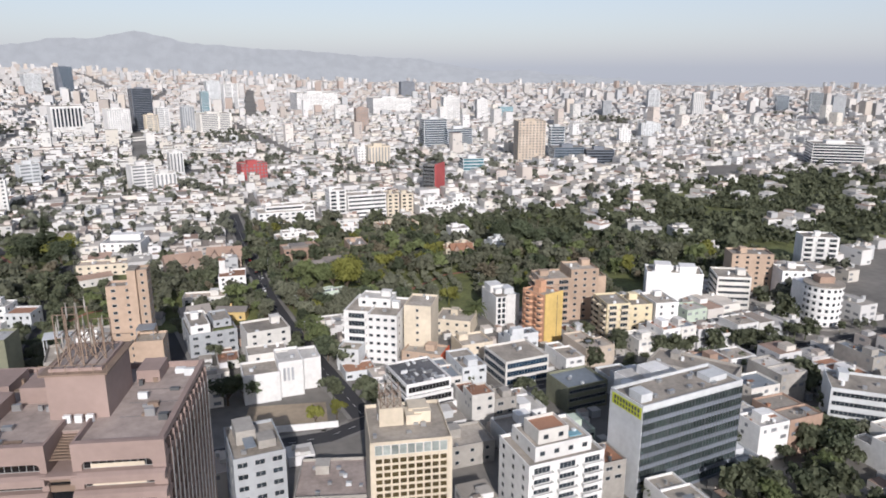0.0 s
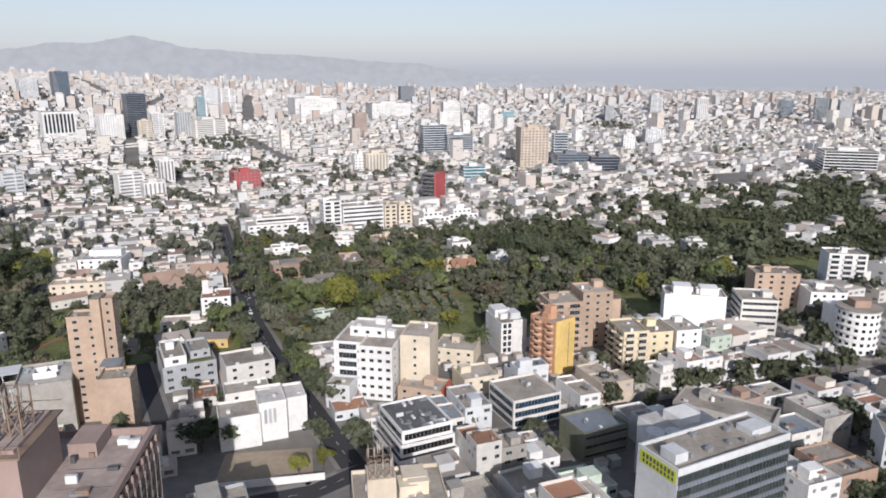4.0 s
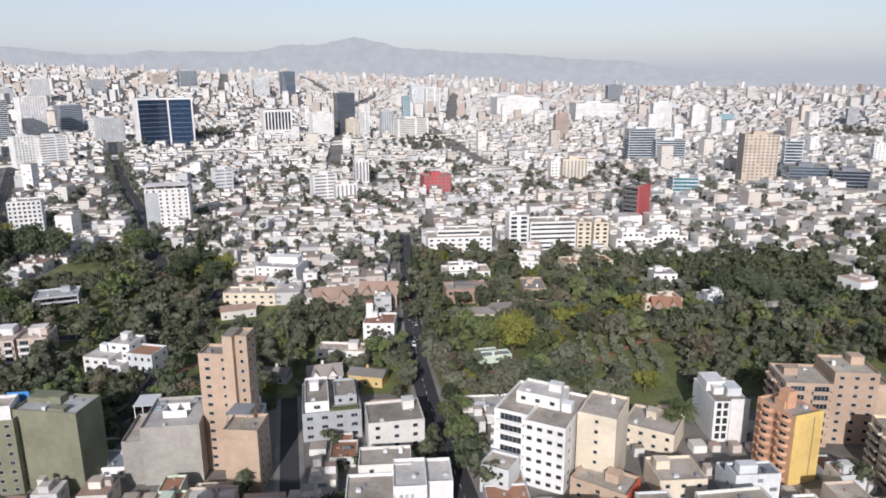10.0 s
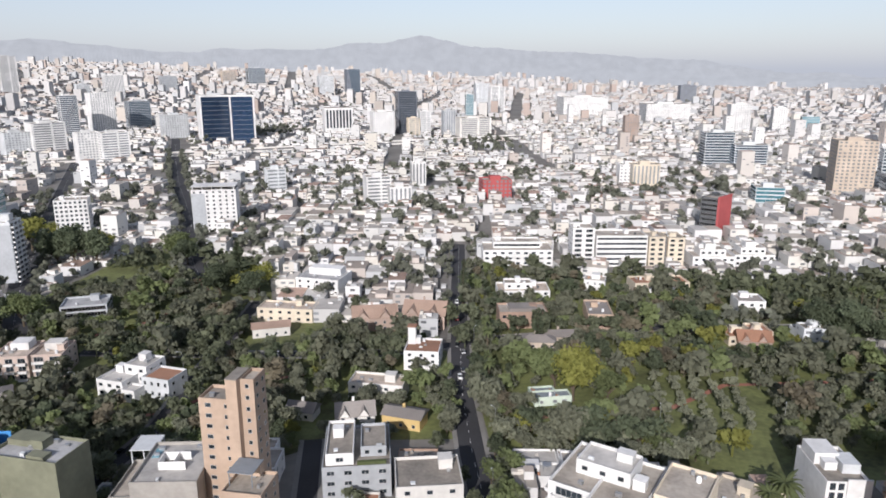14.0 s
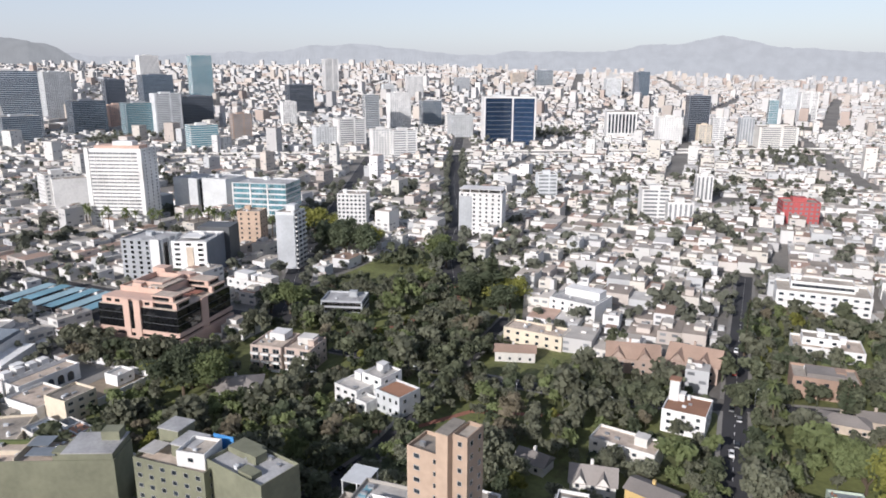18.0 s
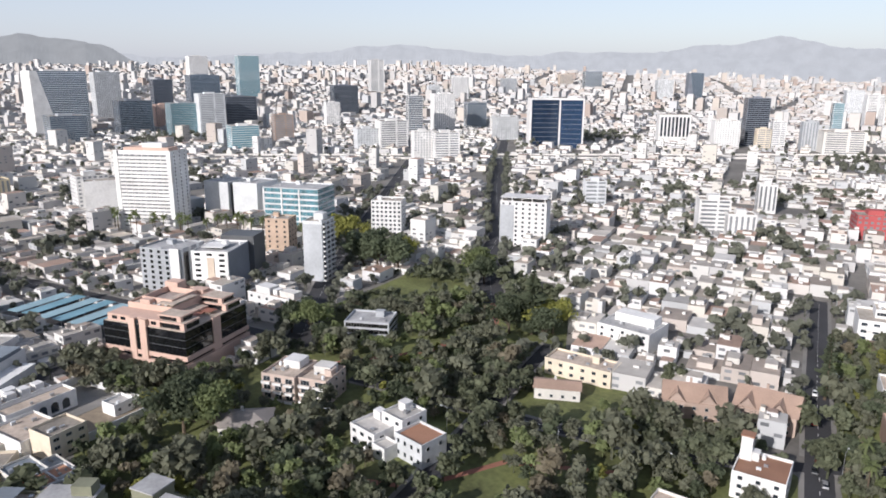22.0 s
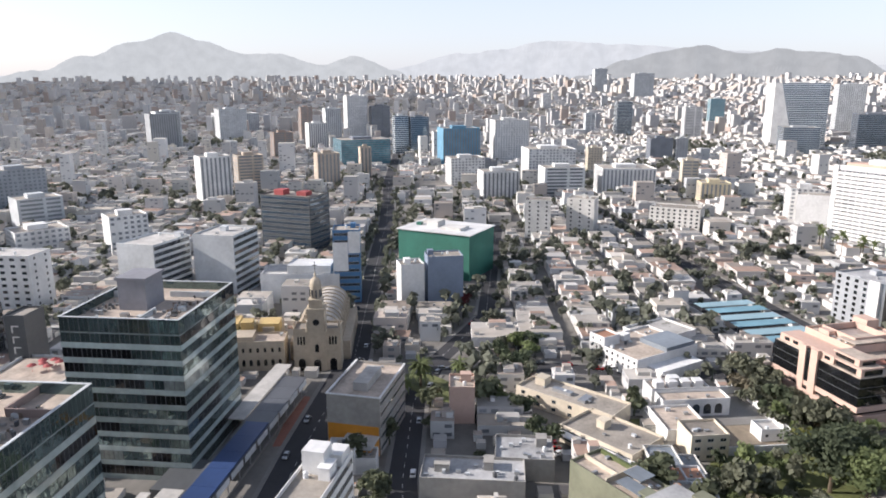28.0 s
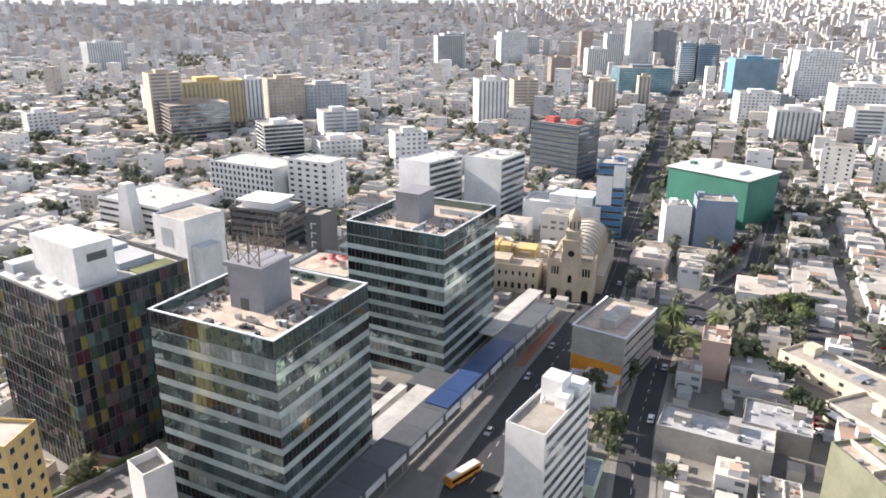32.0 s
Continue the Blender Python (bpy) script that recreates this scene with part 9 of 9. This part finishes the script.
SPECIAL = [(-240, 429, "bright_leaves", 2.4), (-254, 414, "dark_leaves", 2.6), (-237, 419, "dark_leaves", 2.4), (-250, 429, "dark_leaves", 2.5), (-52, 363, "bright_leaves", 2.4), (-40, 368, "green_leaves", 1.6), (-68, 377, "green_leaves", 1.9), (-61, 372, "green_leaves", 1.8), (-35, 399, "bright_leaves", 1.7), (-30, 416, "bright_leaves", 1.3), (-24, 404, "dry_leaves", 1.5),
           (-378, 430, "dark_leaves", 3.4), (-368, 438, "dark_leaves", 3.2), (-390, 428, "dark_leaves", 3.0), (-440, 450, "bright_leaves", 3.2), (-385, 460, "bright_leaves", 2.2), (-330, 470, "green_leaves", 2.6), (-318, 462, "dark_leaves", 2.4), (-262, 262, "dark_leaves", 2.6), (-256, 270, "green_leaves", 2.4), (-268, 268, "dark_leaves", 2.2), (-314, 344, "green_leaves", 2.0), (-322, 338, "dark_leaves", 2.1), (-284, 273, "dark_leaves", 1.9), (-276, 268, "dark_leaves", 1.6),
           (40, 470, "dark_leaves", 2.2), (55, 478, "dark_leaves", 2.3), (66, 465, "dark_leaves", 1.9), (80, 470, "dark_leaves", 1.7), (-78, 232, "dark_leaves", 1.6), (-72, 236, "dark_leaves", 1.3), (-44, 219, "bright_leaves", 0.9), (-37, 222, "bright_leaves", 0.8),
           (-411, 123, "red_leaves", 1.1), (-63, 298, "green_leaves", 1.3), (-54, 284, "green_leaves", 1.4), (-48, 272, "dark_leaves", 1.3), (-60, 306, "green_leaves", 1.2), (-67, 314, "dark_leaves", 1.1), (-270, 178, "dark_leaves", 1.3), (-290, 168, "dark_leaves", 1.2), (-296, 158, "green_leaves", 1.1), (-330, 160, "dark_leaves", 1.3), (-322, 168, "olive_leaves", 1.2), (-345, 165, "green_leaves", 1.2), (-352, 158, "green_leaves", 1.1), (-360, 166, "dark_leaves", 1.2), (-340, 152, "dark_leaves", 1.2), (-372, 172, "green_leaves", 1.0),
           (66, 150, "green_leaves", 1.2), (78, 156, "dark_leaves", 1.3), (90, 166, "green_leaves", 1.4), (102, 174, "dark_leaves", 1.3), (112, 182, "green_leaves", 1.2), (124, 196, "dark_leaves", 1.4), (134, 205, "olive_leaves", 1.3), (60, 143, "dark_leaves", 1.2), (84, 150, "olive_leaves", 1.2), (98, 160, "bright_leaves", 1.1), (140, 220, "dark_leaves", 1.3), (150, 228, "green_leaves", 1.2)]
for X, Y, kind, sc in SPECIAL:
    tree(X, Y, kind, sc, rnd, "large trees")
placed = [p for p in placed if all(math.hypot(p[0] - t[0], p[1] - t[1]) > 3.6 * t[3] for t in SPECIAL)]
placed.sort(key=lambda p: near_flight(*p))
for i, (X, Y) in enumerate(placed[:120]):
    v = noise.noise(Vector((X * 0.03, Y * 0.03, 9)))
    kind = rnd.choices(("olive_leaves", "dark_leaves", "green_leaves", "bright_leaves", "dry_leaves"), (60, 14 + 30 * max(0, v), 14, 5, 7))[0]
    tree(X, Y, kind, min(1.8, 0.66 + rnd.expovariate(3.4)), rnd)
_rest = [(X, Y, min(2.0, 0.64 + rnd.expovariate(3.2))) for X, Y in placed[120:]]
_near = {"olive_leaves": [], "dark_leaves": [], "green_leaves": [], "bright_leaves": [], "dry_leaves": []}
for t in _rest:
    if near_flight(t[0], t[1]) < 330:
        v = noise.noise(Vector((t[0] * 0.03, t[1] * 0.03, 9)))
        _near[rnd.choices(list(_near), (58, 14 + 40 * max(0, v), 17, 4, 7))[0]].append(t)
for _k, _w in (("olive_leaves", "grove of old grey green olive trees"), ("dark_leaves", "dark broad leaved park trees"), ("green_leaves", "leafy green park trees"), ("bright_leaves", "yellow green park trees"), ("dry_leaves", "brownish half bare park trees")):
    grove("park_grove", _near[_k], _w, mat=LEAVES[_k])
grove("garden_grove", [t for t in _rest if near_flight(t[0], t[1]) >= 330], "dense far grove of dark garden trees", True)
grove("street_trees", [t for t in STREET_TREES if near_flight(t[0], t[1]) < 260], "green trees between the houses")
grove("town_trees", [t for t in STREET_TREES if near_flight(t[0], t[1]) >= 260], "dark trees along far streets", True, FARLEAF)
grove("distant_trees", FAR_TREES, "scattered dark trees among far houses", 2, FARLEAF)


# ---- bus station beside the avenue ----
BS = thing("bus_station", pose(-152, 88.7, 0, 0, 0, 185.5), "long bus station with grey, white and blue canopies", "station")
boxes("platform", PAVE, BS, (0, -9, 0.02, 140, 8, 1.0))
for i in range(14):
    boxes("grey_canopy", CANOPY, BS, (10.0 * i, -9.2, 6.4, 10.0 * i + 9.9, 0, 6.8), label="dark grey sheet canopy")
for i in range(5):
    boxes("blue_canopy", NAVY, BS, (52 + 9.8 * i, -8.9, 6.85, 61.7 + 9.8 * i, -1.2, 7.3), label="glossy dark blue canopy")
boxes("white_canopy", ROOFW, BS, (102, 0.3, 6.9, 150, 6.6, 7.3), label="white flat canopy")
boxes("white_canopy", ROOFW, BS, (28, 0.8, 5.2, 62, 7.6, 5.6), label="white flat canopy")
boxes("white_canopy", ROOFW, BS, (37, 10, 5.0, 60, 13, 5.3), label="white flat canopy")
boxes("dark_pavilion", DGREY, BS, (62.5, 1, 0, 80, 12, 4.6))
for i in range(17):
    boxes("canopy_post", METAL, BS, (3 + 8.2 * i, -8.8, 1, 3.3 + 8.2 * i, -8.5, 6.4))
for i in range(14):
    boxes("fascia_panel", LGREY, BS, (10.0 * i + 0.2, -9.4, 4.4, 10.0 * i + 8.6, -9.2, 6.4))
for x in (30, 41, 52, 108, 122, 136):
    for y in (1.2, 6.2):
        boxes("canopy_post", METAL, BS, (x, y, 0.9, x + 0.2, y + 0.2, 5.2 if x < 60 else 6.9))
_s = Solid()
_s.quad((-289.2, 82, 0.07), (-289.2, 87, 0.07), (-253, 97.5, 0.07), (-250.6, 90, 0.07))
flat("paving_red", _s, REDPAVE, "red clay strip beside the station")
for _i in range(9):
    _s = Solid()
    _x = -292 - 0.1 * _i
    _s.quad((_x - 1.5, 87 + 1.5 * _i, 0.075), (_x - 1.7, 87.8 + 1.5 * _i, 0.075), (_x + 2.6, 88.8 + 1.5 * _i, 0.075), (_x + 2.8, 88 + 1.5 * _i, 0.075))
    flat("crossing_stripe", _s, PAINTW, "white zebra crossing stripe")

# ---- small oval with lawn and palms ----
OV = Solid()
n = 28
OV.v += [(-308 + 17 * math.cos(2 * math.pi * i / n) * math.cos(0.9) - 8 * math.sin(2 * math.pi * i / n) * math.sin(0.9),
          131 + 17 * math.cos(2 * math.pi * i / n) * math.sin(0.9) + 8 * math.sin(2 * math.pi * i / n) * math.cos(0.9), 0.2) for i in range(n)]
OV.f.append(tuple(range(n)))
OV.m.append(0)
flat("lawn_oval", OV, GRASS, "bright mown oval lawn")


def palm_parts(seed, h, fronds, reach):
    rnd = random.Random(seed)
    t = Solid()
    t.tube(0, 0, -0.3, h * 0.5, 0.42, 0.30, 8, cap=False)
    t.tube(0, 0, h * 0.5, h, 0.30, 0.26, 8)
    f = Solid()
    for i in range(fronds):
        a, lift = rnd.uniform(0, 6.28), rnd.uniform(-0.5, 0.9)
        last = None
        for j in range(6):
            q = j / 5
            rr = reach * q
            zz = h + lift * rr - 0.16 * rr * rr * (1.1 - 0.4 * lift) * (3.6 / reach)
            wd = 0.42 * (1 - abs(q - 0.4) * 1.3) + 0.06
            c = Vector((rr * math.cos(a), rr * math.sin(a), zz))
            sd = Vector((-math.sin(a), math.cos(a), 0)) * max(wd, 0.05)
            if last:
                f.quad(tuple(last[0]), tuple(c - sd - Vector((0, 0, 0.12))), tuple(c), tuple(last[1]))
                f.quad(tuple(last[1]), tuple(c), tuple(c + sd - Vector((0, 0, 0.12))), tuple(last[2]))
            last = (c - sd - Vector((0, 0, 0.12)), c, c + sd - Vector((0, 0, 0.12)))
    return t.mesh("trunk", BARK), f.mesh("fronds", LEAVES["green_leaves"])


PALMS = [palm_parts(1, 7.5, 70, 4.2), palm_parts(2, 15, 40, 3.4)]


def palm(x, y, kind, sc, label):
    t = thing("palm_tree", pose(x, y, 0, 0, 0, (x * 37) % 360), label, "palm tree", "palms")
    t.scale = (sc, sc, sc)
    part("trunk", PALMS[kind][0], None, t)
    part("fronds", PALMS[kind][1], None, t)


for _x, _y, _sc in ((-308, 126, 1.3), (-318, 140, 1.0), (16, 317, 1.25), (12, 313, 1.0), (-298, 122, 0.8)):
    palm(_x, _y, 0, _sc, "stout date palm with a dense crown")
_r = random.Random(2)
for _i in range(22):
    palm(-598 + 6.2 * _i + _r.uniform(-3, 3), 338 + 4.4 * _i + _r.uniform(-5, 5), 1, _r.uniform(0.9, 1.3), "tall slender palm with a small crown")
for _x, _y in ((-100, 405), (-97, 398), (-95, 392), (-88, 372), (-84, 360), (60, 520), (66, 524), (72, 518), (80, 522)):
    palm(_x, _y, 1, _r.uniform(0.6, 0.8), "slender palm beside the road")

# tall araucarias
for _x, _y, _h, _w in ((-246, 421, 34, 8.5), (-78, 412, 16, 4.6), (-128, 452, 20, 4.5), (-135, 472, 20, 4.5)):
    t = thing("conifer", pose(_x, _y, 0, 0, 0, _x * 11 % 360), "tall dark conifer with layered branches", "tree", "conifers")
    _s = Solid()
    _s.tube(0, 0, -0.3, _h, 0.6, 0.08, 8)
    part("trunk", _s, BARK, t)
    _c = Solid()
    _q = random.Random(int(_h))
    lay = int(_h / 1.15)
    for k in range(3, lay):
        z = _h * k / lay
        R = _w * (1 - (k / lay) ** 2.6) * _q.uniform(0.6, 1.15) * (0.75 + 0.25 * math.sin(k * 0.9)) + 0.5
        for i in range(20):
            a = _q.uniform(0, 6.28)
            rr = R * _q.uniform(0.65, 1.08)
            sd = Vector((-math.sin(a), math.cos(a), 0)) * rr * 0.2
            b, m, e = Vector((0, 0, z)), Vector((rr * 0.55 * math.cos(a), rr * 0.55 * math.sin(a), z - rr * 0.10)), Vector((rr * math.cos(a), rr * math.sin(a), z - rr * 0.05))
            _c.quad(tuple(b), tuple(m - sd - Vector((0, 0, 0.5))), tuple(e), tuple(m + Vector((0, 0, 0.35))))
            _c.quad(tuple(b), tuple(m + Vector((0, 0, 0.35))), tuple(e), tuple(m + sd - Vector((0, 0, 0.5))))
    tagged(part("foliage", _c, LEAVES["dark_leaves"], t), kind="stuff")

# ---- car park under blue sheet canopies ----
CP = thing("car_park_canopies", pose(-434, 240, 0, 0, 0, 24), "car park roofed with pale blue sheet canopies", "canopy")
boxes("yard", ASPHALT, CP, (0, 0, 0.02, 68, 36, 0.1))
for i in range(6):
    boxes("canopy", SKYBLUE if i % 2 else LIGHTBLUE, CP, (3 + 10.6 * i, 2, 4.0 + 0.3 * (i % 2), 10.4 + 10.6 * i, 33, 4.2 + 0.3 * (i % 2)))
    for y in (4, 17, 31):
        boxes("canopy_post", METAL, CP, (6.5 + 10.6 * i, y, 0.1, 6.7 + 10.6 * i, y + 0.2, 4.0))
boxes("boundary_wall", WHITE, CP, (-0.5, 35.4, 0, 68, 35.8, 3), (-0.5, -0.4, 0, 68, 0, 2.6))
WSH = building("white_shed", "white shed with a low pitched roof", (-375, 205), 44, 20, 26, 8, 2, WHITE, {}, ROOFW, gear=None)

# vacant lot
_s = Solid()
_s.quad((-68, 211, 0.03), (-39, 216, 0.03), (-43, 235, 0.03), (-70, 231, 0.03))
flat("lot_earth", _s, EARTH, "bare earth of a vacant lot")
LW = thing("lot_wall", pose(-68, 210, 0, 0, 0, 11), "low white boundary wall of the vacant lot", "wall")
boxes("wall", WHITE, LW, (0, 0, -0.2, 33, 0.3, 2.4))
_s = Solid()
_s.quad((-203, 358, 0.03), (-170, 365, 0.03), (-176, 378, 0.03), (-205, 368, 0.03))
flat("lawn_bright", _s, GRASS, "mown front lawn")
for _pts, _w in zip(PATHS, (2.4, 2.4, 3.0)):
    flat("path_park", ribbon(_pts, _w, 0.045), REDPAVE, "brown earth park path")


# ---- cars ----
def car_thing(paint, label):
    t = thing("car", pose(0, 0, 0), label, "car", "parked and moving cars")
    s = Solid()
    for z0, z1, a, b in ((0.32, 0.62, 2.1, 2.15), (0.62, 0.88, 2.15, 2.02)):
        k = len(s.v)
        for z, e in ((z0, a), (z1, b)):
            s.v += [(-e, -0.86, z), (e, -0.86, z), (e, 0.86, z), (-e, 0.86, z)]
        s.f += [(k, k + 1, k + 5, k + 4), (k + 1, k + 2, k + 6, k + 5), (k + 2, k + 3, k + 7, k + 6), (k + 3, k, k + 4, k + 7), (k + 4, k + 5, k + 6, k + 7)]
        s.m += [0] * 5
    part("body", s, paint, t)
    s = Solid()
    s.v += [(-1.75, -0.78, 0.88), (0.95, -0.78, 0.88), (0.95, 0.78, 0.88), (-1.75, 0.78, 0.88), (-1.3, -0.62, 1.42), (0.25, -0.62, 1.42), (0.25, 0.62, 1.42), (-1.3, 0.62, 1.42)]
    s.f += [(0, 1, 5, 4), (1, 2, 6, 5), (2, 3, 7, 6), (3, 0, 4, 7)]
    s.m += [0] * 4
    part("glazing", s, BLACKG, t)
    s = Solid()
    s.box(-1.32, -0.64, 1.42, 0.27, 0.64, 1.47)
    part("car_roof", s, paint, t)
    w = Solid()
    for i in range(10):
        a0, a1 = 2 * math.pi * i / 10, 2 * math.pi * (i + 1) / 10
        p, q = (0.32 * math.cos(a0), 0.32 * math.sin(a0)), (0.32 * math.cos(a1), 0.32 * math.sin(a1))
        w.quad((p[0], -0.1, p[1]), (q[0], -0.1, q[1]), (q[0], 0.1, q[1]), (p[0], 0.1, p[1]))
        w.quad((0, -0.1, 0), (q[0], -0.1, q[1]), (p[0], -0.1, p[1]), (0, -0.1, 0.001))
        w.quad((0, 0.1, 0), (p[0], 0.1, p[1]), (q[0], 0.1, q[1]), (0, 0.1, 0.001))
    wm = w.mesh("wheel", RUBBER)
    for x in (-1.3, 1.35):
        for y in (-0.82, 0.82):
            part("wheel", wm, None, t, m=pose(x, y, 0.33))
    return t


CARS = [car_thing(CARW, "white saloon car on the street"), car_thing(CARS_GREY, "silver grey car on the street"), car_thing(CARD, "dark grey car on the street"), car_thing(CARR, "red hatchback car on the street")]
PLACES = []
_r = random.Random(23)


def along(pts, share, off, gap):
    for (x0, y0), (x1, y1) in zip(pts, pts[1:]):
        L = math.hypot(x1 - x0, y1 - y0)
        a = math.degrees(math.atan2(y1 - y0, x1 - x0))
        k = _r.uniform(0, gap)
        while k < L:
            if _r.random() < share:
                side = _r.choice((-1, 1))
                ux, uy = (x1 - x0) / L, (y1 - y0) / L
                PLACES.append((x0 + ux * k - uy * side * off, y0 + uy * k + ux * side * off, a + (180 if side > 0 else 0)))
            k += gap * _r.uniform(0.7, 1.4)


along([(-74, 313), (-107, 391), (-158, 526)], 0.6, 1.4, 26)
along([(-186, 112), (-250, 101), (-330, 90), (-448, 59)], 0.7, 4.2, 26)
along([(-240, 138), (-293, 127), (-333, 126), (-399, 137)], 0.7, 3.0, 17)
along([(-330, 130), (-338, 175), (-341, 220)], 0.8, 3.6, 8)
along([(-30, 232), (49, 254), (148, 284)], 0.6, 3.2, 22)
along([(-172, 240), (-180, 285)], 0.7, 2.2, 14)
for _i in range(7):
    PLACES.append((-294 + 4.2 * _i, 170 + 1.9 * _i + _r.uniform(-0.4, 0.4), 110 + _r.uniform(-6, 6)))
for _x, _y, _a in ((149, 286, 20), (143, 281, 20), (163, 289, 24), (-112, 403, 110), (-99, 373, 110), (10, 262, 60), (13, 258, 60), (-100, 255, 115), (-97, 249, 115)):
    PLACES.append((_x, _y, _a))
LOT = [(-297.4, 164.2), (-292.8, 167.1), (-287.8, 171.1), (-281.5, 175.5), (-275.5, 179.5), (-266.4, 183.3), (-290, 158.5), (-283, 163)]
KERB = [(-340.1, 195.0), (-341.4, 201), (-343.6, 211), (-345.3, 218.1), (-350, 229), (-356.4, 239.7)]
PLACES = PLACES[:4] + [(x, y, 118 + 9 * (i % 3)) for i, (x, y) in enumerate(LOT)] + [(x, y, 98) for x, y in KERB] + PLACES[4:]
for _i, (_x, _y, _a) in enumerate(PLACES[4:62]):
    copy_thing(CARS[_r.choices((0, 1, 2, 3), (5, 4, 4, 1))[0]], pose(_x, _y, 0.08, 0, 0, _a))
for _c, (_x, _y, _a) in zip(CARS, PLACES[:4]):
    _c.matrix_basis = pose(_x, _y, 0.08, 0, 0, _a)
BU = thing("bus", pose(-188, 109, 0.08, 0, 0, 168), "orange city bus on the avenue", "bus")
boxes("body", ORANGEW, BU, (-5.5, -1.25, 0.5, 5.5, 1.25, 3.1))
boxes("bus_roof", OFFWHITE, BU, (-5.2, -1.1, 3.1, 5.2, 1.1, 3.3))
for _sx in (-1, 1):
    boxes("side_windows", BLACKG, BU, (-5.0, 1.25 * _sx - 0.02, 1.6, 5.0, 1.25 * _sx + 0.02, 2.5))
for _x in (-3.6, 3.4):
    for _y in (-1.15, 1.15):
        boxes("wheel", RUBBER, BU, (_x - 0.45, _y - 0.12, 0.0, _x + 0.45, _y + 0.12, 0.9))

# ---- street lamps ----
LAMP = thing("street_lamp", pose(-195, 119, 0), "grey street lamp with a curved arm", "street lamp", "street lamps")
_s = Solid()
_s.tube(0, 0, 0, 8.5, 0.11, 0.07, 8)
part("post", _s, METAL, LAMP)
_s = Solid()
_s.bar((0, 0, 8.4), (0.8, 0, 9.1), 0.05)
_s.bar((0.8, 0, 9.1), (1.9, 0, 9.2), 0.05)
part("arm", _s, METAL, LAMP)
_s = Solid()
_s.box(1.7, -0.14, 9.1, 2.4, 0.14, 9.25)
part("lamp_head", _s, LGREY, LAMP)
for _x, _y in ((-310, 102), (-230, 112), (-270, 112), (-72, 330), (-88, 362), (-104, 400), (-126, 458), (-62, 296), (-20, 352), (20, 372), (-205, 330), (-170, 346), (-230, 300), (-140, 360), (45, 258), (5, 243), (120, 282)):
    copy_thing(LAMP, pose(_x, _y, 0, 0, 0, (_x * 13) % 360))
